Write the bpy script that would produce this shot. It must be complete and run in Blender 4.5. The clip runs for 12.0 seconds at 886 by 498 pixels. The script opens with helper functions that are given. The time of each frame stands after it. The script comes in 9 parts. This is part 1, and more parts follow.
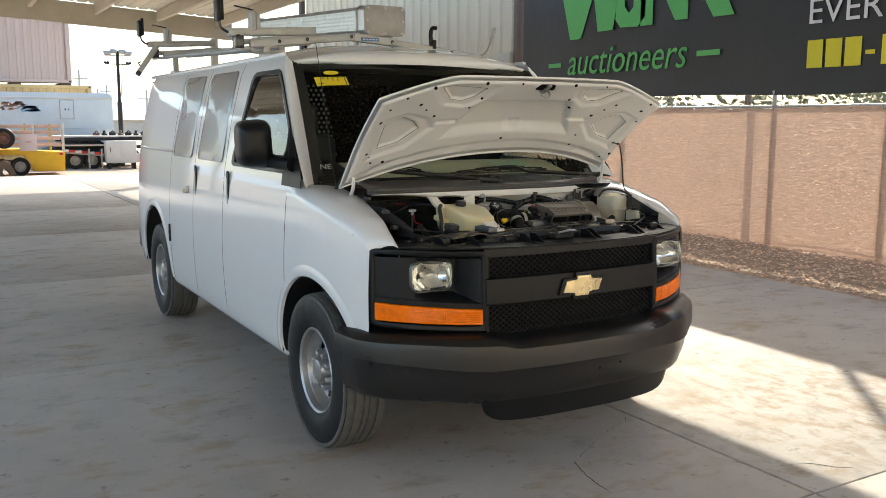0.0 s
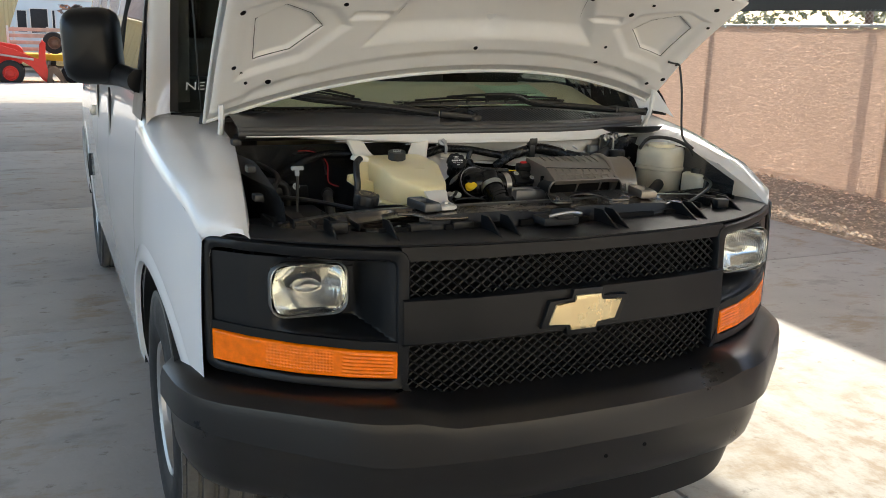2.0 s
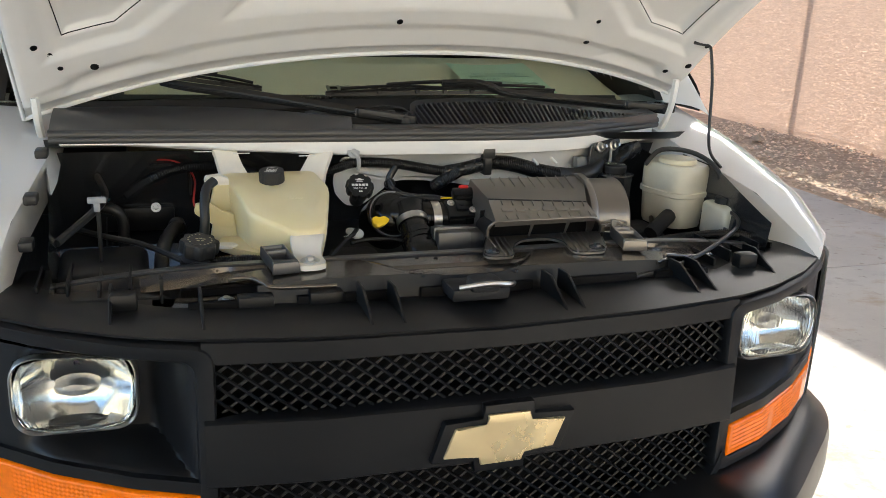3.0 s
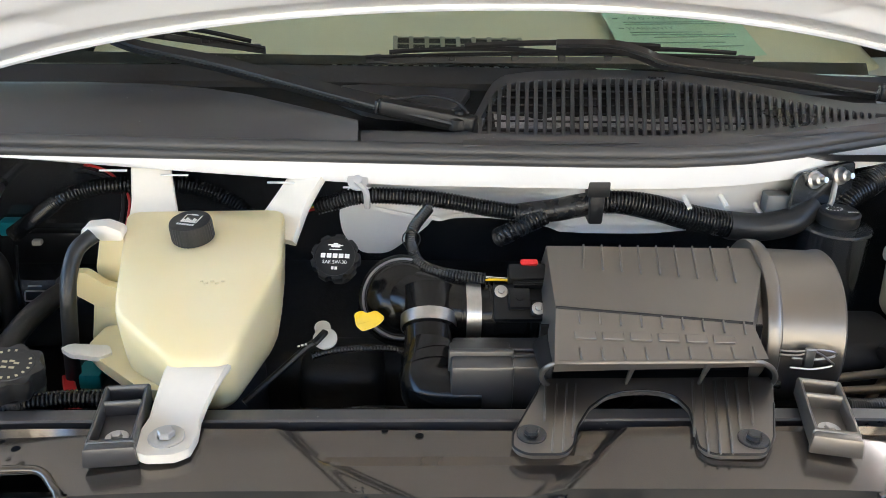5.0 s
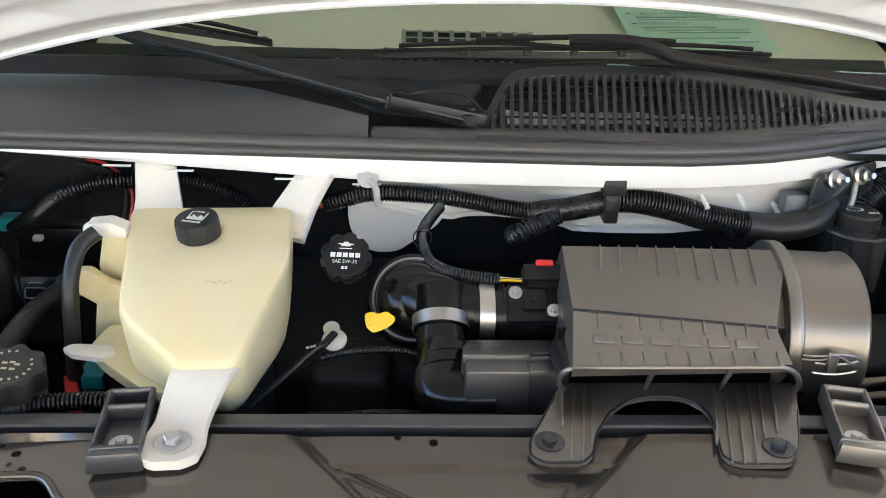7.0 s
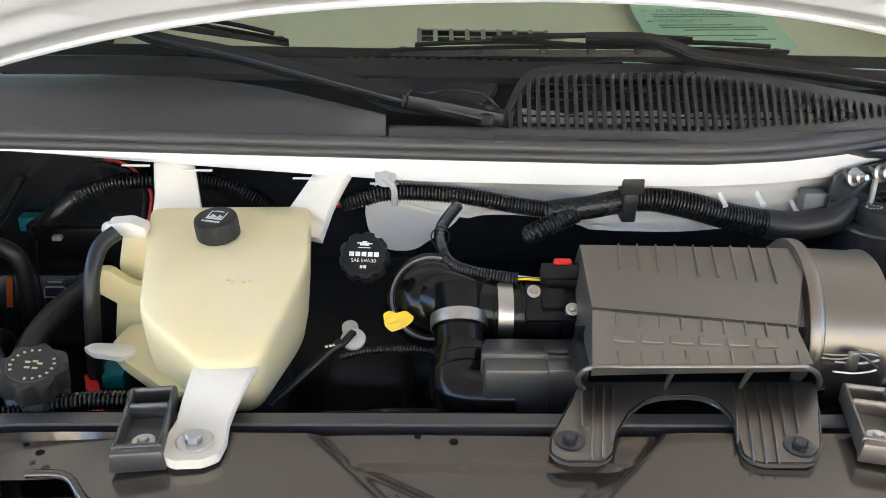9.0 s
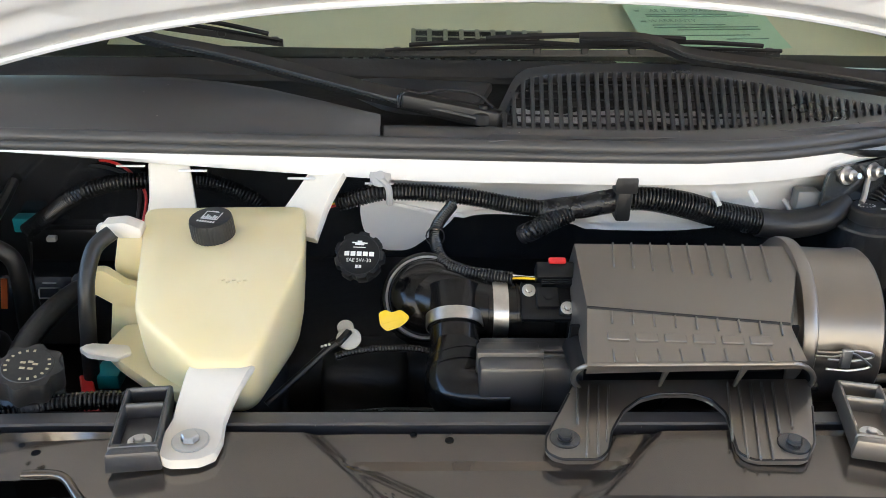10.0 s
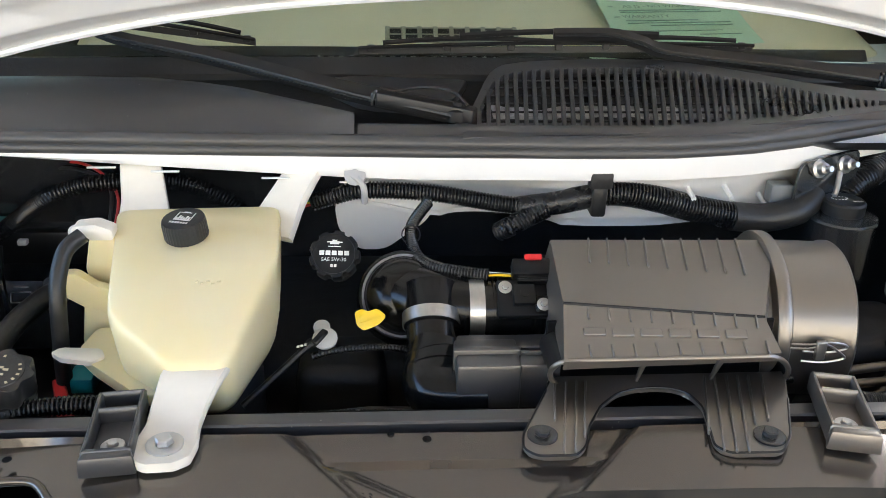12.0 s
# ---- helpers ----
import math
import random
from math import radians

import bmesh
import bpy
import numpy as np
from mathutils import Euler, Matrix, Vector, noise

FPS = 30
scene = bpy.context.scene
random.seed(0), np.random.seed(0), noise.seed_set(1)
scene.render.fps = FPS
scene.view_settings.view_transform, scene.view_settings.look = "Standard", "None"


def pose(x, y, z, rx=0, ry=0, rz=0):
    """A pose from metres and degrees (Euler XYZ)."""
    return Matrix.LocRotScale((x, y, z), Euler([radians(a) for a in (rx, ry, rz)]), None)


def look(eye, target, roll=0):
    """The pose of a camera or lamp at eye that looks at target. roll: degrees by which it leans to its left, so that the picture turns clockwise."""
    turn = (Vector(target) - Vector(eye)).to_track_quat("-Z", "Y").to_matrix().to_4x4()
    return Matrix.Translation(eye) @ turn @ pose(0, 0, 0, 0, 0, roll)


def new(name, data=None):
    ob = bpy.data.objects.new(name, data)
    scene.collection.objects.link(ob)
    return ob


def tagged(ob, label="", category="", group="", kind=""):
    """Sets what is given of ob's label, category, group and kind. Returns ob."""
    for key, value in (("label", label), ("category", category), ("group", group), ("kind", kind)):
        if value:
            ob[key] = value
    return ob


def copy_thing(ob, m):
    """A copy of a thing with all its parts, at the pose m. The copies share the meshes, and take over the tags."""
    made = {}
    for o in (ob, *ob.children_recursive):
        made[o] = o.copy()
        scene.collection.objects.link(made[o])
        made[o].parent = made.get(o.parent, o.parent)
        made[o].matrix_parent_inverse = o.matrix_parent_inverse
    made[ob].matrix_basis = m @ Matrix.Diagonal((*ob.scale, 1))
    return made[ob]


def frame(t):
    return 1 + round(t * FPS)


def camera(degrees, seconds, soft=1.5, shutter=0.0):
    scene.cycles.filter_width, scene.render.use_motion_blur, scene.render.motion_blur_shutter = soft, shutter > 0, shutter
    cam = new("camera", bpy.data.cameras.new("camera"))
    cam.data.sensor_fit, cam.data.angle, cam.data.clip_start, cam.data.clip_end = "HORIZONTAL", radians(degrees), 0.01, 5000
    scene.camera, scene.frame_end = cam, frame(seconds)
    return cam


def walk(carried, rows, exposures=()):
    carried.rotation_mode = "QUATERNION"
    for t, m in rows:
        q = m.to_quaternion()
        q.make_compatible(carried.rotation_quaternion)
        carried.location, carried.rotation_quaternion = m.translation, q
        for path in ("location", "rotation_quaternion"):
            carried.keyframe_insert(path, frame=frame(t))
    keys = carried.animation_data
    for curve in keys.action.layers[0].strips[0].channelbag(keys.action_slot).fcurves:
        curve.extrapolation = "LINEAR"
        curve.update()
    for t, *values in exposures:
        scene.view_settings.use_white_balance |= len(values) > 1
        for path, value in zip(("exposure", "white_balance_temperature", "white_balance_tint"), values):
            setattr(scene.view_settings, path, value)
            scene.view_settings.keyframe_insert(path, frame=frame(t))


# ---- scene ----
cam = camera(53.5, 12.0, soft=0.65)
# seconds, eye x, y, z, yaw, pitch, roll
ROWS = [
    (0, -2.496, -2.992, 1.600, -29.93, -8.37, 0.13),
    (0.5, -2.252, -2.751, 1.588, -28.88, -9.29, 0.40),
    (1, -1.985, -2.410, 1.606, -27.85, -10.68, 0.89),
    (1.5, -1.602, -2.113, 1.580, -26.12, -11.98, 1.02),
    (2, -1.248, -1.740, 1.542, -24.74, -13.62, 1.74),
    (2.5, -0.891, -1.444, 1.563, -24.17, -13.67, 0.96),
    (2.7, -0.743, -1.332, 1.580, -22.30, -14.76, 1.32),
    (4.3, -0.054, -0.434, 1.632, -5.65, -23.92, 2.95),
    (4.5, -0.032, -0.389, 1.641, -3.69, -24.44, 2.03),
    (5, -0.057, -0.353, 1.634, -2.83, -24.91, 1.51),
    (5.5, -0.073, -0.338, 1.630, -3.43, -25.03, 1.97),
    (6, -0.072, -0.334, 1.628, -3.16, -24.85, 1.86),
    (6.5, -0.073, -0.329, 1.630, -3.34, -25.13, 2.18),
    (7, -0.073, -0.324, 1.626, -2.96, -25.22, 1.93),
    (7.5, -0.075, -0.325, 1.626, -2.43, -25.24, 1.76),
    (9.5, -0.082, -0.324, 1.628, -2.17, -25.41, 1.46),
    (10, -0.082, -0.327, 1.627, -2.55, -25.32, 1.45),
    (10.5, -0.079, -0.328, 1.629, -2.87, -25.31, 1.38),
    (11, -0.078, -0.321, 1.626, -3.35, -25.41, 1.37),
    (11.5, -0.078, -0.321, 1.624, -3.74, -25.39, 1.32),
    (12, -0.077, -0.324, 1.625, -4.01, -25.40, 1.28),
]
EXPOSURES = [(0, 1.52, 6750, 7), (1.5, 1.62, 6550, 7), (2.7, 1.85, 6350, 7), (4.3, 2.84, 5850, 9), (12, 2.84, 5850, 9)]
walk(cam, [(t, pose(x, y, z, 0, 0, yaw) @ pose(0, 0, 0, 90 + pitch) @ pose(0, 0, 0, 0, 0, roll)) for t, x, y, z, yaw, pitch, roll in ROWS], EXPOSURES)

# ---- world and light ----
SUN_EL, SUN_AZ = 37.5, 47.0          # degrees above the ground; degrees from +x towards +y
world = bpy.data.worlds.new("world")
scene.world = world
world.use_nodes = True
wn = world.node_tree.nodes
sky = wn.new("ShaderNodeTexSky")
sky.sky_type = "NISHITA"
sky.sun_disc = False
sky.sun_elevation = radians(SUN_EL)
sky.sun_rotation = radians(90 - SUN_AZ)
sky.dust_density = 1.8
sky.air_density = 1.0
wn["Background"].inputs["Strength"].default_value = 0.144
world.node_tree.links.new(sky.outputs[0], wn["Background"].inputs["Color"])
sun_data = bpy.data.lights.new("sun", "SUN")
sun_data.energy, sun_data.angle, sun_data.color = 2.4, radians(0.6), (1.0, 0.92, 0.80)
sun = new("sun", sun_data)
sun_dir = Vector((math.cos(radians(SUN_EL)) * math.cos(radians(SUN_AZ)), math.cos(radians(SUN_EL)) * math.sin(radians(SUN_AZ)), math.sin(radians(SUN_EL))))
sun.matrix_basis = look(sun_dir * 60, (0, 0, 0))


# ---- materials ----
def mat(name, col, rough=0.5, metal=0.0, var=0.10, scale=6.0, bump=0.0, bscale=80.0, coat=0.0, stain=0.0, stain_col=(0.1, 0.08, 0.06),
        rvar=0.08, spec=0.5, island=0.0, coat_rough=0.04, ior=1.5, sheen_tint=None):
    m = bpy.data.materials.new(name)
    m.use_nodes = True
    nt = m.node_tree
    n, l = nt.nodes, nt.links
    b = n["Principled BSDF"]
    tc = n.new("ShaderNodeTexCoord")
    no = n.new("ShaderNodeTexNoise")
    no.inputs["Scale"].default_value = scale
    no.inputs["Detail"].default_value = 7
    no.inputs["Roughness"].default_value = 0.62
    l.new(tc.outputs["Object"], no.inputs["Vector"])
    ramp = n.new("ShaderNodeMapRange")
    ramp.inputs["From Min"].default_value, ramp.inputs["From Max"].default_value = 0.3, 0.7
    ramp.inputs["To Min"].default_value, ramp.inputs["To Max"].default_value = 1 - var, 1 + var
    l.new(no.outputs["Fac"], ramp.inputs["Value"])
    mul = n.new("ShaderNodeMix")
    mul.data_type, mul.blend_type = "RGBA", "MULTIPLY"
    mul.inputs["Factor"].default_value = 1.0
    mul.inputs["A"].default_value = (*col, 1)
    l.new(ramp.outputs["Result"], mul.inputs["B"])
    out = mul.outputs["Result"]
    if stain > 0:
        n2 = n.new("ShaderNodeTexNoise")
        n2.inputs["Scale"].default_value = scale * 0.23
        n2.inputs["Detail"].default_value = 9
        n2.inputs["Roughness"].default_value = 0.7
        l.new(tc.outputs["Object"], n2.inputs["Vector"])
        r2 = n.new("ShaderNodeMapRange")
        r2.inputs["From Min"].default_value, r2.inputs["From Max"].default_value = 0.5, 0.72
        r2.inputs["To Max"].default_value = stain
        l.new(n2.outputs["Fac"], r2.inputs["Value"])
        mx = n.new("ShaderNodeMix")
        mx.data_type = "RGBA"
        l.new(r2.outputs["Result"], mx.inputs["Factor"])
        l.new(out, mx.inputs["A"])
        mx.inputs["B"].default_value = (*stain_col, 1)
        out = mx.outputs["Result"]
    if island > 0:
        oi = n.new("ShaderNodeObjectInfo")
        r4 = n.new("ShaderNodeMapRange")
        r4.inputs["To Min"].default_value, r4.inputs["To Max"].default_value = 1 - island, 1 + island
        l.new(oi.outputs["Random"], r4.inputs["Value"])
        m2 = n.new("ShaderNodeMix")
        m2.data_type, m2.blend_type = "RGBA", "MULTIPLY"
        m2.inputs["Factor"].default_value = 1.0
        l.new(out, m2.inputs["A"])
        l.new(r4.outputs["Result"], m2.inputs["B"])
        out = m2.outputs["Result"]
    l.new(out, b.inputs["Base Color"])
    r3 = n.new("ShaderNodeMapRange")
    r3.inputs["From Min"].default_value, r3.inputs["From Max"].default_value = 0.3, 0.7
    r3.inputs["To Min"].default_value, r3.inputs["To Max"].default_value = max(0.02, rough - rvar), min(1, rough + rvar)
    l.new(no.outputs["Fac"], r3.inputs["Value"])
    l.new(r3.outputs["Result"], b.inputs["Roughness"])
    b.inputs["Metallic"].default_value = metal
    b.inputs["Specular IOR Level"].default_value = spec
    b.inputs["IOR"].default_value = ior
    if sheen_tint:
        b.inputs["Specular Tint"].default_value = (*sheen_tint, 1)
    if coat:
        b.inputs["Coat Weight"].default_value = coat
        b.inputs["Coat Roughness"].default_value = coat_rough
    if bump:
        nb = n.new("ShaderNodeTexNoise")
        nb.inputs["Scale"].default_value = bscale
        nb.inputs["Detail"].default_value = 5
        l.new(tc.outputs["Object"], nb.inputs["Vector"])
        bp = n.new("ShaderNodeBump")
        bp.inputs["Strength"].default_value = 1.0
        bp.inputs["Distance"].default_value = bump
        l.new(nb.outputs["Fac"], bp.inputs["Height"])
        l.new(bp.outputs["Normal"], b.inputs["Normal"])
    return m


def glass(name, col=(1, 1, 1), rough=0.0, ior=1.45):
    m = bpy.data.materials.new(name)
    m.use_nodes = True
    b = m.node_tree.nodes["Principled BSDF"]
    b.inputs["Base Color"].default_value = (*col, 1)
    b.inputs["Roughness"].default_value = rough
    b.inputs["IOR"].default_value = ior
    b.inputs["Transmission Weight"].default_value = 1.0
    return m


WHITE = mat("white_paint", (0.82, 0.825, 0.83), 0.34, var=0.015, scale=3, coat=1.0, rvar=0.03)
WHITE_IN = mat("white_primer", (0.78, 0.77, 0.75), 0.42, var=0.03, scale=5, bump=0.0003, bscale=30, stain=0.06, stain_col=(0.45, 0.42, 0.38))
GREY_PANEL = mat("grey_window_panel", (0.21, 0.215, 0.22), 0.22, var=0.04, scale=2, coat=0.5, rvar=0.03)
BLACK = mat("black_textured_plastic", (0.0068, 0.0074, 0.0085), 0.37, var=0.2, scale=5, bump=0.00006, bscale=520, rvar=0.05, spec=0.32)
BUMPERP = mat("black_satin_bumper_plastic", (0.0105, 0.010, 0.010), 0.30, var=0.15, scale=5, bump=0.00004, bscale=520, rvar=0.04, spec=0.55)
BLACK_GLOSS = mat("black_painted_steel", (0.022, 0.0235, 0.0255), 0.22, coat=0.5, var=0.15, scale=6, bump=0.0003, bscale=12, rvar=0.05, spec=0.7)
BLACK_MATT = mat("black_rubber", (0.015, 0.015, 0.015), 0.40, var=0.2, scale=12, bump=0.0005, bscale=160)
CONDUIT = mat("black_corrugated_conduit", (0.015, 0.015, 0.015), 0.22, var=0.15, scale=20)
# grimy dark metal; also stands for the shade in slots and recesses
DARK = mat("dark_grime_and_shade", (0.016, 0.016, 0.017), 0.6, var=0.4, scale=14, bump=0.002, bscale=40, spec=0.4)
# near-black that stands for the shade inside holes, openings and the cabin
VOID = mat("void_shade_black", (0.004, 0.004, 0.0045), 0.7, var=0.3, scale=14, spec=0.15)
TYRE = mat("tyre_rubber", (0.012, 0.012, 0.013), 0.55, var=0.25, scale=14, bump=0.0002, bscale=150, stain=0.08, stain_col=(0.06, 0.057, 0.054), spec=0.35)
RIM = mat("silver_steel", (0.46, 0.46, 0.46), 0.38, metal=0.85, var=0.15, scale=14, stain=0.3, stain_col=(0.2, 0.18, 0.16))
STEEL = mat("bright_zinc_steel", (0.55, 0.54, 0.52), 0.35, metal=1.0, var=0.15, scale=60)
CHROME = mat("chrome", (0.8, 0.8, 0.8), 0.08, metal=1.0, var=0.02, scale=10, rvar=0.02)
AMBER = mat("amber_lens", (0.95, 0.19, 0.0), 0.12, var=0.14, scale=40, coat=0.15, rvar=0.05, spec=0.4)
GOLD = mat("gold_emblem", (0.80, 0.64, 0.36), 0.30, metal=0.6, var=0.02, scale=20)
RUST = mat("rusty_steel", (0.16, 0.09, 0.06), 0.8, var=0.35, scale=8, bump=0.002, bscale=40)
YELLOW = mat("yellow_paper", (0.85, 0.66, 0.03), 0.6, var=0.04, scale=20)
ALU = mat("aluminium", (0.62, 0.62, 0.61), 0.34, metal=0.75, var=0.12, scale=12, stain=0.2, stain_col=(0.35, 0.33, 0.3))
GREY_PAINT = mat("grey_weathered_paint", (0.42, 0.42, 0.41), 0.5, metal=0.1, var=0.12, scale=9, stain=0.35, stain_col=(0.3, 0.22, 0.16))
GLASS = glass("clear_glass", (0.90, 0.96, 0.88), 0.0, 1.16)
TINT = glass("tinted_glass", (0.42, 0.46, 0.44))
CONCRETE = mat("worn_concrete", (0.475, 0.445, 0.405), 0.72, var=0.12, scale=1.7, bump=0.0015, bscale=35, stain=0.45, stain_col=(0.31, 0.28, 0.25), island=0.06)


def add_layer(m, col, scale, lo, hi, amount, stretch=(1, 1, 1), detail=8, seed=0.0, patch=None):
    """Lays patches of another colour over a material's base colour, with edges from noise."""
    nt = m.node_tree
    n, l = nt.nodes, nt.links
    b = n["Principled BSDF"]
    src = b.inputs["Base Color"].links[0].from_socket
    tc = n.new("ShaderNodeTexCoord")
    mp = n.new("ShaderNodeMapping")
    mp.inputs["Scale"].default_value = stretch
    mp.inputs["Location"].default_value = (seed, seed * 0.7, 0)
    l.new(tc.outputs["Object"], mp.inputs["Vector"])
    no = n.new("ShaderNodeTexNoise")
    no.inputs["Scale"].default_value, no.inputs["Detail"].default_value, no.inputs["Roughness"].default_value = scale, detail, 0.66
    l.new(mp.outputs[0], no.inputs["Vector"])
    mr = n.new("ShaderNodeMapRange")
    mr.inputs["From Min"].default_value, mr.inputs["From Max"].default_value, mr.inputs["To Max"].default_value = lo, hi, amount
    l.new(no.outputs["Fac"], mr.inputs["Value"])
    fac = mr.outputs[0]
    if patch:
        # fades out round a place on the ground: x, y, radius
        geo = n.new("ShaderNodeNewGeometry")
        far = n.new("ShaderNodeVectorMath")
        far.operation = "DISTANCE"
        far.inputs[1].default_value = (patch[0], patch[1], 0)
        l.new(geo.outputs["Position"], far.inputs[0])
        fade = n.new("ShaderNodeMapRange")
        fade.inputs["From Min"].default_value, fade.inputs["From Max"].default_value = patch[2] * 0.3, patch[2]
        fade.inputs["To Min"].default_value, fade.inputs["To Max"].default_value = 1.0, 0.0
        l.new(far.outputs["Value"], fade.inputs["Value"])
        both = n.new("ShaderNodeMath")
        both.operation = "MULTIPLY"
        l.new(fac, both.inputs[0])
        l.new(fade.outputs[0], both.inputs[1])
        fac = both.outputs[0]
    mx = n.new("ShaderNodeMix")
    mx.data_type = "RGBA"
    l.new(fac, mx.inputs["Factor"])
    l.new(src, mx.inputs["A"])
    mx.inputs["B"].default_value = (*col, 1)
    l.new(mx.outputs["Result"], b.inputs["Base Color"])


add_layer(CONCRETE, (0.52, 0.485, 0.43), 0.55, 0.50, 0.66, 0.55, seed=3.1)
add_layer(CONCRETE, (0.36, 0.27, 0.17), 2.3, 0.54, 0.66, 0.70, (1, 1.6, 1), seed=7.7)
add_layer(CONCRETE, (0.20, 0.175, 0.15), 2.4, 0.56, 0.72, 0.6, (1, 1.4, 1), seed=1.3)
add_layer(CONCRETE, (0.16, 0.13, 0.10), 11.0, 0.60, 0.68, 0.6, seed=5.9)
add_layer(CONCRETE, (0.62, 0.58, 0.52), 30.0, 0.60, 0.72, 0.35, seed=2.2)
# dried mud trodden over one patch of the slab
add_layer(CONCRETE, (0.30, 0.215, 0.125), 5.5, 0.46, 0.60, 0.75, (1.6, 1, 1), seed=12.4, patch=(1.75, 0.1, 1.5))
JOINT = mat("dark_joint_dirt", (0.06, 0.05, 0.045), 0.9, var=0.3, scale=30)
DIRT = mat("desert_dirt", (0.40, 0.32, 0.24), 0.95, var=0.2, scale=0.6, bump=0.01, bscale=6)
GRAVEL = mat("tan_gravel", (0.50, 0.36, 0.25), 0.9, var=0.35, scale=9, bump=0.004, bscale=60)
CREAM = mat("cream_ribbed_steel", (0.62, 0.56, 0.43), 0.5, var=0.05, scale=2, stain=0.15, stain_col=(0.45, 0.38, 0.28))
BEIGE = mat("beige_painted_steel", (0.50, 0.45, 0.36), 0.55, var=0.08, scale=3, stain=0.15, stain_col=(0.35, 0.28, 0.2))
ROOF_IN = mat("cream_roof_sheet", (0.70, 0.65, 0.55), 0.55, var=0.06, scale=1.2)
BROWN = mat("brown_steel_post", (0.11, 0.075, 0.055), 0.6, var=0.2, scale=8)
BANNER = mat("black_vinyl_banner", (0.022, 0.022, 0.024), 0.42, var=0.15, scale=1.2, bump=0.02, bscale=1.6)
GREEN = mat("green_print", (0.10, 0.42, 0.10), 0.5, var=0.05, scale=10)
WHITE_PRINT = mat("white_print", (0.75, 0.72, 0.68), 0.5, var=0.04, scale=10)
YELLOW_PRINT = mat("yellow_print", (0.75, 0.65, 0.03), 0.5, var=0.04, scale=10)
GALV = mat("galvanised_steel", (0.42, 0.42, 0.41), 0.45, metal=0.7, var=0.15, scale=15)


def fabric(name, col):
    """Woven privacy cloth that lets a part of the light behind it through."""
    m = bpy.data.materials.new(name)
    m.use_nodes = True
    nt = m.node_tree
    n, l = nt.nodes, nt.links
    tc = n.new("ShaderNodeTexCoord")
    mp = n.new("ShaderNodeMapping")
    mp.inputs["Scale"].default_value = (1, 1.0, 7.0)
    l.new(tc.outputs["Object"], mp.inputs["Vector"])
    no = n.new("ShaderNodeTexNoise")
    no.inputs["Scale"].default_value = 9
    no.inputs["Detail"].default_value = 6
    no.inputs["Distortion"].default_value = 1.2
    l.new(mp.outputs[0], no.inputs["Vector"])
    mr = n.new("ShaderNodeMapRange")
    mr.inputs["From Min"].default_value, mr.inputs["From Max"].default_value = 0.42, 0.75
    mr.inputs["To Min"].default_value, mr.inputs["To Max"].default_value = 0.86, 1.14
    l.new(no.outputs["Fac"], mr.inputs["Value"])
    mul = n.new("ShaderNodeMix")
    mul.data_type, mul.blend_type = "RGBA", "MULTIPLY"
    mul.inputs["Factor"].default_value = 1.0
    mul.inputs["A"].default_value = (*col, 1)
    l.new(mr.outputs[0], mul.inputs["B"])
    bp = n.new("ShaderNodeBump")
    bp.inputs["Distance"].default_value = 0.002
    l.new(no.outputs["Fac"], bp.inputs["Height"])
    d = n["Principled BSDF"]
    d.inputs["Roughness"].default_value = 0.7
    l.new(mul.outputs["Result"], d.inputs["Base Color"])
    l.new(bp.outputs[0], d.inputs["Normal"])
    tr = n.new("ShaderNodeBsdfTranslucent")
    l.new(mul.outputs["Result"], tr.inputs["Color"])
    mix = n.new("ShaderNodeMixShader")
    m3 = n.new("ShaderNodeMapping")
    m3.inputs["Scale"].default_value = (1, 1.0, 4.5)
    m3.inputs["Rotation"].default_value = (radians(9), 0, 0)
    l.new(tc.outputs["Object"], m3.inputs["Vector"])
    n3 = n.new("ShaderNodeTexNoise")
    n3.inputs["Scale"].default_value, n3.inputs["Detail"].default_value, n3.inputs["Distortion"].default_value = 20, 3, 0.8
    l.new(m3.outputs[0], n3.inputs["Vector"])
    r3 = n.new("ShaderNodeMapRange")
    r3.inputs["From Min"].default_value, r3.inputs["From Max"].default_value = 0.55, 0.70
    r3.inputs["To Min"].default_value, r3.inputs["To Max"].default_value = 0.22, 0.92
    l.new(n3.outputs["Fac"], r3.inputs["Value"])
    l.new(r3.outputs[0], mix.inputs[0])
    l.new(d.outputs[0], mix.inputs[1])
    l.new(tr.outputs[0], mix.inputs[2])
    l.new(mix.outputs[0], n["Material Output"].inputs["Surface"])
    return m


SCREEN = fabric("tan_privacy_cloth", (0.56, 0.395, 0.300))


# ---- mesh helpers ----
def part(name, bm, material, parent=None, label="", smooth=38, **tags):
    bmesh.ops.recalc_face_normals(bm, faces=bm.faces[:])
    me = bpy.data.meshes.new(name)
    bm.to_mesh(me)
    bm.free()
    me.materials.append(material)
    if smooth:
        for p in me.polygons:
            p.use_smooth = True
        me.set_sharp_from_angle(angle=radians(smooth))
    ob = new(name, me)
    if parent is not None:
        ob.parent = parent
    return tagged(ob, label, **tags)


def thing(name, label, category, at=(0, 0, 0), **tags):
    ob = new(name)
    ob.location = at
    ob.empty_display_size = 0.1
    return tagged(ob, label, category, **tags)


def B():
    return bmesh.new()


def box(bm, x0, x1, y0, y1, z0, z1, bev=0.0, seg=2, m=None):
    t = bmesh.new()
    bmesh.ops.create_cube(t, size=1.0)
    for v in t.verts:
        v.co = Vector(((x0 + x1) / 2 + v.co.x * (x1 - x0), (y0 + y1) / 2 + v.co.y * (y1 - y0), (z0 + z1) / 2 + v.co.z * (z1 - z0)))
    if bev:
        bmesh.ops.bevel(t, geom=t.edges[:], offset=bev, segments=seg, affect="EDGES", profile=0.5)
    join(bm, t, m)
    return bm


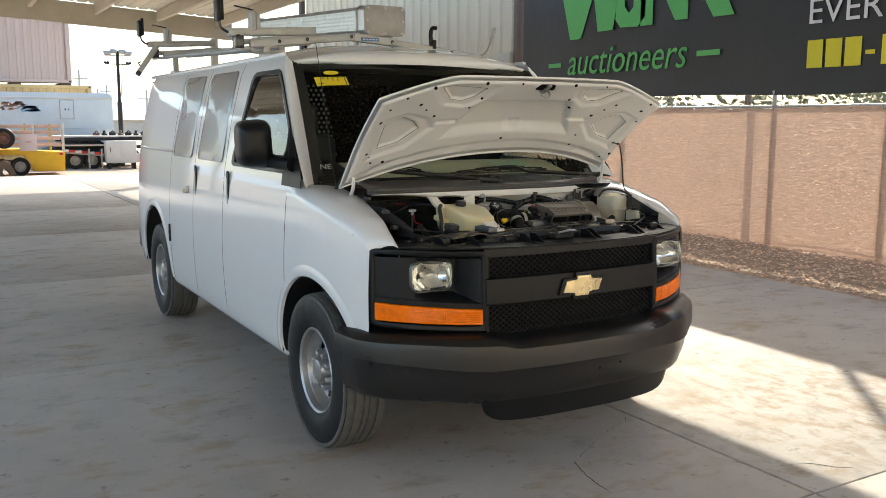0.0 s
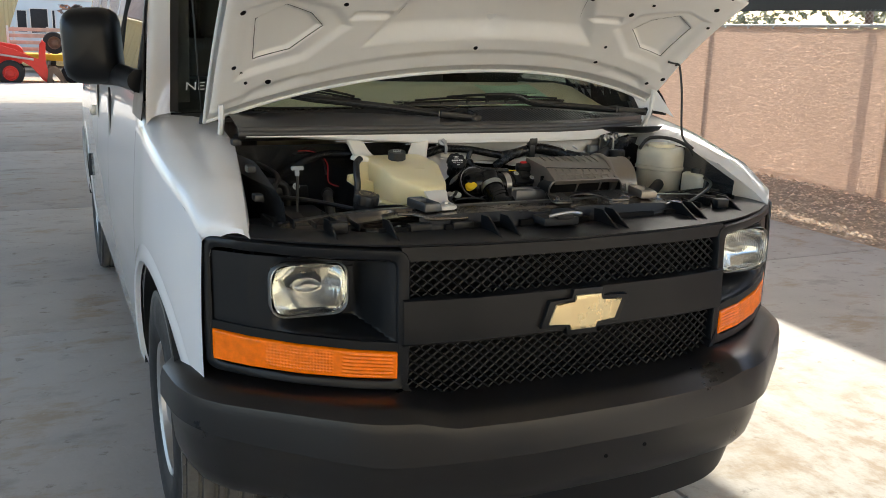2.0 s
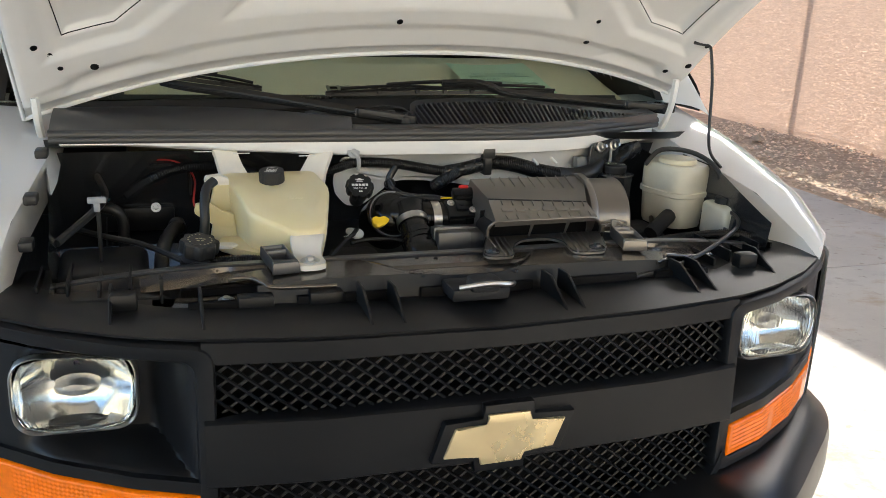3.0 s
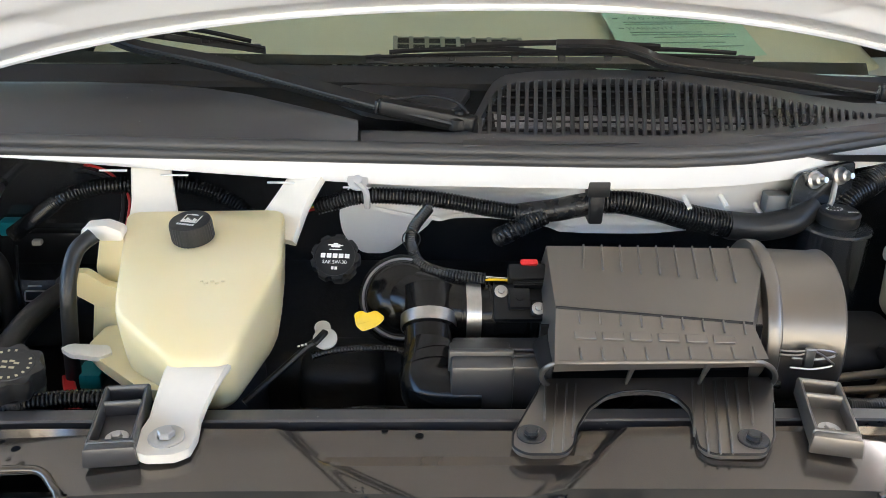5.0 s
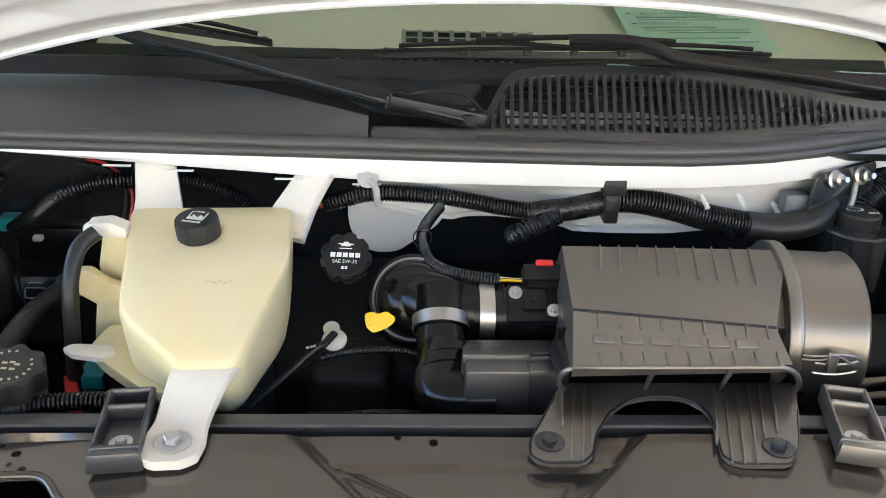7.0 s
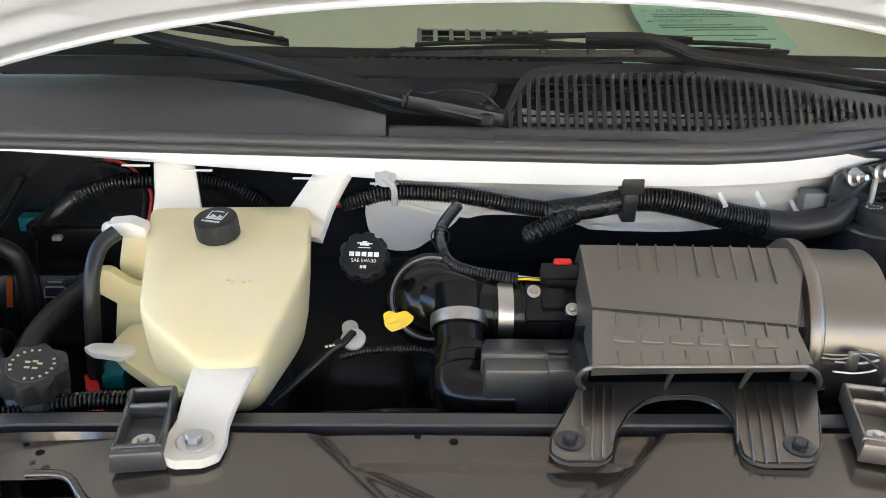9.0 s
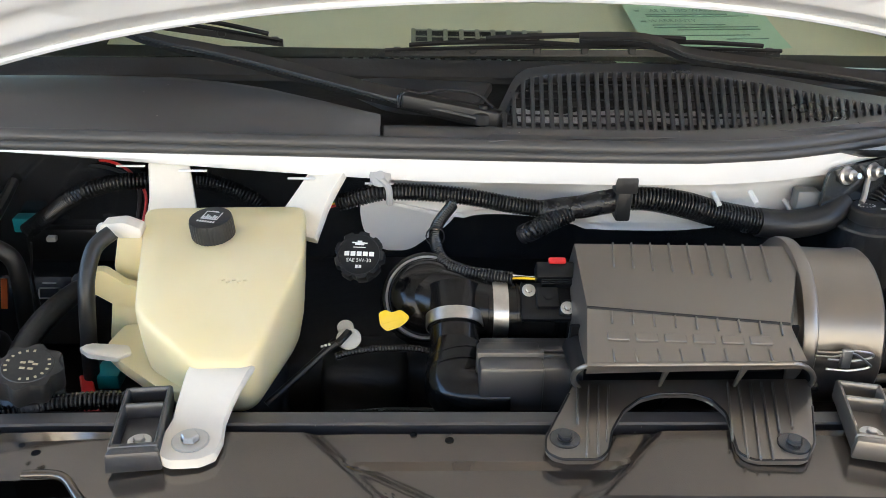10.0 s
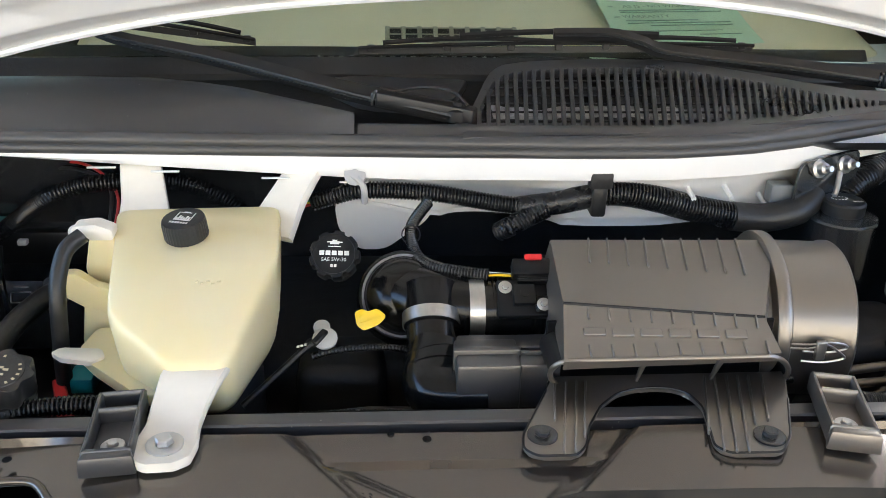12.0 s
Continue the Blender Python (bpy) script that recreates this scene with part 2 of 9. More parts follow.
def join(bm, t, m=None):
    """Adds bmesh t to bm, moved by m."""
    vs = [bm.verts.new(m @ v.co if m else v.co) for v in t.verts]
    t.verts.index_update()
    for f in t.faces:
        try:
            bm.faces.new([vs[v.index] for v in f.verts])
        except ValueError:
            pass
    t.free()


def prism(bm, pts, z0, z1, bev=0.0, seg=2, m=None, top=1.0):
    """A plate from an outline in x and y, from z0 to z1; top scales the upper outline about its middle."""
    t = bmesh.new()
    cx = sum(p[0] for p in pts) / len(pts)
    cy = sum(p[1] for p in pts) / len(pts)
    lo = [t.verts.new((x, y, z0)) for x, y in pts]
    hi = [t.verts.new((cx + (x - cx) * top, cy + (y - cy) * top, z1)) for x, y in pts]
    n = len(pts)
    t.faces.new(lo[::-1])
    t.faces.new(hi)
    for i in range(n):
        t.faces.new((lo[i], lo[(i + 1) % n], hi[(i + 1) % n], hi[i]))
    if bev:
        bmesh.ops.bevel(t, geom=t.edges[:], offset=bev, segments=seg, affect="EDGES", profile=0.5, clamp_overlap=True)
    join(bm, t, m)
    return bm


def rounded(pts, r, n=4):
    """The outline pts with its corners rounded by r."""
    out = []
    for i, p in enumerate(pts):
        a, p, c = Vector(pts[i - 1]), Vector(p), Vector(pts[(i + 1) % len(pts)])
        d = min(r, (a - p).length * 0.48, (c - p).length * 0.48)
        s, e = p + (a - p).normalized() * d, p + (c - p).normalized() * d
        for k in range(n + 1):
            u = k / n
            out.append(tuple(s * (1 - u) ** 2 + p * 2 * u * (1 - u) + e * u * u))
    return out


def smooth_path(pts, n=8):
    """A soft line through the points."""
    P = [Vector(p) for p in pts]
    out = []
    for i in range(len(P) - 1):
        a, b, c, d = P[max(i - 1, 0)], P[i], P[i + 1], P[min(i + 2, len(P) - 1)]
        for k in range(n):
            t = k / n
            out.append(0.5 * ((2 * b) + (c - a) * t + (2 * a - 5 * b + 4 * c - d) * t * t + (3 * b - a - 3 * c + d) * t ** 3))
    out.append(P[-1])
    return out


def tube(bm, pts, r, sides=10, n=8, rib=0.0, pitch=0.006, caps=True, soft=True):
    """A round tube along the points; rib: depth of its corrugation, one every pitch."""
    path = smooth_path(pts, n) if soft else [Vector(p) for p in pts]
    if rib:
        # even steps along the line, three to a corrugation
        step, need, dense = pitch / 3, 0.0, []
        for a, b in zip(path, path[1:]):
            ln = (b - a).length
            while need <= ln:
                dense.append(a.lerp(b, need / ln) if ln else a.copy())
                need += step
            need -= ln
        path = dense
    rings, up = [], None
    for i, p in enumerate(path):
        d = (path[min(i + 1, len(path) - 1)] - path[max(i - 1, 0)]).normalized()
        if up is None:
            up = d.orthogonal().normalized()
        up = (up - d * up.dot(d)).normalized()
        s = d.cross(up)
        rr = (r[0] + (r[1] - r[0]) * i / (len(path) - 1)) if isinstance(r, tuple) else r
        if rib:
            rr -= rib * (i % 3 == 2)
        rings.append([bm.verts.new(p + (up * math.cos(a) + s * math.sin(a)) * rr) for a in (2 * math.pi * k / sides for k in range(sides))])
    for q, w in zip(rings, rings[1:]):
        for k in range(sides):
            bm.faces.new((q[k], q[(k + 1) % sides], w[(k + 1) % sides], w[k]))
    if caps:
        bm.faces.new(rings[0][::-1])
        bm.faces.new(rings[-1])
    return bm


def lathe(bm, prof, at=(0, 0, 0), axis="z", n=32, m=None):
    """A turned body: profile of (radius, height) about an axis."""
    turn = {"z": Matrix(), "x": pose(0, 0, 0, 0, 90, 0), "y": pose(0, 0, 0, -90, 0, 0)}[axis]
    M = (m or Matrix.Translation(at)) @ turn
    rings = []
    for r, h in prof:
        if r < 1e-6:
            rings.append([bm.verts.new(M @ Vector((0, 0, h)))])
        else:
            rings.append([bm.verts.new(M @ Vector((r * math.cos(2 * math.pi * k / n), r * math.sin(2 * math.pi * k / n), h))) for k in range(n)])
    for a, b in zip(rings, rings[1:]):
        for k in range(n):
            if len(a) == 1 and len(b) == 1:
                continue
            if len(a) == 1:
                bm.faces.new((a[0], b[k], b[(k + 1) % n]))
            elif len(b) == 1:
                bm.faces.new((a[k], a[(k + 1) % n], b[0]))
            else:
                bm.faces.new((a[k], a[(k + 1) % n], b[(k + 1) % n], b[k]))
    return bm


def sheet(bm, fn, us, vs, keep=None, thick=0.0):
    """A sheet of fn(u, v); keep(u, v) tells which cells stay."""
    g = [[bm.verts.new(fn(u, v)) for v in vs] for u in us]
    for i in range(len(us) - 1):
        for j in range(len(vs) - 1):
            if keep is None or keep((us[i] + us[i + 1]) / 2, (vs[j] + vs[j + 1]) / 2):
                bm.faces.new((g[i][j], g[i + 1][j], g[i + 1][j + 1], g[i][j + 1]))
    bmesh.ops.delete(bm, geom=[v for v in bm.verts if not v.link_faces], context="VERTS")
    if thick:
        bmesh.ops.recalc_face_normals(bm, faces=bm.faces[:])
        bmesh.ops.solidify(bm, geom=bm.faces[:], thickness=thick)
    return bm


def span(a, b, n):
    return [a + (b - a) * i / n for i in range(n + 1)]


def lerp_table(t, table):
    """The value at t by straight lines between (t, value) pairs."""
    if t <= table[0][0]:
        return table[0][1]
    for (a, p), (b, q) in zip(table, table[1:]):
        if t <= b:
            return p + (q - p) * (t - a) / (b - a)
    return table[-1][1]


def writing(name, text, size, m, material, parent, depth=0.0004, label="", shear=0.0, squeeze=1.0):
    """Raised letters in the built-in font, lying in the plane of m, centred."""
    cu = bpy.data.curves.new(name, "FONT")
    cu.body, cu.size, cu.align_x, cu.align_y, cu.extrude, cu.shear = text, size, "CENTER", "CENTER", depth, shear
    cu.resolution_u = 3
    tmp = bpy.data.objects.new(name, cu)
    scene.collection.objects.link(tmp)
    me = bpy.data.meshes.new_from_object(tmp.evaluated_get(bpy.context.evaluated_depsgraph_get()))
    bpy.data.objects.remove(tmp)
    me.transform(m @ Matrix.Diagonal((squeeze, 1, 1, 1)))
    me.materials.clear()
    me.materials.append(material)
    ob = new(name, me)
    if parent is not None:
        ob.parent = parent
    return tagged(ob, label)


# ---- setting: ground ----
FENCE_X = 6.85
EAVE_X, EAVE_Z, EAVE_Y = 4.85, 4.0, 21.5
# unseen front edge, pushed forward to keep blue sky light off the van
CANOPY_Y = -5.0
YARD_Y = 24.6

bm = B()
sheet(bm, lambda u, v: Vector((u, v, -0.06)), span(-600, 900, 40), span(-500, 1200, 40))
tagged(part("ground", bm, DIRT), "bare tan desert ground reaching the horizon", "ground", kind="structure")
floor = thing("floor", "worn grey concrete slab floor with dirt-filled joints", "floor", kind="structure")
bm = B()
sheet(bm, lambda u, v: Vector((u, v, -0.022)), span(-12, 4.78, 4), span(-9, YARD_Y, 4))
part("joint_bed", bm, JOINT, floor)
SLAB_X = [-12.0, -7.4, -3.3, 0.715, 4.78]
SLAB_Y = [-8.0, -4.3, -0.66, 3.0, 6.4, 10.3, 14.0, 17.8, YARD_Y]
for i in range(4):
    for j in range(8):
        bm = B()
        x0, x1, y0, y1 = SLAB_X[i] + 0.007, SLAB_X[i + 1] - 0.007, SLAB_Y[j] + 0.005, SLAB_Y[j + 1] - 0.005
        box(bm, x0, x1, y0, y1, -0.05, 0.0, 0.006, 2)
        part("slab", bm, CONCRETE, floor)

bm = B()
sheet(bm, lambda u, v: Vector((u, v, -0.02 + 0.03 * noise.noise((u * 1.3, v * 1.3, 0)))), span(4.79, 9.6, 18), span(-6, YARD_Y, 90))
tagged(part("gravel_bed", bm, GRAVEL), "tan crushed gravel bed along the fence", "gravel", kind="structure")
rng = random.Random(4)
verts, faces = [], []
for k in range(9000):
    y = -2.5 + 11 * rng.random() ** 1.0
    x = 4.80 + 2.1 * rng.random()
    r = 0.012 + 0.022 * rng.random() ** 2.5
    if rng.random() < 0.004:
        r *= 3
    z = -0.004 + 0.03 * noise.noise((x * 1.3, y * 1.3, 0)) + r * 0.2
    a = rng.random() * 6.28
    base = len(verts)
    for dx, dy, dz in ((1, 0, 0), (0.2, 0.8, 0.1), (-0.9, 0.3, -0.1), (-0.3, -0.8, 0), (0.5, -0.7, 0.1), (0.1, 0.1, 0.6)):
        sx, sy = dx * (0.7 + 0.6 * rng.random()), dy * (0.7 + 0.6 * rng.random())
        verts.append((x + r * (sx * math.cos(a) - sy * math.sin(a)), y + r * (sx * math.sin(a) + sy * math.cos(a)), z + r * dz * (0.6 + 0.6 * rng.random())))
    for i in range(5):
        faces.append((base + i, base + (i + 1) % 5, base + 5))
me = bpy.data.meshes.new("gravel")
me.from_pydata(verts, [], faces)
PEBBLE = mat("tan_pebbles", (0.70, 0.53, 0.38), 0.9, var=0.3, scale=20)
pn = PEBBLE.node_tree
geo = pn.nodes.new("ShaderNodeNewGeometry")
hs = pn.nodes.new("ShaderNodeHueSaturation")
mr = pn.nodes.new("ShaderNodeMapRange")
mr.inputs["To Min"].default_value, mr.inputs["To Max"].default_value = 0.55, 1.35
pn.links.new(geo.outputs["Random Per Island"], mr.inputs["Value"])
src = pn.nodes["Principled BSDF"].inputs["Base Color"].links[0].from_socket
pn.links.new(mr.outputs[0], hs.inputs["Value"])
pn.links.new(src, hs.inputs["Color"])
pn.links.new(hs.outputs[0], pn.nodes["Principled BSDF"].inputs["Base Color"])
me.materials.append(PEBBLE)
tagged(new("gravel", me), "loose tan crushed gravel beside the fence", "gravel", kind="stuff")

# ---- setting: fence, banner, ribbed wall ----
fence = thing("fence", "chain-link fence with tan privacy cloth and steel posts", "fence", (FENCE_X, 4, 0), kind="structure")


def fpart(name, bm, material, parent, label="", **k):
    """A part whose mesh is given in the world but whose parent stands elsewhere."""
    ob = part(name, bm, material, parent, label, **k)
    ob.matrix_parent_inverse = Matrix.Translation(-Vector(parent.location))
    return ob


for y in (10.5, 7.6, 4.76, 3.2, 0.1, -2.9):
    bm = B()
    tube(bm, [(FENCE_X, y, -0.1), (FENCE_X, y, 1.95)], 0.03, 12, 1, soft=False)
    lathe(bm, [(0.034, 0), (0.034, 0.02), (0.02, 0.045), (0, 0.05)], (FENCE_X, y, 1.95), n=12)
    fpart("post", bm, GALV, fence)
bm = B()
tube(bm, [(FENCE_X - 0.005, -6, 1.775), (FENCE_X - 0.005, 10.6, 1.775)], 0.021, 10, 1, soft=False)
fpart("top_rail", bm, GALV, fence)
bm = B()
tube(bm, [(FENCE_X - 0.02, y, 0.06 + 0.02 * math.sin(y * 2.1)) for y in span(-6, 10.6, 30)], 0.006, 6, 1, soft=False)
fpart("bottom_cable", bm, BROWN, fence)
bm = B()
sheet(bm, lambda u, v: Vector((FENCE_X - 0.045 + 0.012 * noise.noise((u * 0.9, v * 1.7, 3)), u, -0.03 + 0.012 * math.sin(u * 2.1) + v * 1.785)), span(-6, 10.6, 160), span(0, 1, 16))
fpart("privacy_cloth", bm, SCREEN, fence, "tan woven privacy cloth")
bm = B()
p = 0.056
for k in range(int(16.6 / p)):
    y = -6 + k * p
    for s in (1, -1):
        tube(bm, [(FENCE_X - 0.02 + 0.003 * s, y, 1.74), (FENCE_X - 0.02 + 0.003 * s, y + s * 0.21, 1.95)], 0.0022, 4, 1, caps=False, soft=False)
fpart("chain_link", bm, GALV, fence, kind="stuff")
for k in range(40):
    y = -5.8 + k * 0.41
    bm = B()
    lathe(bm, [(0, -0.012), (0.014, -0.01), (0.016, 0), (0.01, 0.012), (0, 0.014)], (FENCE_X - 0.05, y, 1.755 + 0.006 * math.sin(k)), n=8)
    fpart("cloth_tie", bm, GALV, fence)

banner = thing("banner", "large black vinyl banner with green, white and yellow print", "banner", (FENCE_X - 0.02, 6, 1.78))
BX = FENCE_X - 0.03


def banner_x(y, z):
    return BX + 0.02 * math.sin(y * 2.3 + z) * max(0, min(1, (10.3 - y))) * 0.6 + 0.012 * noise.noise((y * 0.8, z * 0.5, 1))


bm = B()
sheet(bm, lambda u, v: Vector((banner_x(u, v), u, v + (0.02 * math.sin(u * 1.2) if v < 1.95 else 0))), span(-1.5, 10.3, 120), span(1.93, 4.80, 24), thick=0.004)
fpart("sheet", bm, BANNER, banner)


def on_banner(y, z, off=0.030):
    """Plane of the banner: text runs towards -y, its top towards +z."""
    return Matrix(((0, 0, -1, BX - off), (-1, 0, 0, y), (0, 1, 0, z), (0, 0, 0, 1)))


def flat_shape(name, pts, y, z, material, off=0.027):
    bm = B()
    prism(bm, pts, 0, 0.003, m=on_banner(y, z, off))
    return fpart(name, bm, material, banner, smooth=0)


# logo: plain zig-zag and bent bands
flat_shape("logo_band", [(0, 1.35), (0.42, 1.35), (0.62, 0.55), (0.92, 1.2), (1.2, 1.2), (1.32, 0.5), (1.52, 1.35), (1.78, 1.35), (1.5, 0.02), (1.14, 0.02), (1.02, 0.62), (0.72, -0.06), (0.44, -0.06)], 9.36, 2.97, GREEN)
flat_shape("logo_band", [(0, 0.12), (0.12, 0.0), (0.5, -0.02), (0.66, 0.12), (0.66, 1.3), (0.4, 1.3), (0.4, 0.28), (0.3, 0.2), (0.2, 0.3), (0.2, 0.42), (0, 0.42)], 7.80, 3.01, GREEN)
flat_shape("logo_band", [(0, 0), (0.26, 0), (0.26, 0.75), (0.72, 0.02), (0.96, 0.02), (0.96, 0.7), (1.44, 0.0), (1.8, 0.0), (1.1, 1.3), (0.72, 1.3), (0.72, 0.7), (0.3, 1.3), (0, 1.3)], 7.24, 2.99, GREEN)
flat_shape("dash", [(0, 0), (0.34, 0), (0.34, 0.07), (0, 0.07)], 9.50, 2.48, GREEN)
flat_shape("dash", [(0, 0), (0.42, 0), (0.42, 0.075), (0, 0.075)], 6.08, 2.48, GREEN)
w = writing("lettering", "auctioneers", 0.62, on_banner(7.64, 2.53), GREEN, banner, 0.001, shear=0.25, squeeze=0.93)
w.matrix_parent_inverse = Matrix.Translation(-Vector(banner.location))
w = writing("lettering", "EVER", 0.43, on_banner(3.80, 2.885), WHITE_PRINT, banner, 0.001, squeeze=1.05)
w.matrix_parent_inverse = Matrix.Translation(-Vector(banner.location))
for k in range(3):
    flat_shape("print_bar", [(0, 0), (0.215, 0), (0.215, 0.33), (0, 0.33)], 4.27 - 0.257 * k, 2.23, YELLOW_PRINT)
flat_shape("print_bar", [(0, 0), (0.12, 0), (0.12, 0.05), (0, 0.05)], 3.49, 2.35, YELLOW_PRINT)
flat_shape("print_bar", [(0, 0), (0.9, 0), (0.9, 0.33), (0, 0.33)], 3.29, 2.23, YELLOW_PRINT)

wall = thing("wall_east", "cream ribbed steel building wall", "wall", (7.1, 16, 0), kind="structure")


def rib(y):
    f = (y % 0.40) / 0.40
    return -0.035 * max(0, min(1, (0.17 - abs(f - 0.5)) / 0.06)) - 0.008 * (abs((f * 4) % 1 - 0.5) < 0.12)


bm = B()
ys = []
for k in range(int(11.0 / 0.40)):
    ys += [10.85 + 0.40 * k + 0.40 * q for q in (0.0, 0.2, 0.32, 0.34, 0.39, 0.61, 0.66, 0.68, 0.8)]
sheet(bm, lambda u, v: Vector((7.08 + rib(u - 10.85), u, v)), ys, [-0.1, 2.8, 5.6], thick=0.004)
fpart("ribbed_sheet", bm, CREAM, wall)
bm = B()
box(bm, 7.16, 7.3, 10.85, 21.7, -0.1, 5.6, 0.01)
fpart("wall_core", bm, BEIGE, wall)
bm = B()
box(bm, 6.96, 7.14, 10.62, 10.83, -0.1, 5.6, 0.01)
fpart("corner_post", bm, BROWN, wall, "dark brown steel corner post")
bm = B()
box(bm, 6.96, 7.1, 21.7, 21.9, -0.1, 5.6, 0.01)
fpart("corner_post", bm, BROWN, wall, "dark brown steel corner post")
bm = B()
box(bm, 6.90, 7.04, 10.87, 11.30, 2.40, 2.85, 0.02)
fpart("electric_cabinet", bm, BEIGE, wall, "cream painted steel cabinet")

# ---- setting: canopy ----
canopy = thing("canopy", "cream steel canopy roof with beige purlins and beams", "canopy", (-3, 8, 0), kind="structure")
roof_z = lambda x: EAVE_Z + 0.30 + (EAVE_X - x) * 0.055
bm = B()
xs = []
# left edge lies out of view, set for daylight on the van's side
for k in range(38):
    xs += [-6.6 + 0.30 * k + q for q in (0.0, 0.2, 0.22, 0.28)]
sheet(bm, lambda u, v: Vector((u, v, roof_z(u) + 0.02 + (0.035 if abs((((u + 6.6) / 0.30) % 1) - 0.82) < 0.12 else 0))), xs, [CANOPY_Y, 8, EAVE_Y], thick=0.006)
ceiling = part("roof_sheet", bm, ROOF_IN, canopy)
ceiling.matrix_parent_inverse = Matrix.Translation(-Vector(canopy.location))
for k in range(8):
    x = 4.42 - 1.55 * k
    bm = B()
    box(bm, x - 0.05, x + 0.05, CANOPY_Y, EAVE_Y, roof_z(x) - 0.26, roof_z(x) - 0.004, 0.006)
    fpart("purlin", bm, BEIGE, canopy)
for y in (CANOPY_Y + 0.1, 8.5, EAVE_Y):
    bm = B()
    sheet(bm, lambda u, v: Vector((u, y + v[0], roof_z(u) + v[1])), [EAVE_X, -6.6], [(-0.06, -0.006), (-0.06, -0.55), (0.06, -0.55), (0.06, -0.006), (-0.06, -0.006)])
    fpart("beam", bm, BEIGE, canopy)
    for x in (EAVE_X - 0.5, -6.3):
        if y != EAVE_Y and x > -4:
            continue
        bm = B()
        box(bm, x - 0.09, x + 0.09, y - 0.09, y + 0.09, -0.05, roof_z(x) - 0.56, 0.01)
        box(bm, x - 0.17, x + 0.17, y - 0.17, y + 0.17, -0.01, 0.02, 0.005)
        fpart("column", bm, BEIGE, canopy)
# pole out of view behind the banner, placed to cast the narrow slab shadow
pole = thing("steel_pole", "unseen tall brown pole placed for its shadow stripe", "pole", (7.15, 5.45, 0))
bm = B()
tube(bm, [(7.15, 5.45, -0.1), (7.15, 5.45, 6.5)], 0.045, 14, 1, soft=False)
fpart("shaft", bm, BROWN, pole)

def crack(pts, w, seed):
    """A thin dark wandering crack on the slab."""
    rg = random.Random(seed)
    path = []
    for a, b in zip(pts, pts[1:]):
        n = max(2, int(math.hypot(b[0] - a[0], b[1] - a[1]) / 0.03))
        path += [(a[0] + (b[0] - a[0]) * i / n + 0.010 * (rg.random() - 0.5), a[1] + (b[1] - a[1]) * i / n + 0.010 * (rg.random() - 0.5)) for i in range(n)]
    bm = B()
    prev = None
    for k, (x, y) in enumerate(path):
        h = w * (0.35 + 0.9 * rg.random()) * min(1, k / 4, (len(path) - 1 - k) / 4)
        cur = (bm.verts.new((x - h, y - h * 0.4, 0.0015)), bm.verts.new((x + h, y + h * 0.4, 0.0015)))
        if prev:
            bm.faces.new((prev[0], prev[1], cur[1], cur[0]))
        prev = cur
    part("crack", bm, JOINT, floor, "dark hairline crack")


crack([(0.70, 0.55), (0.64, 0.47), (0.47, 0.39), (0.32, 0.32), (0.02, 0.13), (-0.03, -0.02), (-0.05, -0.13), (-0.06, -0.28)], 0.0035, 1)
crack([(0.77, -0.37), (0.95, -0.41), (1.05, -0.52), (1.2, -0.65)], 0.0025, 2)

# unseen plain wall, added to close the yard and bounce warm sunlight back
back = thing("wall_south", "unseen plain cream wall added to bounce sunlight", "wall", (-1, -12.5, 0), kind="structure")
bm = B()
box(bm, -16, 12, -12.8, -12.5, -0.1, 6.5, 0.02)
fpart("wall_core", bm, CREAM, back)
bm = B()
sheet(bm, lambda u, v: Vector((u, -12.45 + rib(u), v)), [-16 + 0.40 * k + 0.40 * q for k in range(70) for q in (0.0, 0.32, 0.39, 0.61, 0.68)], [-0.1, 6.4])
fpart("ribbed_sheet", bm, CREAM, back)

hedge_v, hedge_f = [], []
rg = random.Random(21)
for k in range(9000):
    y = 1.0 + 19 * rg.random()
    z = 0.3 + 2.9 * rg.random() ** 0.8
    x = 14.5 + 1.5 * rg.random() + 0.4 * noise.noise((y * 0.9, z, 4))
    if noise.noise((y * 1.1, z * 1.1, 9)) < -0.18:
        continue
    d = Vector((rg.random() - 0.5, rg.random() - 0.5, rg.random() - 0.5)).normalized()
    e = d.orthogonal().normalized()
    a, b = d * (0.09 + 0.08 * rg.random()), e * (0.04 + 0.04 * rg.random())
    c, n0 = Vector((x, y, z)), len(hedge_v)
    hedge_v += [tuple(c - a), tuple(c + b), tuple(c + a), tuple(c - b)]
    hedge_f.append((n0, n0 + 1, n0 + 2, n0 + 3))
me = bpy.data.meshes.new("hedge")
me.from_pydata(hedge_v, [], hedge_f)
me.materials.append(mat("dry_green_leaves", (0.16, 0.17, 0.055), 0.6, var=0.3, scale=3))
tagged(new("hedge", me), "dry yellow-green shrubs behind the fence", "shrubs", kind="stuff")

# ---- the van: body ----
van = thing("van", "white cargo van with its hood propped open and black front bumper", "van", (0, 2.7, 0))


def vpart(name, bm, material, label="", parent=None, **k):
    ob = part(name, bm, material, parent or van, label, **k)
    if parent is None:
        ob.matrix_parent_inverse = Matrix.Translation(-Vector(van.location))
    return ob


SIDE = [(0.36, 0.955), (0.42, 0.975), (0.5, 0.984), (0.6, 0.990), (0.72, 0.9945), (0.85, 0.9950), (0.95, 0.992), (1.05, 0.9865), (1.15, 0.979), (1.25, 0.9695), (1.32, 0.960), (1.6, 0.91), (1.85, 0.845), (1.92, 0.815), (1.96, 0.785)]


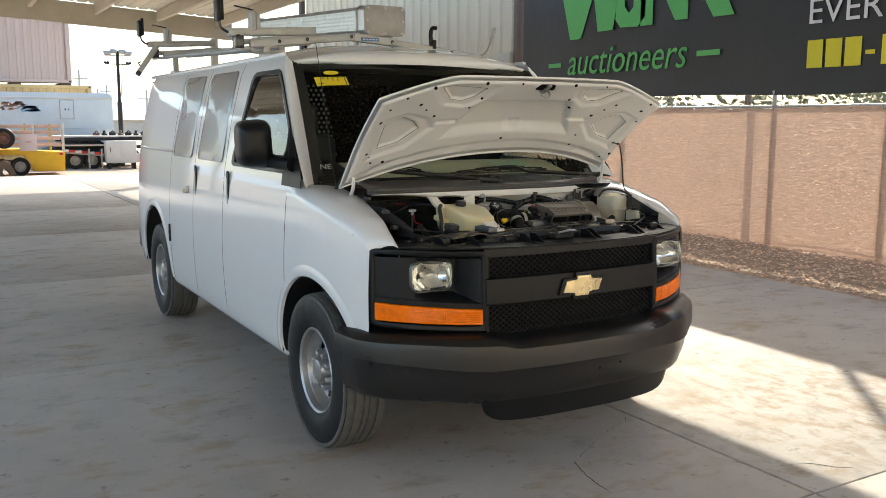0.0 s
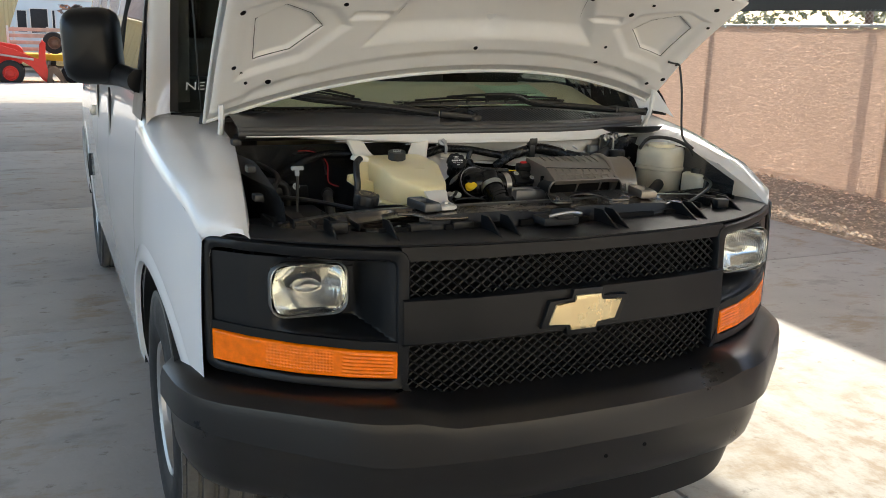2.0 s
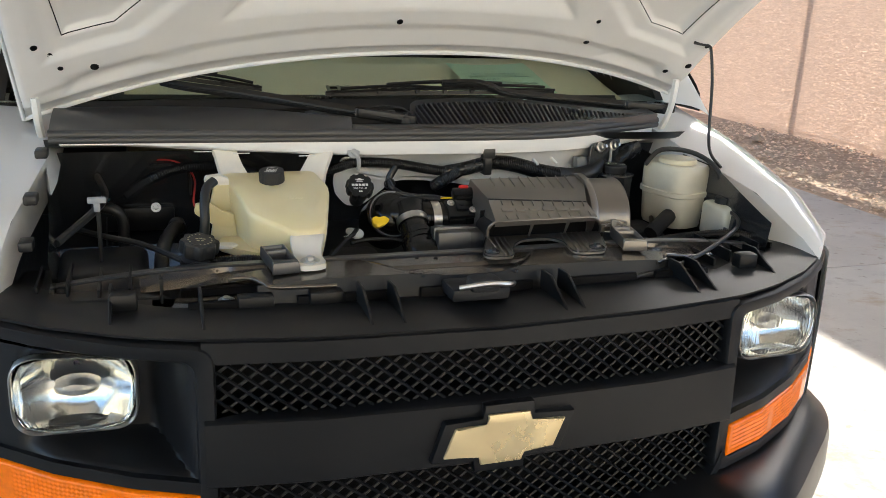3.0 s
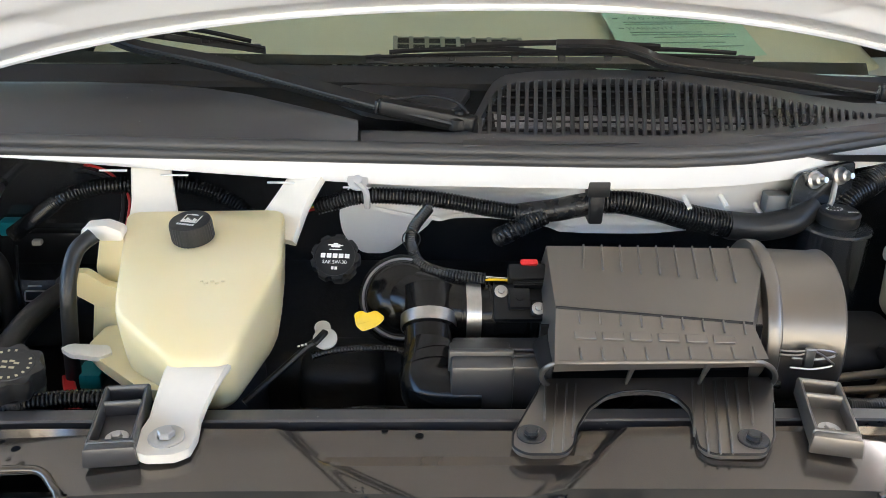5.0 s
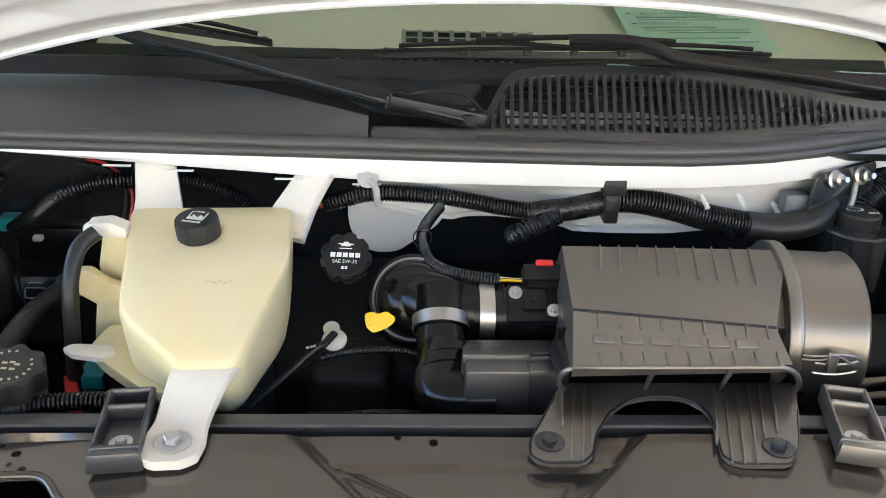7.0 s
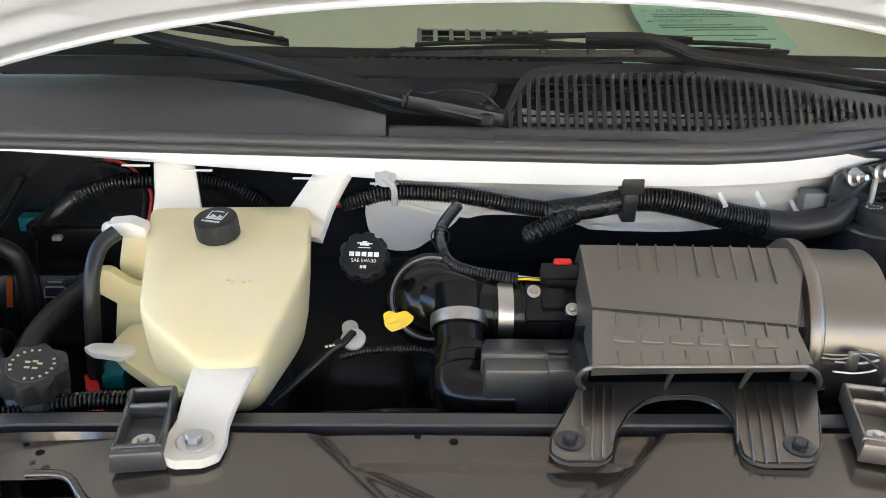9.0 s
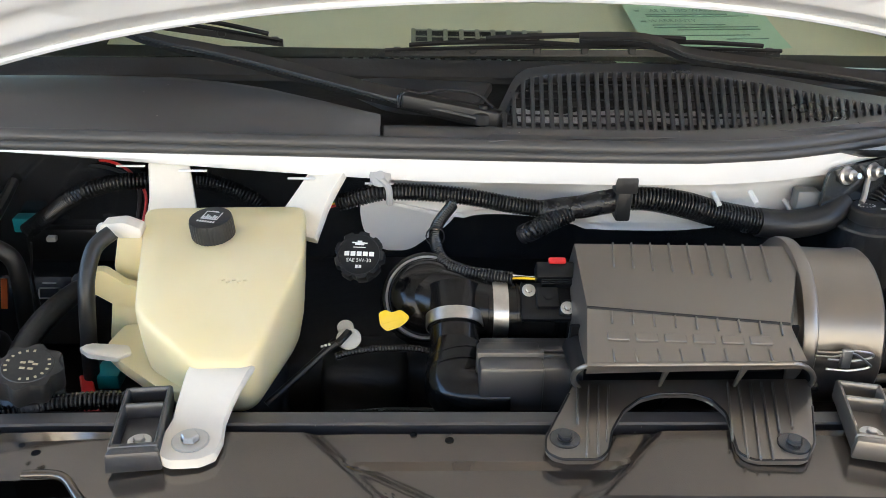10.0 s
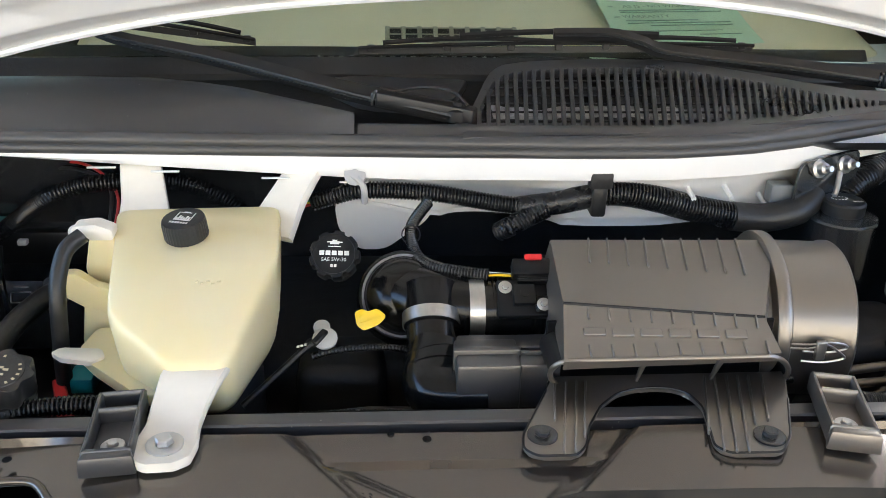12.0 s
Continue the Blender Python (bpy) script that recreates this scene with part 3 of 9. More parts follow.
def side_x(y, z):
    x = lerp_table(z, SIDE)
    if y < 1.05:
        x *= 1 - 0.085 * ((1.05 - y) / 0.7) ** 2
    if y > 4.5:
        x *= 1 - 0.03 * ((y - 4.5) / 0.55) ** 2
    return x


ARCHES = [(0.905, 0.40, 0.455), (4.30, 0.42, 0.49)]


def side_panel(name, y0, y1, z0, z1, s, material, window=None, off=0.0, label="", step=0.035, top=None):
    """A body panel of one side (s: -1 or 1) between y0 and y1; wheel arches and a window are cut out of it."""
    ny, nz = max(2, round((y1 - y0) / step)), max(2, round((z1 - z0) / step))
    ys = span(y0, y1, ny)
    pos = {}

    def place(i, j):
        y = ys[i]
        zt = top(y) if top else z1
        z = z0 + (zt - z0) * j / nz
        for cy, cz, r in ARCHES:
            d = math.hypot(y - cy, z - cz)
            if r - step * 0.75 < d < r:
                y, z = cy + (y - cy) / d * r, cz + (z - cz) / d * r
        return y, z

    bm = B()
    g = {}

    def vert(i, j):
        if (i, j) not in g:
            y, z = place(i, j)
            g[i, j] = bm.verts.new((s * (side_x(y, z) + off), y, z))
        return g[i, j]

    for i in range(ny):
        for j in range(nz):
            q = [place(i, j), place(i + 1, j), place(i + 1, j + 1), place(i, j + 1)]
            if any(math.hypot(y - cy, z - cz) < r - 0.001 for y, z in q for cy, cz, r in ARCHES):
                continue
            cy, cz = sum(a[0] for a in q) / 4, sum(a[1] for a in q) / 4
            if window and window(cy, cz):
                continue
            bm.faces.new((vert(i, j), vert(i + 1, j), vert(i + 1, j + 1), vert(i, j + 1)))
    return vpart(name, bm, material, label, smooth=60)


pillar_y = lambda z: 1.015 + 1.06 * (z - 1.305)
win_front = lambda z: max(1.29, pillar_y(z) + 0.05)


def door_window(y, z):
    return win_front(z) < y < 2.19 - (z - 1.36) * 0.26 and 1.345 < z < 1.85


fender_top = lambda y: lerp_table(y, [(0.31, 1.000), (0.36, 1.03), (0.51, 1.10), (0.83, 1.17), (1.12, 1.215), (1.27, 1.22)])
for s in (-1, 1):
    side_panel("fender", 0.390, 1.237, 0.40, 1.2, s, WHITE, lambda y, z: y < 0.56 and z < 0.64, label="white front fender", top=fender_top)
    # rolled top of the fender, from the side over to the hood opening
    bm = B()

    def roll(u, v):
        zt = fender_top(u)
        inner = 0.745 + 0.066 * max(0, min(1, (0.80 - u) / 0.46))
        x0 = side_x(u, zt)
        r = 0.085 * min(1, (x0 - inner) / 0.12)
        a = v * math.pi / 2
        if v <= 1:
            x, z = x0 - r * (1 - math.cos(a)), zt + 0.068 * math.sin(a)
        else:
            x, z = x0 - r + (inner - x0 + r) * (v - 1), zt + 0.068 - 0.012 * (v - 1) ** 2
        front = lerp_table(x, [(0.72, 0.228), (0.82, 0.302), (0.905, 0.388), (0.98, 0.46)]) + 0.012
        return Vector((s * x, max(u, front), z))

    sheet(bm, roll, [0.305, 0.33, 0.36] + span(0.390, 1.258, 28), span(0, 1, 8) + [1.5, 2.0])
    vpart("fender_top", bm, WHITE)
    bm = B()
    sheet(bm, lambda u, v: Vector((s * (0.745 + 0.066 * max(0, min(1, (0.80 - u) / 0.46)) - 0.012 * v), max(u, 0.315), fender_top(u) + 0.056 - 0.06 * v)), span(0.320, 1.16, 24), [0, 0.5, 1])
    vpart("fender_flange", bm, WHITE_IN)
    side_panel("front_door", 1.245, 2.345, 0.40, 1.95, s, WHITE, door_window, label="white front door", top=lambda y: min(1.95, 1.305 + (y - 1.015) / 1.06))
    side_panel("side_door", 2.353, 3.055, 0.40, 1.95, s, WHITE, label="white side cargo door")
    side_panel("side_door", 3.063, 3.742, 0.40, 1.95, s, WHITE, label="white side cargo door")
    side_panel("quarter_panel", 3.75, 5.05, 0.40, 1.95, s, WHITE, label="white rear quarter panel")
    bm = B()
    sheet(bm, lambda u, v: Vector((s * (side_x(u, 0.40) - 0.004 - 0.03 * v * v), u, 0.398 - 0.05 * v)), span(1.26, 3.80, 40), span(0, 1, 3))
    vpart("rocker", bm, WHITE)
    # inner shell coloured dark, standing for the shade behind the panel gaps
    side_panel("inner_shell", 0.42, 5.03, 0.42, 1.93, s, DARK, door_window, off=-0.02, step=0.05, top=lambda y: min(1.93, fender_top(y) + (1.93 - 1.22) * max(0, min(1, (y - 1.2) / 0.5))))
    # wheel arch lips and liners
    for cy, cz, r in ARCHES:
        bm = B()
        angs = [radians(a) for a in (span(-2, 182, 46) if cy > 2 else span(-2, 152, 40))]

        def lip(u, v):
            y, z = cy + math.cos(u) * (r + v[0]), cz + math.sin(u) * (r + v[0])
            return Vector((s * (side_x(y, z) + v[1]), y, z))

        sheet(bm, lip, angs, [(0.055, 0.0005), (0.035, 0.004), (0.012, 0.007), (0.002, 0.004), (-0.002, -0.012)])
        vpart("wheel_arch_lip", bm, WHITE)
        bm = B()
        sheet(bm, lambda u, v: Vector((s * v, cy + math.cos(u) * r, cz + math.sin(u) * r)), angs, [0.97, 0.75, 0.45])
        sheet(bm, lambda u, v: Vector((s * 0.46, cy + math.cos(u) * r * v, cz + math.sin(u) * r * v)), angs, [1.0, 0.5, 0.01])
        vpart("wheel_well", bm, BLACK_MATT)

# roof
bm = B()


def roof(u, v):
    f = max(0.0, 1 - (u - 1.66) / 0.5) if u < 2.16 else 0.0
    g = max(0.0, (u - 4.7) / 0.36)
    h = 0.10 * (1 - abs(v) ** 2.4) - 0.05 * f * f - 0.05 * g * g
    return Vector((v * (0.787 - 0.03 * g), u + 0.06 * (1 - abs(v)) * (-1 if u < 1.7 else 0), 1.96 + h - 0.03 * f * (1 - abs(v))))


sheet(bm, roof, span(1.68, 5.05, 40), [math.sin(a) for a in span(-math.pi / 2, math.pi / 2, 24)])
vpart("roof", bm, WHITE, "white roof")
def header(u, v):
    a = Vector((u * 0.745, 1.61 + 0.08 * u * u - 0.030, 1.925 - 0.025 * u * u - 0.012))
    b = roof(1.68, u)
    return a.lerp(b, v) + Vector((0, -0.022, 0.012)) * math.sin(v * math.pi)


bm = B()
sheet(bm, header, span(-1, 1, 30), span(0, 1, 6))
vpart("roof_header", bm, WHITE)
for s in (-1, 1):
    bm = B()
    tube(bm, [(s * 0.80, y, 1.955) for y in span(1.7, 5.03, 10)], 0.012, 6, 1, soft=False)
    vpart("roof_gutter", bm, WHITE)
# rear
bm = B()
sheet(bm, lambda u, v: Vector((u * (side_x(5.05, v) - 0.002), 5.05 + 0.02 * (1 - u * u), v)), span(-1, 1, 24), span(0.45, 1.96, 24), lambda u, v: not (0.18 < abs(u) < 0.44 and 1.50 < v < 1.88))
vpart("rear_doors", bm, WHITE)
bm = B()
sheet(bm, lambda u, v: Vector((u, 5.046, v)), span(-0.48, 0.48, 2), span(1.46, 1.90, 2), thick=0.004)
rear_pane = vpart("rear_glass", bm, TINT, "tinted rear door glass")
rear_pane.visible_shadow = False
bm = B()
box(bm, -0.95, 0.95, 5.06, 5.2, 0.46, 0.66, 0.03)
vpart("rear_bumper", bm, BLACK, "black rear bumper")
bm = B()
box(bm, -0.78, 0.78, 1.4, 4.95, 0.34, 0.42, 0.02)
box(bm, -0.55, -0.4, 0.5, 4.95, 0.36, 0.5, 0.01)
box(bm, 0.4, 0.55, 0.5, 4.95, 0.36, 0.5, 0.01)
box(bm, -0.8, 0.8, 1.20, 1.26, 0.36, 1.2, 0.01)
tube(bm, [(-0.8, 4.30, 0.36), (0.8, 4.30, 0.36)], 0.06, 10, 1, soft=False)
tube(bm, [(-0.8, 0.94, 0.36), (0.8, 0.94, 0.36)], 0.05, 10, 1, soft=False)
vpart("chassis", bm, DARK)


# windshield, pillars, cabin
def shield(u, v):
    """u across, -1 to 1; v from base to top."""
    bx, tx = 0.893, 0.790
    a = u * u
    base = Vector((u * bx, 1.070 + 0.028 * a, 1.302 - 0.016 * a))
    top = Vector((u * tx, 1.61 + 0.012 * a, 1.925 - 0.025 * a))
    p = base.lerp(top, v)
    p.z += 0.025 * math.sin(v * math.pi)
    return p


bm = B()
sheet(bm, lambda u, v: shield(u * 0.985, v), span(-1, 1, 24), span(0.0, 1.0, 12), thick=0.005)
pane = vpart("windshield", bm, GLASS, "laminated windshield glass")
pane.visible_shadow = False
bm = B()
for (ua, ub, va, vb) in ((-0.985, 0.985, -0.03, 0.006), (-0.985, 0.985, 0.94, 1.0), (-0.985, -0.92, 0.05, 0.94), (0.92, 0.985, 0.05, 0.94)):
    sheet(bm, lambda u, v: shield(u, v) + Vector((0, 0.006, -0.006)), span(ua, ub, 20 if ub - ua > 1 else 2), span(va, vb, 12 if vb - va > 0.5 else 2))
vpart("windshield_frit", bm, BLACK_MATT)
for s in (-1, 1):
    bm = B()

    def pillar(u, v):
        p = shield(s * 0.985, u)
        z = 1.262 + 0.693 * u
        q = Vector((s * (side_x(1.3, z) - 0.002), pillar_y(z) + 0.012, z))
        c = p.lerp(q, v)
        c += Vector((s * 0.014, -0.012, 0.008)) * math.sin(v * math.pi)
        return c

    sheet(bm, pillar, span(0, 1.0, 16), span(0, 1, 6))
    vpart("a_pillar", bm, WHITE)
    bm = B()
    sheet(bm, lambda u, v: shield(s * (0.99 - 0.03 * v), u) + Vector((0, 0, 0.004)), span(0, 1, 12), [0, 1])
    vpart("windshield_seal", bm, BLACK_MATT)
    # black sail panel in the lower front corner of the door window, white cowl side below
    bm = B()
    sheet(bm, lambda u, v: Vector((s * (side_x(1.3, u) + 0.007), max(1.045, pillar_y(u) + 0.008) * (1 - v) + 1.31 * v, u)), span(1.268, 1.565, 12), span(0, 1, 4), thick=0.004)
    vpart("sail_panel", bm, BLACK, "black triangular sail panel")
    bm = B()

    def cowl_skin(u, v):
        lo = fender_top(u) - 0.004
        z = lo + (min(1.316, 1.268 + (u - 1.06) * 0.5) - lo) * v
        inset = 0.085 * (1 - math.sqrt(max(0, 1 - min(1, max(0, z - fender_top(u)) / 0.068) ** 2)))
        k = max(0, min(1, (u - 1.06) / 0.14))
        return Vector((s * (side_x(u, z) - 0.001 - inset * (1 - k * k * (3 - 2 * k))), u, z))

    sheet(bm, cowl_skin, span(1.06, 1.30, 12), span(0, 1, 8))
    vpart("cowl_side", bm, WHITE)
    # window frame and glass of the front door
    bm = B()
    y_of = lambda z, k: (win_front(z) if k == 0 else 2.19 - (z - 1.36) * 0.26)
    ring = [(1.285, 1.340), (2.195, 1.340), (y_of(1.85, 1), 1.855), (y_of(1.85, 0) - 0.01, 1.855), (1.285, 1.54)]
    out = rounded(ring, 0.06, 5)
    mid = [(sum(p[0] for p in out) / len(out)), (sum(p[1] for p in out) / len(out))]
    loops = []
    for k, o in ((1.06, 0.002), (1.05, 0.009), (0.97, 0.009), (0.955, -0.012)):
        loops.append([bm.verts.new((s * (side_x(0, 0) * 0 + side_x(mid[0] + (a - mid[0]) * k, mid[1] + (b - mid[1]) * k) + o), mid[0] + (a - mid[0]) * k, mid[1] + (b - mid[1]) * k)) for a, b in out])
    for a, b in zip(loops, loops[1:]):
        for i in range(len(a)):
            bm.faces.new((a[i], a[(i + 1) % len(a)], b[(i + 1) % len(a)], b[i]))
    vpart("window_seal", bm, BLACK_MATT)
    bm = B()
    sheet(bm, lambda u, v: Vector((s * (side_x(2, v) - 0.006), y_of(v, 0) * (1 - u) + y_of(v, 1) * u, v)), span(0, 1, 4), span(1.335, 1.86, 14), thick=0.004)
    g = vpart("door_glass", bm, TINT, "tinted front door glass")
    g.visible_shadow = False
    # grey blanked side windows
    for y0, y1 in ((2.41, 2.985), (3.15, 3.68)):
        bm = B()
        o = rounded([(y0, 1.335), (y1, 1.335), (y1, 1.895), (y0, 1.895)], 0.045, 4)
        outer = [bm.verts.new((s * (side_x(a, b) + 0.001), a, b)) for a, b in o]
        lip = [bm.verts.new((s * (side_x(a, b) + 0.008), a, b)) for a, b in o]
        c = ((y0 + y1) / 2, 1.63)
        prev = [outer, lip]
        for k in (0.985, 0.8, 0.55, 0.25, 0.02):
            prev.append([bm.verts.new((s * (side_x(c[0] + (a - c[0]) * k, c[1] + (b - c[1]) * k) + 0.009), c[0] + (a - c[0]) * k, c[1] + (b - c[1]) * k)) for a, b in o])
        for a, b in zip(prev, prev[1:]):
            for i in range(len(a)):
                bm.faces.new((a[i], a[(i + 1) % len(a)], b[(i + 1) % len(a)], b[i]))
        vpart("blank_window", bm, GREY_PANEL, "grey blanked side window panel")
    # handles
    for y in (2.25, 3.005):
        bm = B()
        t = rounded([(-0.022, -0.112), (0.022, -0.112), (0.022, 0.112), (-0.022, 0.112)], 0.02, 4)
        M = Matrix.Translation((s * (side_x(y, 1.18) - 0.004), y, 1.18)) @ Matrix(((0, 0, s, 0), (1, 0, 0, 0), (0, 1, 0, 0), (0, 0, 0, 1)))
        prism(bm, t, 0, 0.009, 0.003, 2, M)
        handle = vpart("door_handle", bm, BLACK, "black door handle in a flush oval bezel")
        bm = B()
        prism(bm, rounded([(-0.010, -0.088), (0.010, -0.088), (0.010, 0.072), (-0.010, 0.072)], 0.009, 3), 0.009, 0.013, 0.0015, 2, M)
        ob = part("pull", bm, GREY_PAINT, handle, "grey pull flap")
        ob.matrix_parent_inverse = handle.matrix_basis.inverted()
# door details on the visible side
bm = B()
box(bm, -1.004, -0.975, 3.18, 3.21, 1.09, 1.14, 0.006)
box(bm, -1.01, -0.975, 3.23, 3.26, 1.09, 1.12, 0.004)
vpart("door_latch", bm, STEEL, "bare metal door latch")
bm = B()
box(bm, -1.008, -0.985, 3.73, 3.745, 0.69, 0.82, 0.003)
box(bm, -1.006, -0.985, 3.75, 3.762, 0.74, 0.77, 0.003)
vpart("door_decal", bm, DARK)
for s in (-1, 1):
    bm = B()
    sheet(bm, lambda u, v: Vector((s * (side_x(u, 1.365 + v) + 0.008 * math.sin((v + 0.012) / 0.024 * math.pi)), u, 1.365 + v)), span(3.76, 5.03, 20), span(-0.012, 0.012, 4))
    vpart("side_moulding", bm, WHITE)

# cabin behind the glass
bm = B()
prism(bm, [(1.168, 1.0), (1.168, 1.272), (1.20, 1.284), (1.45, 1.352), (1.60, 1.36), (1.68, 1.30), (1.70, 1.0)], -0.80, 0.80, 0.012, 2, Matrix(((0, 0, 1, 0), (1, 0, 0, 0), (0, 1, 0, 0), (0, 0, 0, 1))))
dash = vpart("dashboard", bm, mat("tan_dashboard_vinyl", (0.74, 0.68, 0.50), 0.7, var=0.06, scale=6, bump=0.0006, bscale=300), "tan vinyl dashboard")
bm = B()
box(bm, -0.80, 0.80, 1.09, 1.164, 1.20, 1.272, 0.008)
part("defroster_strip", bm, BLACK_MATT, dash, "black defroster strip")
# added black cover that darkens this end of the tan dash
bm = B()
prism(bm, [(1.150, 1.0), (1.150, 1.290), (1.45, 1.372), (1.62, 1.372), (1.72, 1.30), (1.72, 1.0)], -0.86, -0.60, 0.012, 2, Matrix(((0, 0, 1, 0), (1, 0, 0, 0), (0, 1, 0, 0), (0, 0, 0, 1))))
part("dash_shade_cover", bm, BLACK_MATT, dash, "black cover added to darken the dashboard end")
bm = B()
VENT_M = Matrix.Translation((0.040, 1.246, 1.2985)) @ pose(0, 0, 0, 15.2, 0, 0)
for k in range(9):
    box(bm, -0.118 + 0.0285 * k, -0.110 + 0.0285 * k, -0.026, 0.026, -0.004, 0.004, 0.001, 1, VENT_M)
for y in (-0.024, -0.002, 0.022):
    box(bm, -0.118, 0.118, y - 0.002, y + 0.002, -0.004, 0.003, 0.001, 1, VENT_M)
part("dash_vent", bm, mat("grey_green_vent_plastic", (0.30, 0.29, 0.23), 0.6, var=0.05, scale=20), dash, "grey slatted defroster vent")
bm = B()
box(bm, -0.114, 0.114, -0.024, 0.024, -0.0035, 0.0015, 0.0005, 1, VENT_M)
part("vent_recess", bm, DARK, dash)
bm = B()
PITCH, HOLE = 0.036, 0.0115
HX = [-0.378 + PITCH * k for k in range(22)]
HZ = [1.36 + PITCH * 0.866 * k for k in range(16)]
for j, z in enumerate(HZ):
    for x in HX:
        x += PITCH / 2 * (j % 2)
        outer = [bm.verts.new((x + PITCH * 0.577 * math.sin(radians(60 * k)), 2.75, z + PITCH * 0.577 * math.cos(radians(60 * k)))) for k in range(6)]
        inner = [bm.verts.new((x + HOLE * math.sin(radians(60 * k)), 2.75, z + HOLE * math.cos(radians(60 * k)))) for k in range(6)]
        for k in range(6):
            bm.faces.new((outer[k], outer[(k + 1) % 6], inner[(k + 1) % 6], inner[k]))
x_in, x_out = HX[0] - PITCH * 0.5, HX[-1] + PITCH
for xa, xb, za, zb in ((-1, x_in, 0.5, 1.93), (x_out, 1, 0.5, 1.93), (x_in, x_out, 0.5, HZ[0] - PITCH * 0.29), (x_in, x_out, HZ[-1] + PITCH * 0.29, 1.93)):
    sheet(bm, lambda u, v: Vector((max(-side_x(2.75, v) + 0.03, min(side_x(2.75, v) - 0.03, u)), 2.75, v)), span(xa, xb, 2), span(za, zb, 8))
vpart("bulkhead", bm, VOID, "dark perforated steel partition")
bm = B()
sheet(bm, lambda u, v: Vector((u, v, 1.93)), span(-0.75, 0.75, 2), span(1.75, 5.3, 2), thick=0.01)
vpart("headliner", bm, mat("headliner", (0.12, 0.115, 0.11), 0.9))
for x in (-0.42, 0.42):
    bm = B()
    box(bm, x - 0.25, x + 0.25, 2.05, 2.55, 0.75, 0.95, 0.06, 3)
    box(bm, x - 0.24, x + 0.24, 2.42, 2.58, 0.9, 1.5, 0.06, 3)
    box(bm, x - 0.13, x + 0.13, 2.47, 2.56, 1.5, 1.7, 0.04, 3)
    vpart("seat", bm, mat("grey_seat", (0.035, 0.035, 0.036), 0.9))

# ---- the van: hood ----
HR = lambda u: Vector((0.804 * u, 0.829 + 0.129 * u * u, 1.437 + 0.030 * u - 0.136 * abs(u) ** 2.15))
HF = lambda u: Vector((0.812 * u, 0.385 + 0.100 * abs(u) ** 2.4, 1.795 - 0.010 * u * u - 0.096 * max(0.0, (abs(u) - 0.56) / 0.44) ** 1.25))


def hood_at(u, v, off=0.0):
    p, q = HR(u), HF(u)
    c = p.lerp(q, v)
    n = Vector((0, (q - p).z, -(q - p).y)).normalized()
    return c + n * (0.035 * math.sin(v * math.pi) * (1 - 0.4 * u * u) + off)


def tri_in(px, py, pts, soft):
    """How far inside a convex outline a point lies, from 0 at its edge to 1 at soft within."""
    d = 9.0
    for i in range(len(pts)):
        (ax, ay), (bx, by) = pts[i - 1], pts[i]
        ex, ey = bx - ax, by - ay
        ln = math.hypot(ex, ey)
        d = min(d, ((py - ay) * ex - (px - ax) * ey) / ln)
    return max(0.0, min(1.0, d / soft))


# openings and pressings of the inner panel: outline in (u, v), width of its slope, depth
TRI_SIDE = [(0.87, 0.355), (0.89, 0.64), (0.79, 0.675), (0.69, 0.56), (0.635, 0.45), (0.74, 0.345)]
TRI_TOP = [(0.65, 0.945), (0.34, 0.885), (0.385, 0.765), (0.45, 0.715), (0.54, 0.75)]
PRESSED = [
    (TRI_SIDE, 0.020, 0.015),
    (TRI_TOP, 0.020, 0.015),
    ([(0.93, 0.27), (0.94, 0.76), (0.79, 0.75), (0.60, 0.58), (0.53, 0.43), (0.68, 0.265)], 0.045, 0.011),
    ([(0.74, 0.985), (0.24, 0.955), (0.30, 0.74), (0.43, 0.64), (0.58, 0.69)], 0.045, 0.010),
    ([(0.57, 0.475), (0.55, 0.535), (0.41, 0.515), (0.39, 0.45)], 0.022, 0.009),
    ([(0.90, 0.08), (0.88, 0.20), (0.66, 0.20), (0.60, 0.10)], 0.05, 0.007),
]
RECESS = [(o if s > 0 else [(-a, b) for a, b in o[::-1]], soft, depth) for o, soft, depth in PRESSED for s in (-1, 1)]


def inner_off(u, v):
    d = 0.032
    for pts, soft, depth in RECESS:
        t = tri_in(u, v, pts, soft)
        d -= depth * (3 * t * t - 2 * t ** 3)
    # wide centre pan with a long lower slope
    half = 0.50 - 0.36 * (v - 0.27)
    t = max(0.0, min(1.0, (v - 0.275) / 0.125, (0.735 - v) / 0.045, (half - abs(u)) / 0.06))
    d -= 0.024 * (t * t * (3 - 2 * t))
    # centre notch in the slope
    t = max(0.0, 1 - abs(u) / 0.060) * max(0.0, min(1.0, (v - 0.30) / 0.04, (0.425 - v) / 0.012))
    d -= 0.012 * t
    # turned-down band along the rear edge
    t = max(0.0, min(1.0, (0.22 - v - 0.06 * u * u) / 0.05))
    d -= 0.006 * (t * t * (3 - 2 * t))
    e = min(v / 0.03, (1 - v) / 0.04, (1 - abs(u)) / 0.03)
    if e < 1:
        d -= 0.018 * (1 - max(0, e)) ** 2
    if v < 0.09:
        d *= max(0.0, v / 0.09) ** 1.3
    return d


hood = vpart("hood", sheet(B(), lambda u, v: hood_at(u, v, 0.0), span(-1, 1, 48), span(0, 1, 24)), WHITE, "white open hood seen from below")
bm = B()
sheet(bm, lambda u, v: hood_at(u, v, -inner_off(u, v)), span(-0.99, 0.99, 240), span(0.006, 0.99, 130))
vpart("inner_panel", bm, WHITE_IN, "white stamped inner hood panel with ribs", hood, smooth=75)
bm = B()
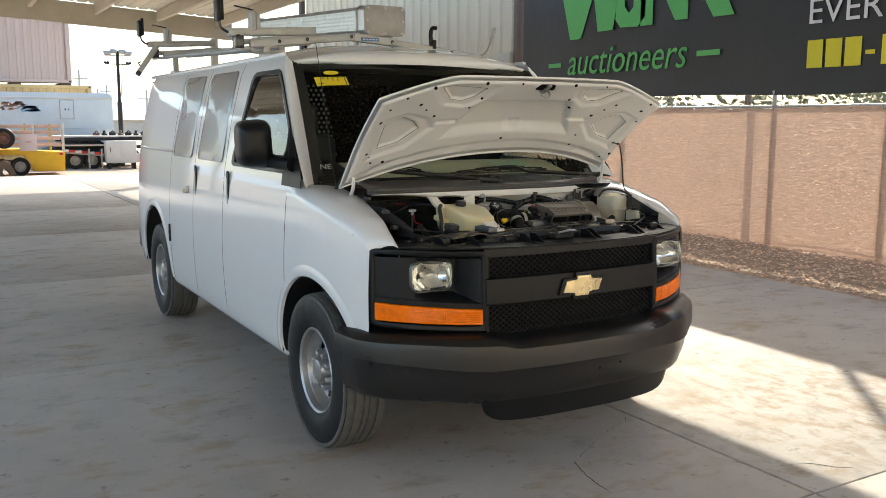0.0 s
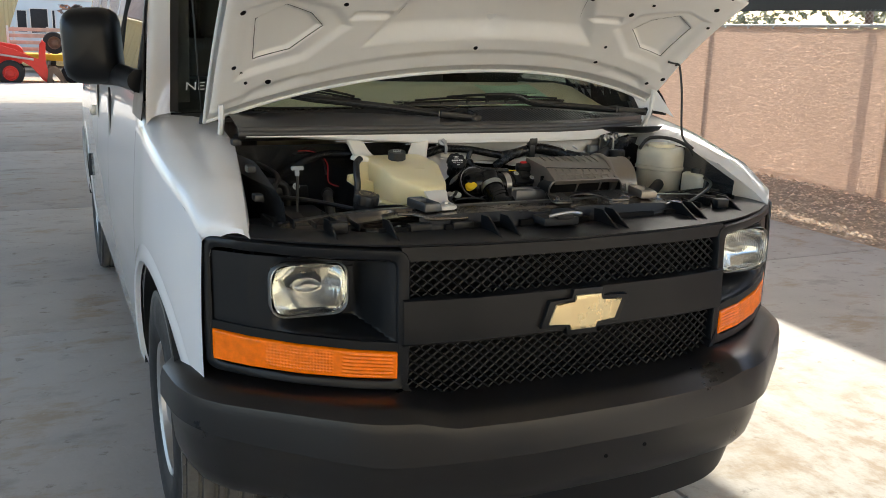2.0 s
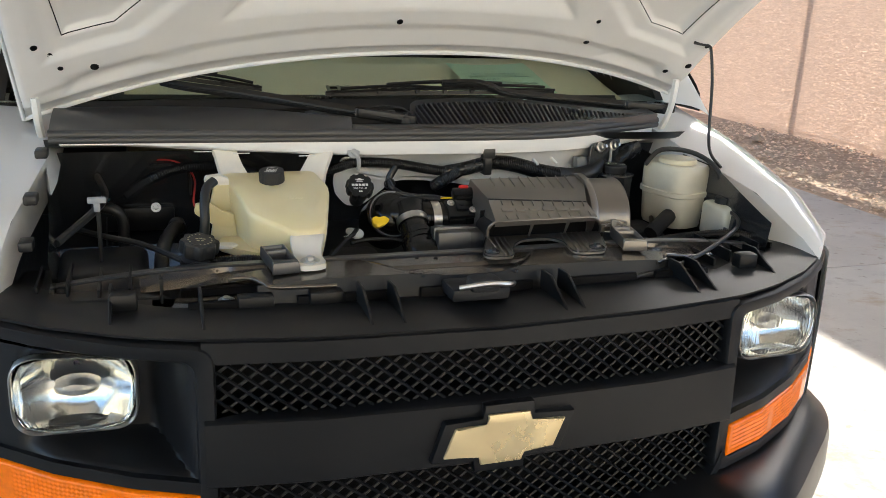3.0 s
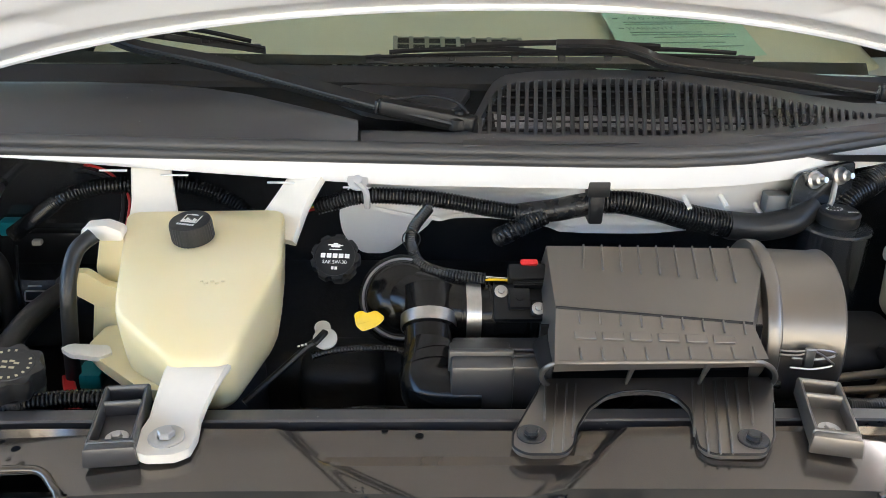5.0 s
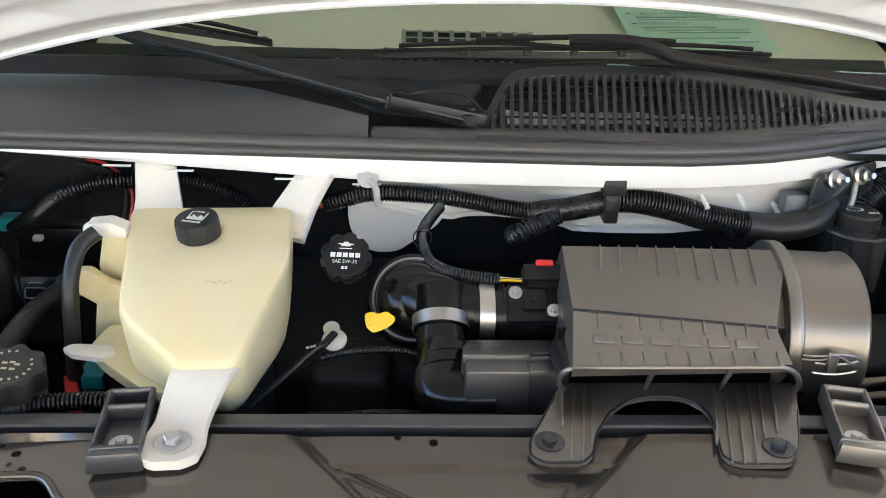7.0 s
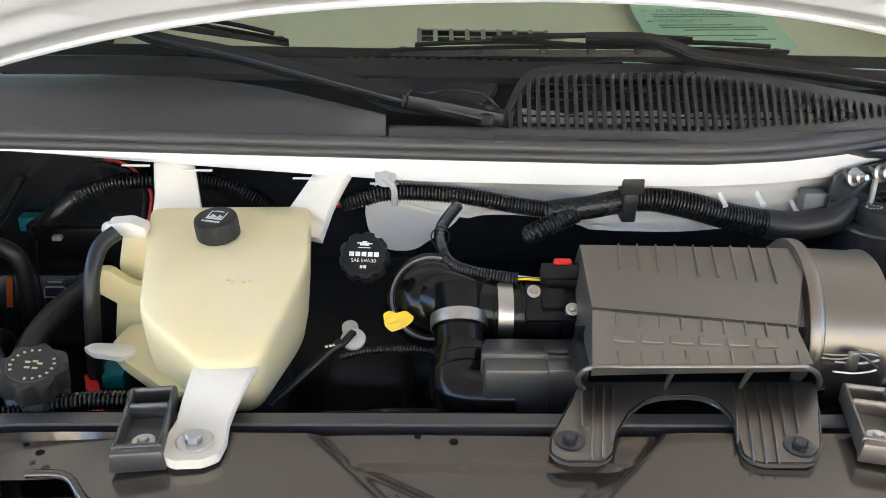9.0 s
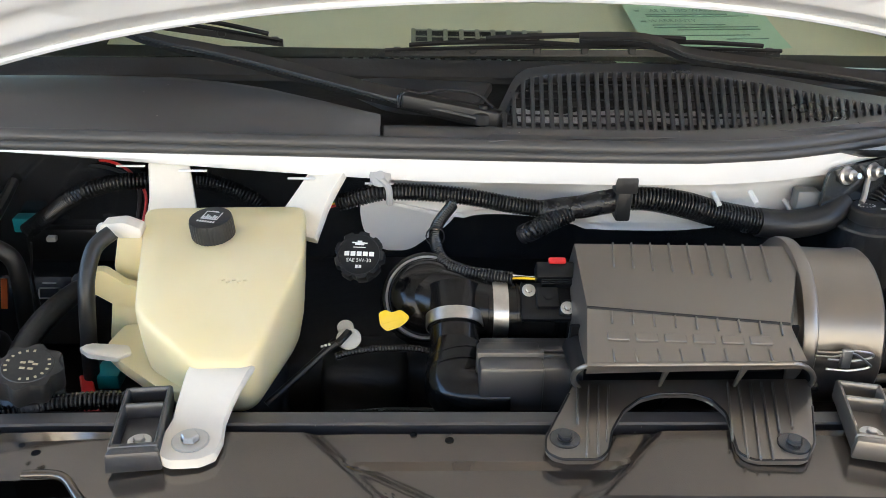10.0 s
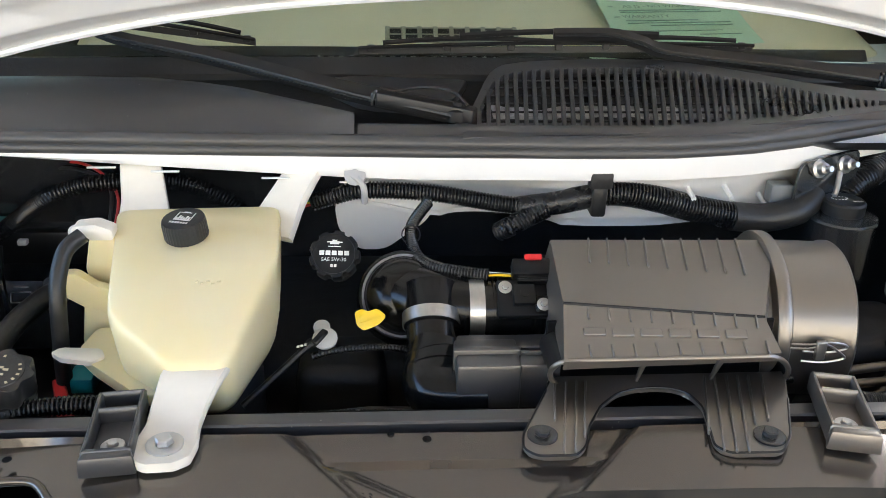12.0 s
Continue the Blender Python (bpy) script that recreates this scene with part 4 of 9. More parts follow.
edge = [hood_at(-1, v, -0.002) for v in span(0, 1, 16)] + [hood_at(u, 1, -0.002) for u in span(-1, 1, 40)][1:] + [hood_at(1, v, -0.002) for v in span(1, 0, 16)][1:] + [hood_at(u, 0, -0.002) for u in span(1, -1, 40)][1:]
tube(bm, edge, 0.0055, 8, 1, caps=False, soft=False)
vpart("hem", bm, WHITE, "", hood)


def hood_frame(u, v, off=0.0):
    """A matrix on the inner face of the hood: z points down out of it."""
    p = hood_at(u, v, -inner_off(u, v) - off)
    a = (hood_at(u + 0.01, v, -inner_off(u + 0.01, v)) - p).normalized()
    b = (hood_at(u, v + 0.01, -inner_off(u, v + 0.01)) - p).normalized()
    n = a.cross(b).normalized()
    if n.y > 0:
        n = -n
    return Matrix((( a.x, n.cross(a).x, n.x, p.x), (a.y, n.cross(a).y, n.y, p.y), (a.z, n.cross(a).z, n.z, p.z), (0, 0, 0, 1)))


HOLES = [(-0.88, 0.24), (-0.93, 0.37), (-0.935, 0.73), (-0.92, 0.87), (-0.85, 0.955), (-0.73, 0.80), (-0.67, 0.70), (-0.59, 0.59), (-0.70, 0.975), (-0.39, 0.65), (-0.34, 0.75), (-0.39, 0.97), (-0.16, 0.97), (0.28, 0.75), (0.35, 0.62), (0.56, 0.30), (0.56, 0.18), (0.57, 0.56), (0.63, 0.67), (0.68, 0.77), (0.89, 0.84), (0.935, 0.71), (0.90, 0.96), (0.22, 0.97), (0.47, 0.97), (0.89, 0.16), (0.955, 0.24), (0.96, 0.38), (-0.03, 0.225), (-0.80, 0.20), (-0.9, 0.30)]
# each hole is a small disc, black for the shade inside
for i, (u, v) in enumerate(HOLES):
    bm = B()
    r = 0.0045 + 0.0025 * ((i * 7) % 3) / 2
    lathe(bm, [(r * 1.25, 0.0), (r * 1.2, 0.0016), (r, 0.0018), (r * 0.9, 0.0008), (0, 0.0006)], n=10, m=hood_frame(u, v, 0.0))
    vpart("punched_hole", bm, VOID, "", hood)
# dark seams where the inner panel is glued to the skin
for line in (TRI_SIDE + TRI_SIDE[:1], TRI_TOP + TRI_TOP[:1], [(0.30, 0.70), (0.345, 0.60), (0.375, 0.45)]):
    for sg in (-1, 1):
        bm = B()
        mid = (sum(a for a, b in line) / len(line), sum(b for a, b in line) / len(line))
        pull = 0.95 if len(line) > 3 else 1.0
        pts = [(mid[0] + (a - mid[0]) * pull, mid[1] + (b - mid[1]) * pull) for a, b in line]
        dense = [(a[0] + (b[0] - a[0]) * k / 8, a[1] + (b[1] - a[1]) * k / 8) for a, b in zip(pts, pts[1:]) for k in range(8)] + [pts[-1]]
        tube(bm, [hood_at(sg * u, v, -inner_off(sg * u, v) + 0.0003) for u, v in dense], 0.0012 if len(line) > 3 else 0.0007, 5, 1, soft=False)
        vpart("panel_seam", bm, DARK, "", hood)
# latch
bm = B()
# the latch opening is a plate whose dark depth is only colour
M = hood_frame(0.02, 0.93, 0.0)
prism(bm, rounded([(-0.055, -0.02), (0.055, -0.02), (0.04, 0.025), (-0.045, 0.025)], 0.01, 3), -0.002, 0.004, 0.001, 1, M)
vpart("latch_opening", bm, VOID, "", hood)
bm = B()
tube(bm, [M @ Vector(p) for p in ((-0.025, -0.025, 0.0), (-0.02, -0.02, 0.035), (0.02, -0.02, 0.035), (0.025, -0.025, 0.0))], 0.004, 8, 4)
box(bm, -0.012, 0.012, -0.045, 0.03, 0.002, 0.012, 0.002, m=M)
vpart("latch_striker", bm, STEEL, "zinc-plated hood striker", hood)
for s in (-1, 1):
    bm = B()
    a, b = Vector((s * 0.765, 0.93, 1.215)), hood_at(s * 0.955, 0.14, -0.03)
    tube(bm, [a, a.lerp(b, 0.5) + Vector((0, -0.02, 0)), b], 0.009, 6, 6)
    box(bm, s * 0.765 - 0.02, s * 0.765 + 0.02, 0.87, 0.96, 1.19, 1.235, 0.006)
    vpart("hood_hinge", bm, WHITE_IN)
bm = B()
tube(bm, [(0.735, 0.757, 1.478), (0.760, 0.757, 1.474), (0.776, 0.753, 1.470), (0.780, 0.747, 1.455), (0.782, 0.73, 1.38), (0.772, 0.705, 1.28), (0.766, 0.688, 1.236), (0.752, 0.65, 1.216), (0.744, 0.60, 1.20)], 0.0038, 8, 6)
vpart("prop_rod", bm, BLACK_MATT, "thin black hood prop rod")

# ---- the van: front end ----
FACE = [(0, 0.100), (0.3, 0.108), (0.494, 0.132), (0.6, 0.166), (0.72, 0.228), (0.82, 0.302), (0.905, 0.388)]


def face_y(x, z=0.85):
    return lerp_table(abs(x), FACE) + 0.05 * max(0, z - 0.85)


def face_strip(bm, x0, x1, zlo, zhi, d0, d1, nx=30, nz=4):
    """A band of the front face between two heights (functions of x), from depth d0 in front to d1 behind."""
    zl = zlo if callable(zlo) else (lambda x: zlo)
    zh = zhi if callable(zhi) else (lambda x: zhi)
    rows = [(0.0, d1), (0.0, d0 + 0.006), (0.04, d0)] + [(v, d0) for v in span(0, 1, nz)[1:-1]] + [(0.96, d0), (1.0, d0 + 0.006), (1.0, d1)]
    t = bmesh.new()
    sheet(t, lambda u, v: Vector((u, face_y(u, zl(u) + (zh(u) - zl(u)) * v[0]) + v[1], zl(u) + (zh(u) - zl(u)) * v[0])), span(x0, x1, nx), rows)
    bmesh.ops.holes_fill(t, edges=t.edges[:], sides=0)
    join(bm, t)


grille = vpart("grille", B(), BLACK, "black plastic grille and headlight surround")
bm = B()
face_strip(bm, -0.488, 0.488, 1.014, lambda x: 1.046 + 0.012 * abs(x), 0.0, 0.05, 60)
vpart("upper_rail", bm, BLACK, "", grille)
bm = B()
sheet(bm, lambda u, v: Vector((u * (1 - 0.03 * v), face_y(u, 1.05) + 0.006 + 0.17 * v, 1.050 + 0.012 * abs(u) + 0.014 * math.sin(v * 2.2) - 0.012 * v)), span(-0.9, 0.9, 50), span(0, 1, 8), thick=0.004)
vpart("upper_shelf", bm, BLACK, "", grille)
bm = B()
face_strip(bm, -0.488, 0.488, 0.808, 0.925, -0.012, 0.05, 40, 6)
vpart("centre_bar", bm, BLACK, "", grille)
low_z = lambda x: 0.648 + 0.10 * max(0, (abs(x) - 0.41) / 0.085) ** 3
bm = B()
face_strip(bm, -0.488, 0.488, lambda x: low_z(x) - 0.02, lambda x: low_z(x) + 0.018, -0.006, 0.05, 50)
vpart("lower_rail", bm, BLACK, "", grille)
for s in (-1, 1):
    sig_hi = lambda x: 0.794 + (abs(x) - 0.49) * 0.07
    sig_lo = lambda x: 0.720 + (abs(x) - 0.49) * 0.045
    a, b = sorted((s * 0.497, s * 0.896))
    bm = B()
    face_strip(bm, a, b, lambda x: sig_hi(x) - 0.001, lambda x: sig_hi(x) + 0.022, -0.002, 0.06, 16)
    vpart("middle_rail", bm, BLACK, "", grille)
    # one rounded frame round lamp and signal
    loops = []
    for x0, x1, zb0, zb1, zt0, zt1, r, back in ((0.466, 0.913, 0.690, 0.712, 1.047, 1.058, 0.034, 0.06), (0.468, 0.911, 0.692, 0.714, 1.045, 1.056, 0.033, 0.003), (0.472, 0.907, 0.696, 0.718, 1.041, 1.052, 0.030, -0.004), (0.495, 0.899, 0.715, 0.732, 1.023, 1.034, 0.026, -0.004), (0.499, 0.895, 0.719, 0.736, 1.019, 1.030, 0.024, 0.000), (0.500, 0.894, 0.720, 0.737, 1.018, 1.029, 0.024, 0.030)):
        o = rounded([(x0, zb0), (x1, zb1), (x1, zt1), (x0, zt0)], r, 6)
        o = [(p[0] + (q[0] - p[0]) * k / 8, p[1] + (q[1] - p[1]) * k / 8) for p, q in zip(o, o[1:] + o[:1]) for k in range(8)]
        loops.append([(s * x, face_y(x, z) + back, z) for x, z in o])
    bm = B()
    rings = [[bm.verts.new(p) for p in o] for o in loops]
    for p, q in zip(rings, rings[1:]):
        for i in range(len(p)):
            bm.faces.new((p[i], p[(i + 1) % len(p)], q[(i + 1) % len(p)], q[i]))
    vpart("lamp_surround", bm, BLACK, "", grille, smooth=50)
    # recessed lamp bowl
    bm = B()

    def bowl(u, v):
        z = sig_hi(u) + 0.018 + (1.018 - sig_hi(u) - 0.018) * v
        e = min((abs(u) - 0.497) / 0.075, (0.896 - abs(u)) / 0.055, v / 0.20, (1 - v) / 0.10)
        e = max(0, min(1, e))
        fy = face_y(u, z) + 0.008
        return Vector((u, fy + max(0.0, 0.274 - fy) * (e * e * (3 - 2 * e)), z))

    zz = lambda u, v: sig_hi(u) + 0.018 + (1.018 - sig_hi(u) - 0.018) * v
    sheet(bm, bowl, span(a, b, 74), span(0, 1, 40), lambda u, v: abs(u - s * 0.682) > 0.090 or abs(zz(u, v) - 0.934) > 0.058)
    vpart("lamp_bowl", bm, BLACK, "", grille)
    # sealed beam headlight
    cx, cz = s * 0.682, 0.934
    cy = 0.256
    lamp = vpart("headlight", B(), CHROME, "rectangular sealed-beam headlight")
    M = Matrix.Translation((cx, cy, cz)) @ pose(0, 0, 0, 90, 0, 0) @ pose(0, 0, 0, 0, s * 3, 0)
    bm = B()
    o1 = rounded([(-0.097, -0.068), (0.097, -0.068), (0.097, 0.068), (-0.097, 0.068)], 0.044, 7)
    rings = []
    for k, h in ((1.0, -0.06), (1.0, 0.002), (0.99, 0.006), (0.975, 0.007), (0.955, 0.004), (0.945, -0.004)):
        rings.append([bm.verts.new(M @ Vector((x * k, y * k, h))) for x, y in o1])
    for p, q in zip(rings, rings[1:]):
        for i in range(len(p)):
            bm.faces.new((p[i], p[(i + 1) % len(p)], q[(i + 1) % len(p)], q[i]))
    part("bezel", bm, STEEL, lamp, "bright metal retaining ring")
    bm = B()

    def mirror_bowl(u, v):
        q = (u / 1.0) ** 2 + (v * 0.72) ** 2
        edge = max(abs(u), abs(v))
        return Vector((u * math.sqrt(1 - 0.3 * v * v) * 0.092, v * math.sqrt(1 - 0.3 * u * u) * 0.064, -0.004 - 0.066 * max(0.0, 1 - q / 1.30) * min(1, (1 - edge) / 0.05)))

    t = bmesh.new()
    sheet(t, mirror_bowl, span(-1, 1, 40), span(-1, 1, 30))
    join(bm, t, M)
    part("reflector", bm, mat("dull_reflector", (0.88, 0.88, 0.85), 0.13, metal=1.0, var=0.10, scale=45, rvar=0.06), lamp)
    bm = B()
    lathe(bm, [(0.0, -0.012), (0.010, -0.014), (0.015, -0.024), (0.015, -0.050)], axis="z", n=16, m=M @ Matrix.Diagonal((2.4, 1.0, 1, 1)))
    part("bulb_shield", bm, STEEL, lamp)
    bm = B()
    t = bmesh.new()

    def fluted(u, v):
        flute = 0.0005 * abs(math.sin(u * 30)) + 0.0005 * abs(math.sin(v * 13 + 0.4)) * (abs(u) < 0.55)
        return Vector((u * math.sqrt(1 - 0.3 * v * v) * 0.0925, v * math.sqrt(1 - 0.3 * u * u) * 0.0645, 0.010 - 0.006 * (u ** 4 + v ** 4) / 2 - flute))

    sheet(t, fluted, span(-1, 1, 150), span(-1, 1, 40), thick=0.004)
    join(bm, t, M)
    gl = part("lens", bm, glass("fluted_lens", (0.98, 0.99, 0.97), 0.03, 1.4), lamp, "fluted glass lens")
    gl.visible_shadow = False
    # turn signal
    sig = vpart("turn_signal", B(), AMBER, "amber turn signal lens")
    bm = B()

    def lens(u, v):
        x = abs(u)
        z = sig_lo(x) + 0.002 + (sig_hi(x) - sig_lo(x) - 0.004) * v
        e = min(1, (x - 0.496) / 0.006, (0.898 - x) / 0.006, v / 0.07, (1 - v) / 0.07)
        y = face_y(x, z) + 0.004 - 0.011 * max(0, e) ** 0.5
        if 0.51 < x < 0.625 and 0.12 < v < 0.88:
            y += 0.0013 * math.sin(v * 50)
        elif 0.645 < x < 0.79 and 0.12 < v < 0.88:
            y += 0.0011 * math.sin(x * 900) + 0.0007 * math.sin(v * 60)
        return Vector((u, y, z))

    sheet(bm, lens, [s * x for x in span(0.496, 0.898, 176)], span(0, 1, 44))
    part("lens", bm, AMBER, sig, smooth=60)
# crossed wire mesh of the grille, upper and lower opening
def mesh_wires(zlo, zhi, name):
    holder = vpart(name, B(), BLACK_GLOSS, "black diamond grille mesh")
    p, sl = 0.031, 0.78
    h = zhi - zlo
    rows = [[], []]
    for k in range(-6, 40):
        for s in (-1, 1):
            x0 = -0.52 + k * p
            pts = []
            for q in span(0, 1, 16):
                x, z = x0 + s * h * q / sl + (0 if s > 0 else h / sl), zlo + h * q
                if abs(x) < 0.496 and z > low_z(x) + 0.005:
                    pts.append((x, face_y(x, z) + 0.020 + 0.003 * s, z))
            if len(pts) > 1:
                rows[s > 0].append(pts)
    for side in rows:
        for pts in side:
            bm = B()
            tube(bm, pts, 0.0029, 5, 1, soft=False)
            part("bar", bm, BLACK, holder)
    return holder


mesh_wires(0.924, 1.014, "upper_mesh")
mesh_wires(0.650, 0.810, "lower_mesh")
# plain black sheet in place of the shade behind the grille mesh
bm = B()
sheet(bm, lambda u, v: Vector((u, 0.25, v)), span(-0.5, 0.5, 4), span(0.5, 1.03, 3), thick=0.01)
vpart("grille_shade_sheet", bm, VOID)
# emblem: plain cross of two crossed bars on a dark plate
cross = [(-0.110, -0.027), (-0.044, -0.027), (-0.044, -0.046), (0.033, -0.046), (0.033, -0.027), (0.090, -0.027), (0.110, 0.027), (0.044, 0.027), (0.044, 0.046), (-0.033, 0.046), (-0.033, 0.027), (-0.090, 0.027)]
emblem = vpart("emblem", B(), GOLD, "gold cross-shaped emblem with dark border")
M = Matrix.Translation((0, 0.084, 0.862)) @ pose(0, 0, 0, 90, 0, 0)
bm = B()
prism(bm, [(x * 1.18, y * 1.34) for x, y in cross], -0.012, 0.006, 0.002, 2, M)
part("border", bm, BLACK, emblem)
bm = B()
prism(bm, cross, 0.004, 0.012, 0.003, 2, M)
part("badge", bm, GOLD, emblem)

# bumper
PLAN = [(0, -0.028), (0.2, -0.024), (0.42, 0.000), (0.53, 0.020), (0.60, 0.050), (0.66, 0.092), (0.76, 0.174), (0.86, 0.257), (0.925, 0.326), (0.972, 0.425), (0.992, 0.580)]
arc = smooth_path([(x, y, 0) for x, y in PLAN], 6)
arc = [Vector((-p.x, p.y, 0)) for p in arc[:0:-1]] + arc


def bump_top(x):
    return 0.662 + 0.022 * max(0, min(1, (abs(x) - 0.40) / 0.09))


def bump_ring(p, q):
    d = (q - p).normalized()
    n = Vector((d.y, -d.x, 0))
    x = abs(p.x)
    zt, zc = bump_top(x), 0.548 + 0.03 * max(0, (x - 0.5) / 0.48) ** 1.5
    bow = 0.02 * (1 - min(1, max(0, (x - 0.38) / 0.1)))
    prof = [(-0.20, zt + 0.012), (-0.046 - bow, zt + 0.006), (-0.018 - bow * 0.6, zt - 0.004), (0.006, zt - 0.026), (0.012, zt - 0.052), (0.0135, zc + 0.008), (0.014, zc + 0.003), (-0.008, zc - 0.001), (-0.012, zc - 0.010), (-0.012, zc - 0.050), (-0.021, 0.448), (-0.029, 0.420), (-0.044, 0.400), (-0.066, 0.389), (-0.10, 0.385), (-0.14, 0.384)]
    return [p + n * a + Vector((0, 0, z)) for a, z in prof]


bm = B()
rings = []
for i, p in enumerate(arc):
    a, b = arc[max(0, i - 1)], arc[min(len(arc) - 1, i + 1)]
    rings.append([bm.verts.new(c) for c in [p + v - p for v in bump_ring(p, p + (b - a))]])
for p, q in zip(rings, rings[1:]):
    for j in range(len(p) - 1):
        bm.faces.new((p[j], q[j], q[j + 1], p[j + 1]))
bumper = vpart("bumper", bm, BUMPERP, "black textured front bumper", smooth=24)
bm = B()
dam = [p for p in arc if abs(p.x) < 0.53]
sheet(bm, lambda u, v: Vector((dam[u].x, dam[u].y + 0.048 + 0.02 * v, 0.412 - (0.012 + 0.100 * max(0, 1 - (dam[u].x / 0.53) ** 10) ** 0.5) * v)), list(range(len(dam))), span(0, 1, 4), thick=0.006)
part("air_dam", bm, BLACK, bumper, "flexible black air dam")
# plate holes as discs, their inner shade painted black
for x in (0.02, 0.14):
    bm = B()
    lathe(bm, [(0.006, 0), (0.005, 0.002), (0, 0.001)], n=10, m=Matrix.Translation((x, -0.032, 0.50 + 0.1 * x)) @ pose(0, 0, 0, 90, 0, 0))
    part("plate_hole", bm, VOID, bumper)


# ---- wheels ----
TREAD = mat("dusty_tread_rubber", (0.11, 0.107, 0.10), 0.8, var=0.25, scale=25, bump=0.001, bscale=120)


def make_wheel():
    w = vpart("wheel", B(), RIM, "dusty all-season tyre on a silver steel wheel")
    bm = B()
    R = 0.383
    prof = [(0.205, -0.085), (0.225, -0.105), (0.27, -0.118), (0.32, -0.116), (0.352, -0.108), (0.370, -0.098)]
    for k, h in enumerate((-0.094, -0.066, -0.062, -0.054, -0.050, -0.022, -0.018, -0.010, -0.006, 0.006, 0.010, 0.018, 0.022, 0.050, 0.054, 0.062, 0.066, 0.094)):
        groove = k % 4 in (2, 3)
        prof.append((R - (0.010 if groove else 0.0) - 0.006 * (h / 0.1) ** 2, h))
    prof += [(0.370, 0.098), (0.352, 0.108), (0.32, 0.116), (0.27, 0.118), (0.225, 0.105), (0.205, 0.085)]
    lathe(bm, prof[:6] + [(0.376, -0.0955)], axis="x", n=72)
    lathe(bm, [(0.376, 0.0955)] + prof[-6:], axis="x", n=72)
    tyre = part("tyre", bm, TYRE, w, "black all-season tyre with worn tread")
    bm = B()
    lathe(bm, [(0.3755, -0.0957)] + prof[6:-6] + [(0.3755, 0.0957)], axis="x", n=72)
    part("tread", bm, TREAD, tyre, "dusty grey worn tread")
    bm = B()
    box(bm, -0.009, 0.009, -0.0150, 0.0150, R - 0.030, R - 0.0118, 0.0012, 1)
    block = part("tread_block", bm, TREAD, tyre)
    for k in range(72):
        for h in (-0.0985, 0.0985):
            b2 = block if (k == 0 and h < 0) else new("tread_block", block.data)
            b2.parent = tyre
            b2.matrix_basis = pose(0, 0, 0, 5.0 * k, 0, 0) @ Matrix.Translation((h, 0, 0))
    bm = B()
    lathe(bm, [(0.205, -0.085), (0.214, -0.098), (0.208, -0.104), (0.198, -0.096), (0.190, -0.06), (0.186, -0.02), (0.186, 0.09), (0.205, 0.09)], axis="x", n=56)
    part("rim", bm, RIM, w)
    # dished disc with a ring of oval hand holes round the raised centre
    bm = B()
    lathe(bm, [(0.189, -0.070), (0.182, -0.062), (0.176, -0.030), (0.168, -0.018), (0.158, -0.016)], axis="x", n=56)
    lathe(bm, [(0.116, -0.018), (0.106, -0.034), (0.096, -0.040), (0.072, -0.040), (0.066, -0.034), (0.050, -0.034)], axis="x", n=48)
    for k in range(8):
        for a0, a1 in ((-22.5, -15.0), (15.0, 22.5)):
            t = bmesh.new()
            sheet(t, lambda u, v: Vector((-0.018 + 0.006 * math.sin((u - 0.112) / 0.050 * math.pi), u * math.cos(radians(v)), u * math.sin(radians(v)))), span(0.112, 0.162, 6), [a0, (a0 + a1) / 2, a1], thick=0.006)
            join(bm, t, pose(0, 0, 0, 45 * k, 0, 0))
    part("wheel_disc", bm, RIM, w, "dished steel disc with hand holes")
    bm = B()
    lathe(bm, [(0.064, -0.030), (0.062, -0.074), (0.054, -0.092), (0.040, -0.097), (0.0, -0.098)], axis="x", n=32)
    part("hub_cap", bm, RIM, w, "silver centre cap")
    for k in range(8):
        bm = B()
        lathe(bm, [(0.0165, -0.030), (0.0160, -0.070), (0.0125, -0.080), (0.006, -0.083), (0, -0.083)], axis="x", n=12, m=pose(0, 0, 0, 45 * k + 22, 0, 0) @ Matrix.Translation((0, 0.084, 0)))
        part("lug_nut", bm, RIM, w, "silver nut cover")
    # brake disc widened across the rim, dark for the shade in the holes
    bm = B()
    lathe(bm, [(0.0, 0.0), (0.183, 0.0), (0.183, 0.03), (0.0, 0.03)], axis="x", n=32)
    part("brake_shade_disc", bm, DARK, w, "brake disc widened and darkened to shade the hand holes")
    return w


wheel = make_wheel()
wheel.matrix_basis = Matrix.Translation((-0.850, 0.946, 0.379))
for x, y in ((-0.850, 4.300), (0.850, 0.946), (0.850, 4.300)):
    copy_thing(wheel, Matrix.Translation((x, y, 0.379)) @ pose(0, 0, 0, 25 if x < 0 else 0, 0, 0 if x < 0 else 180))

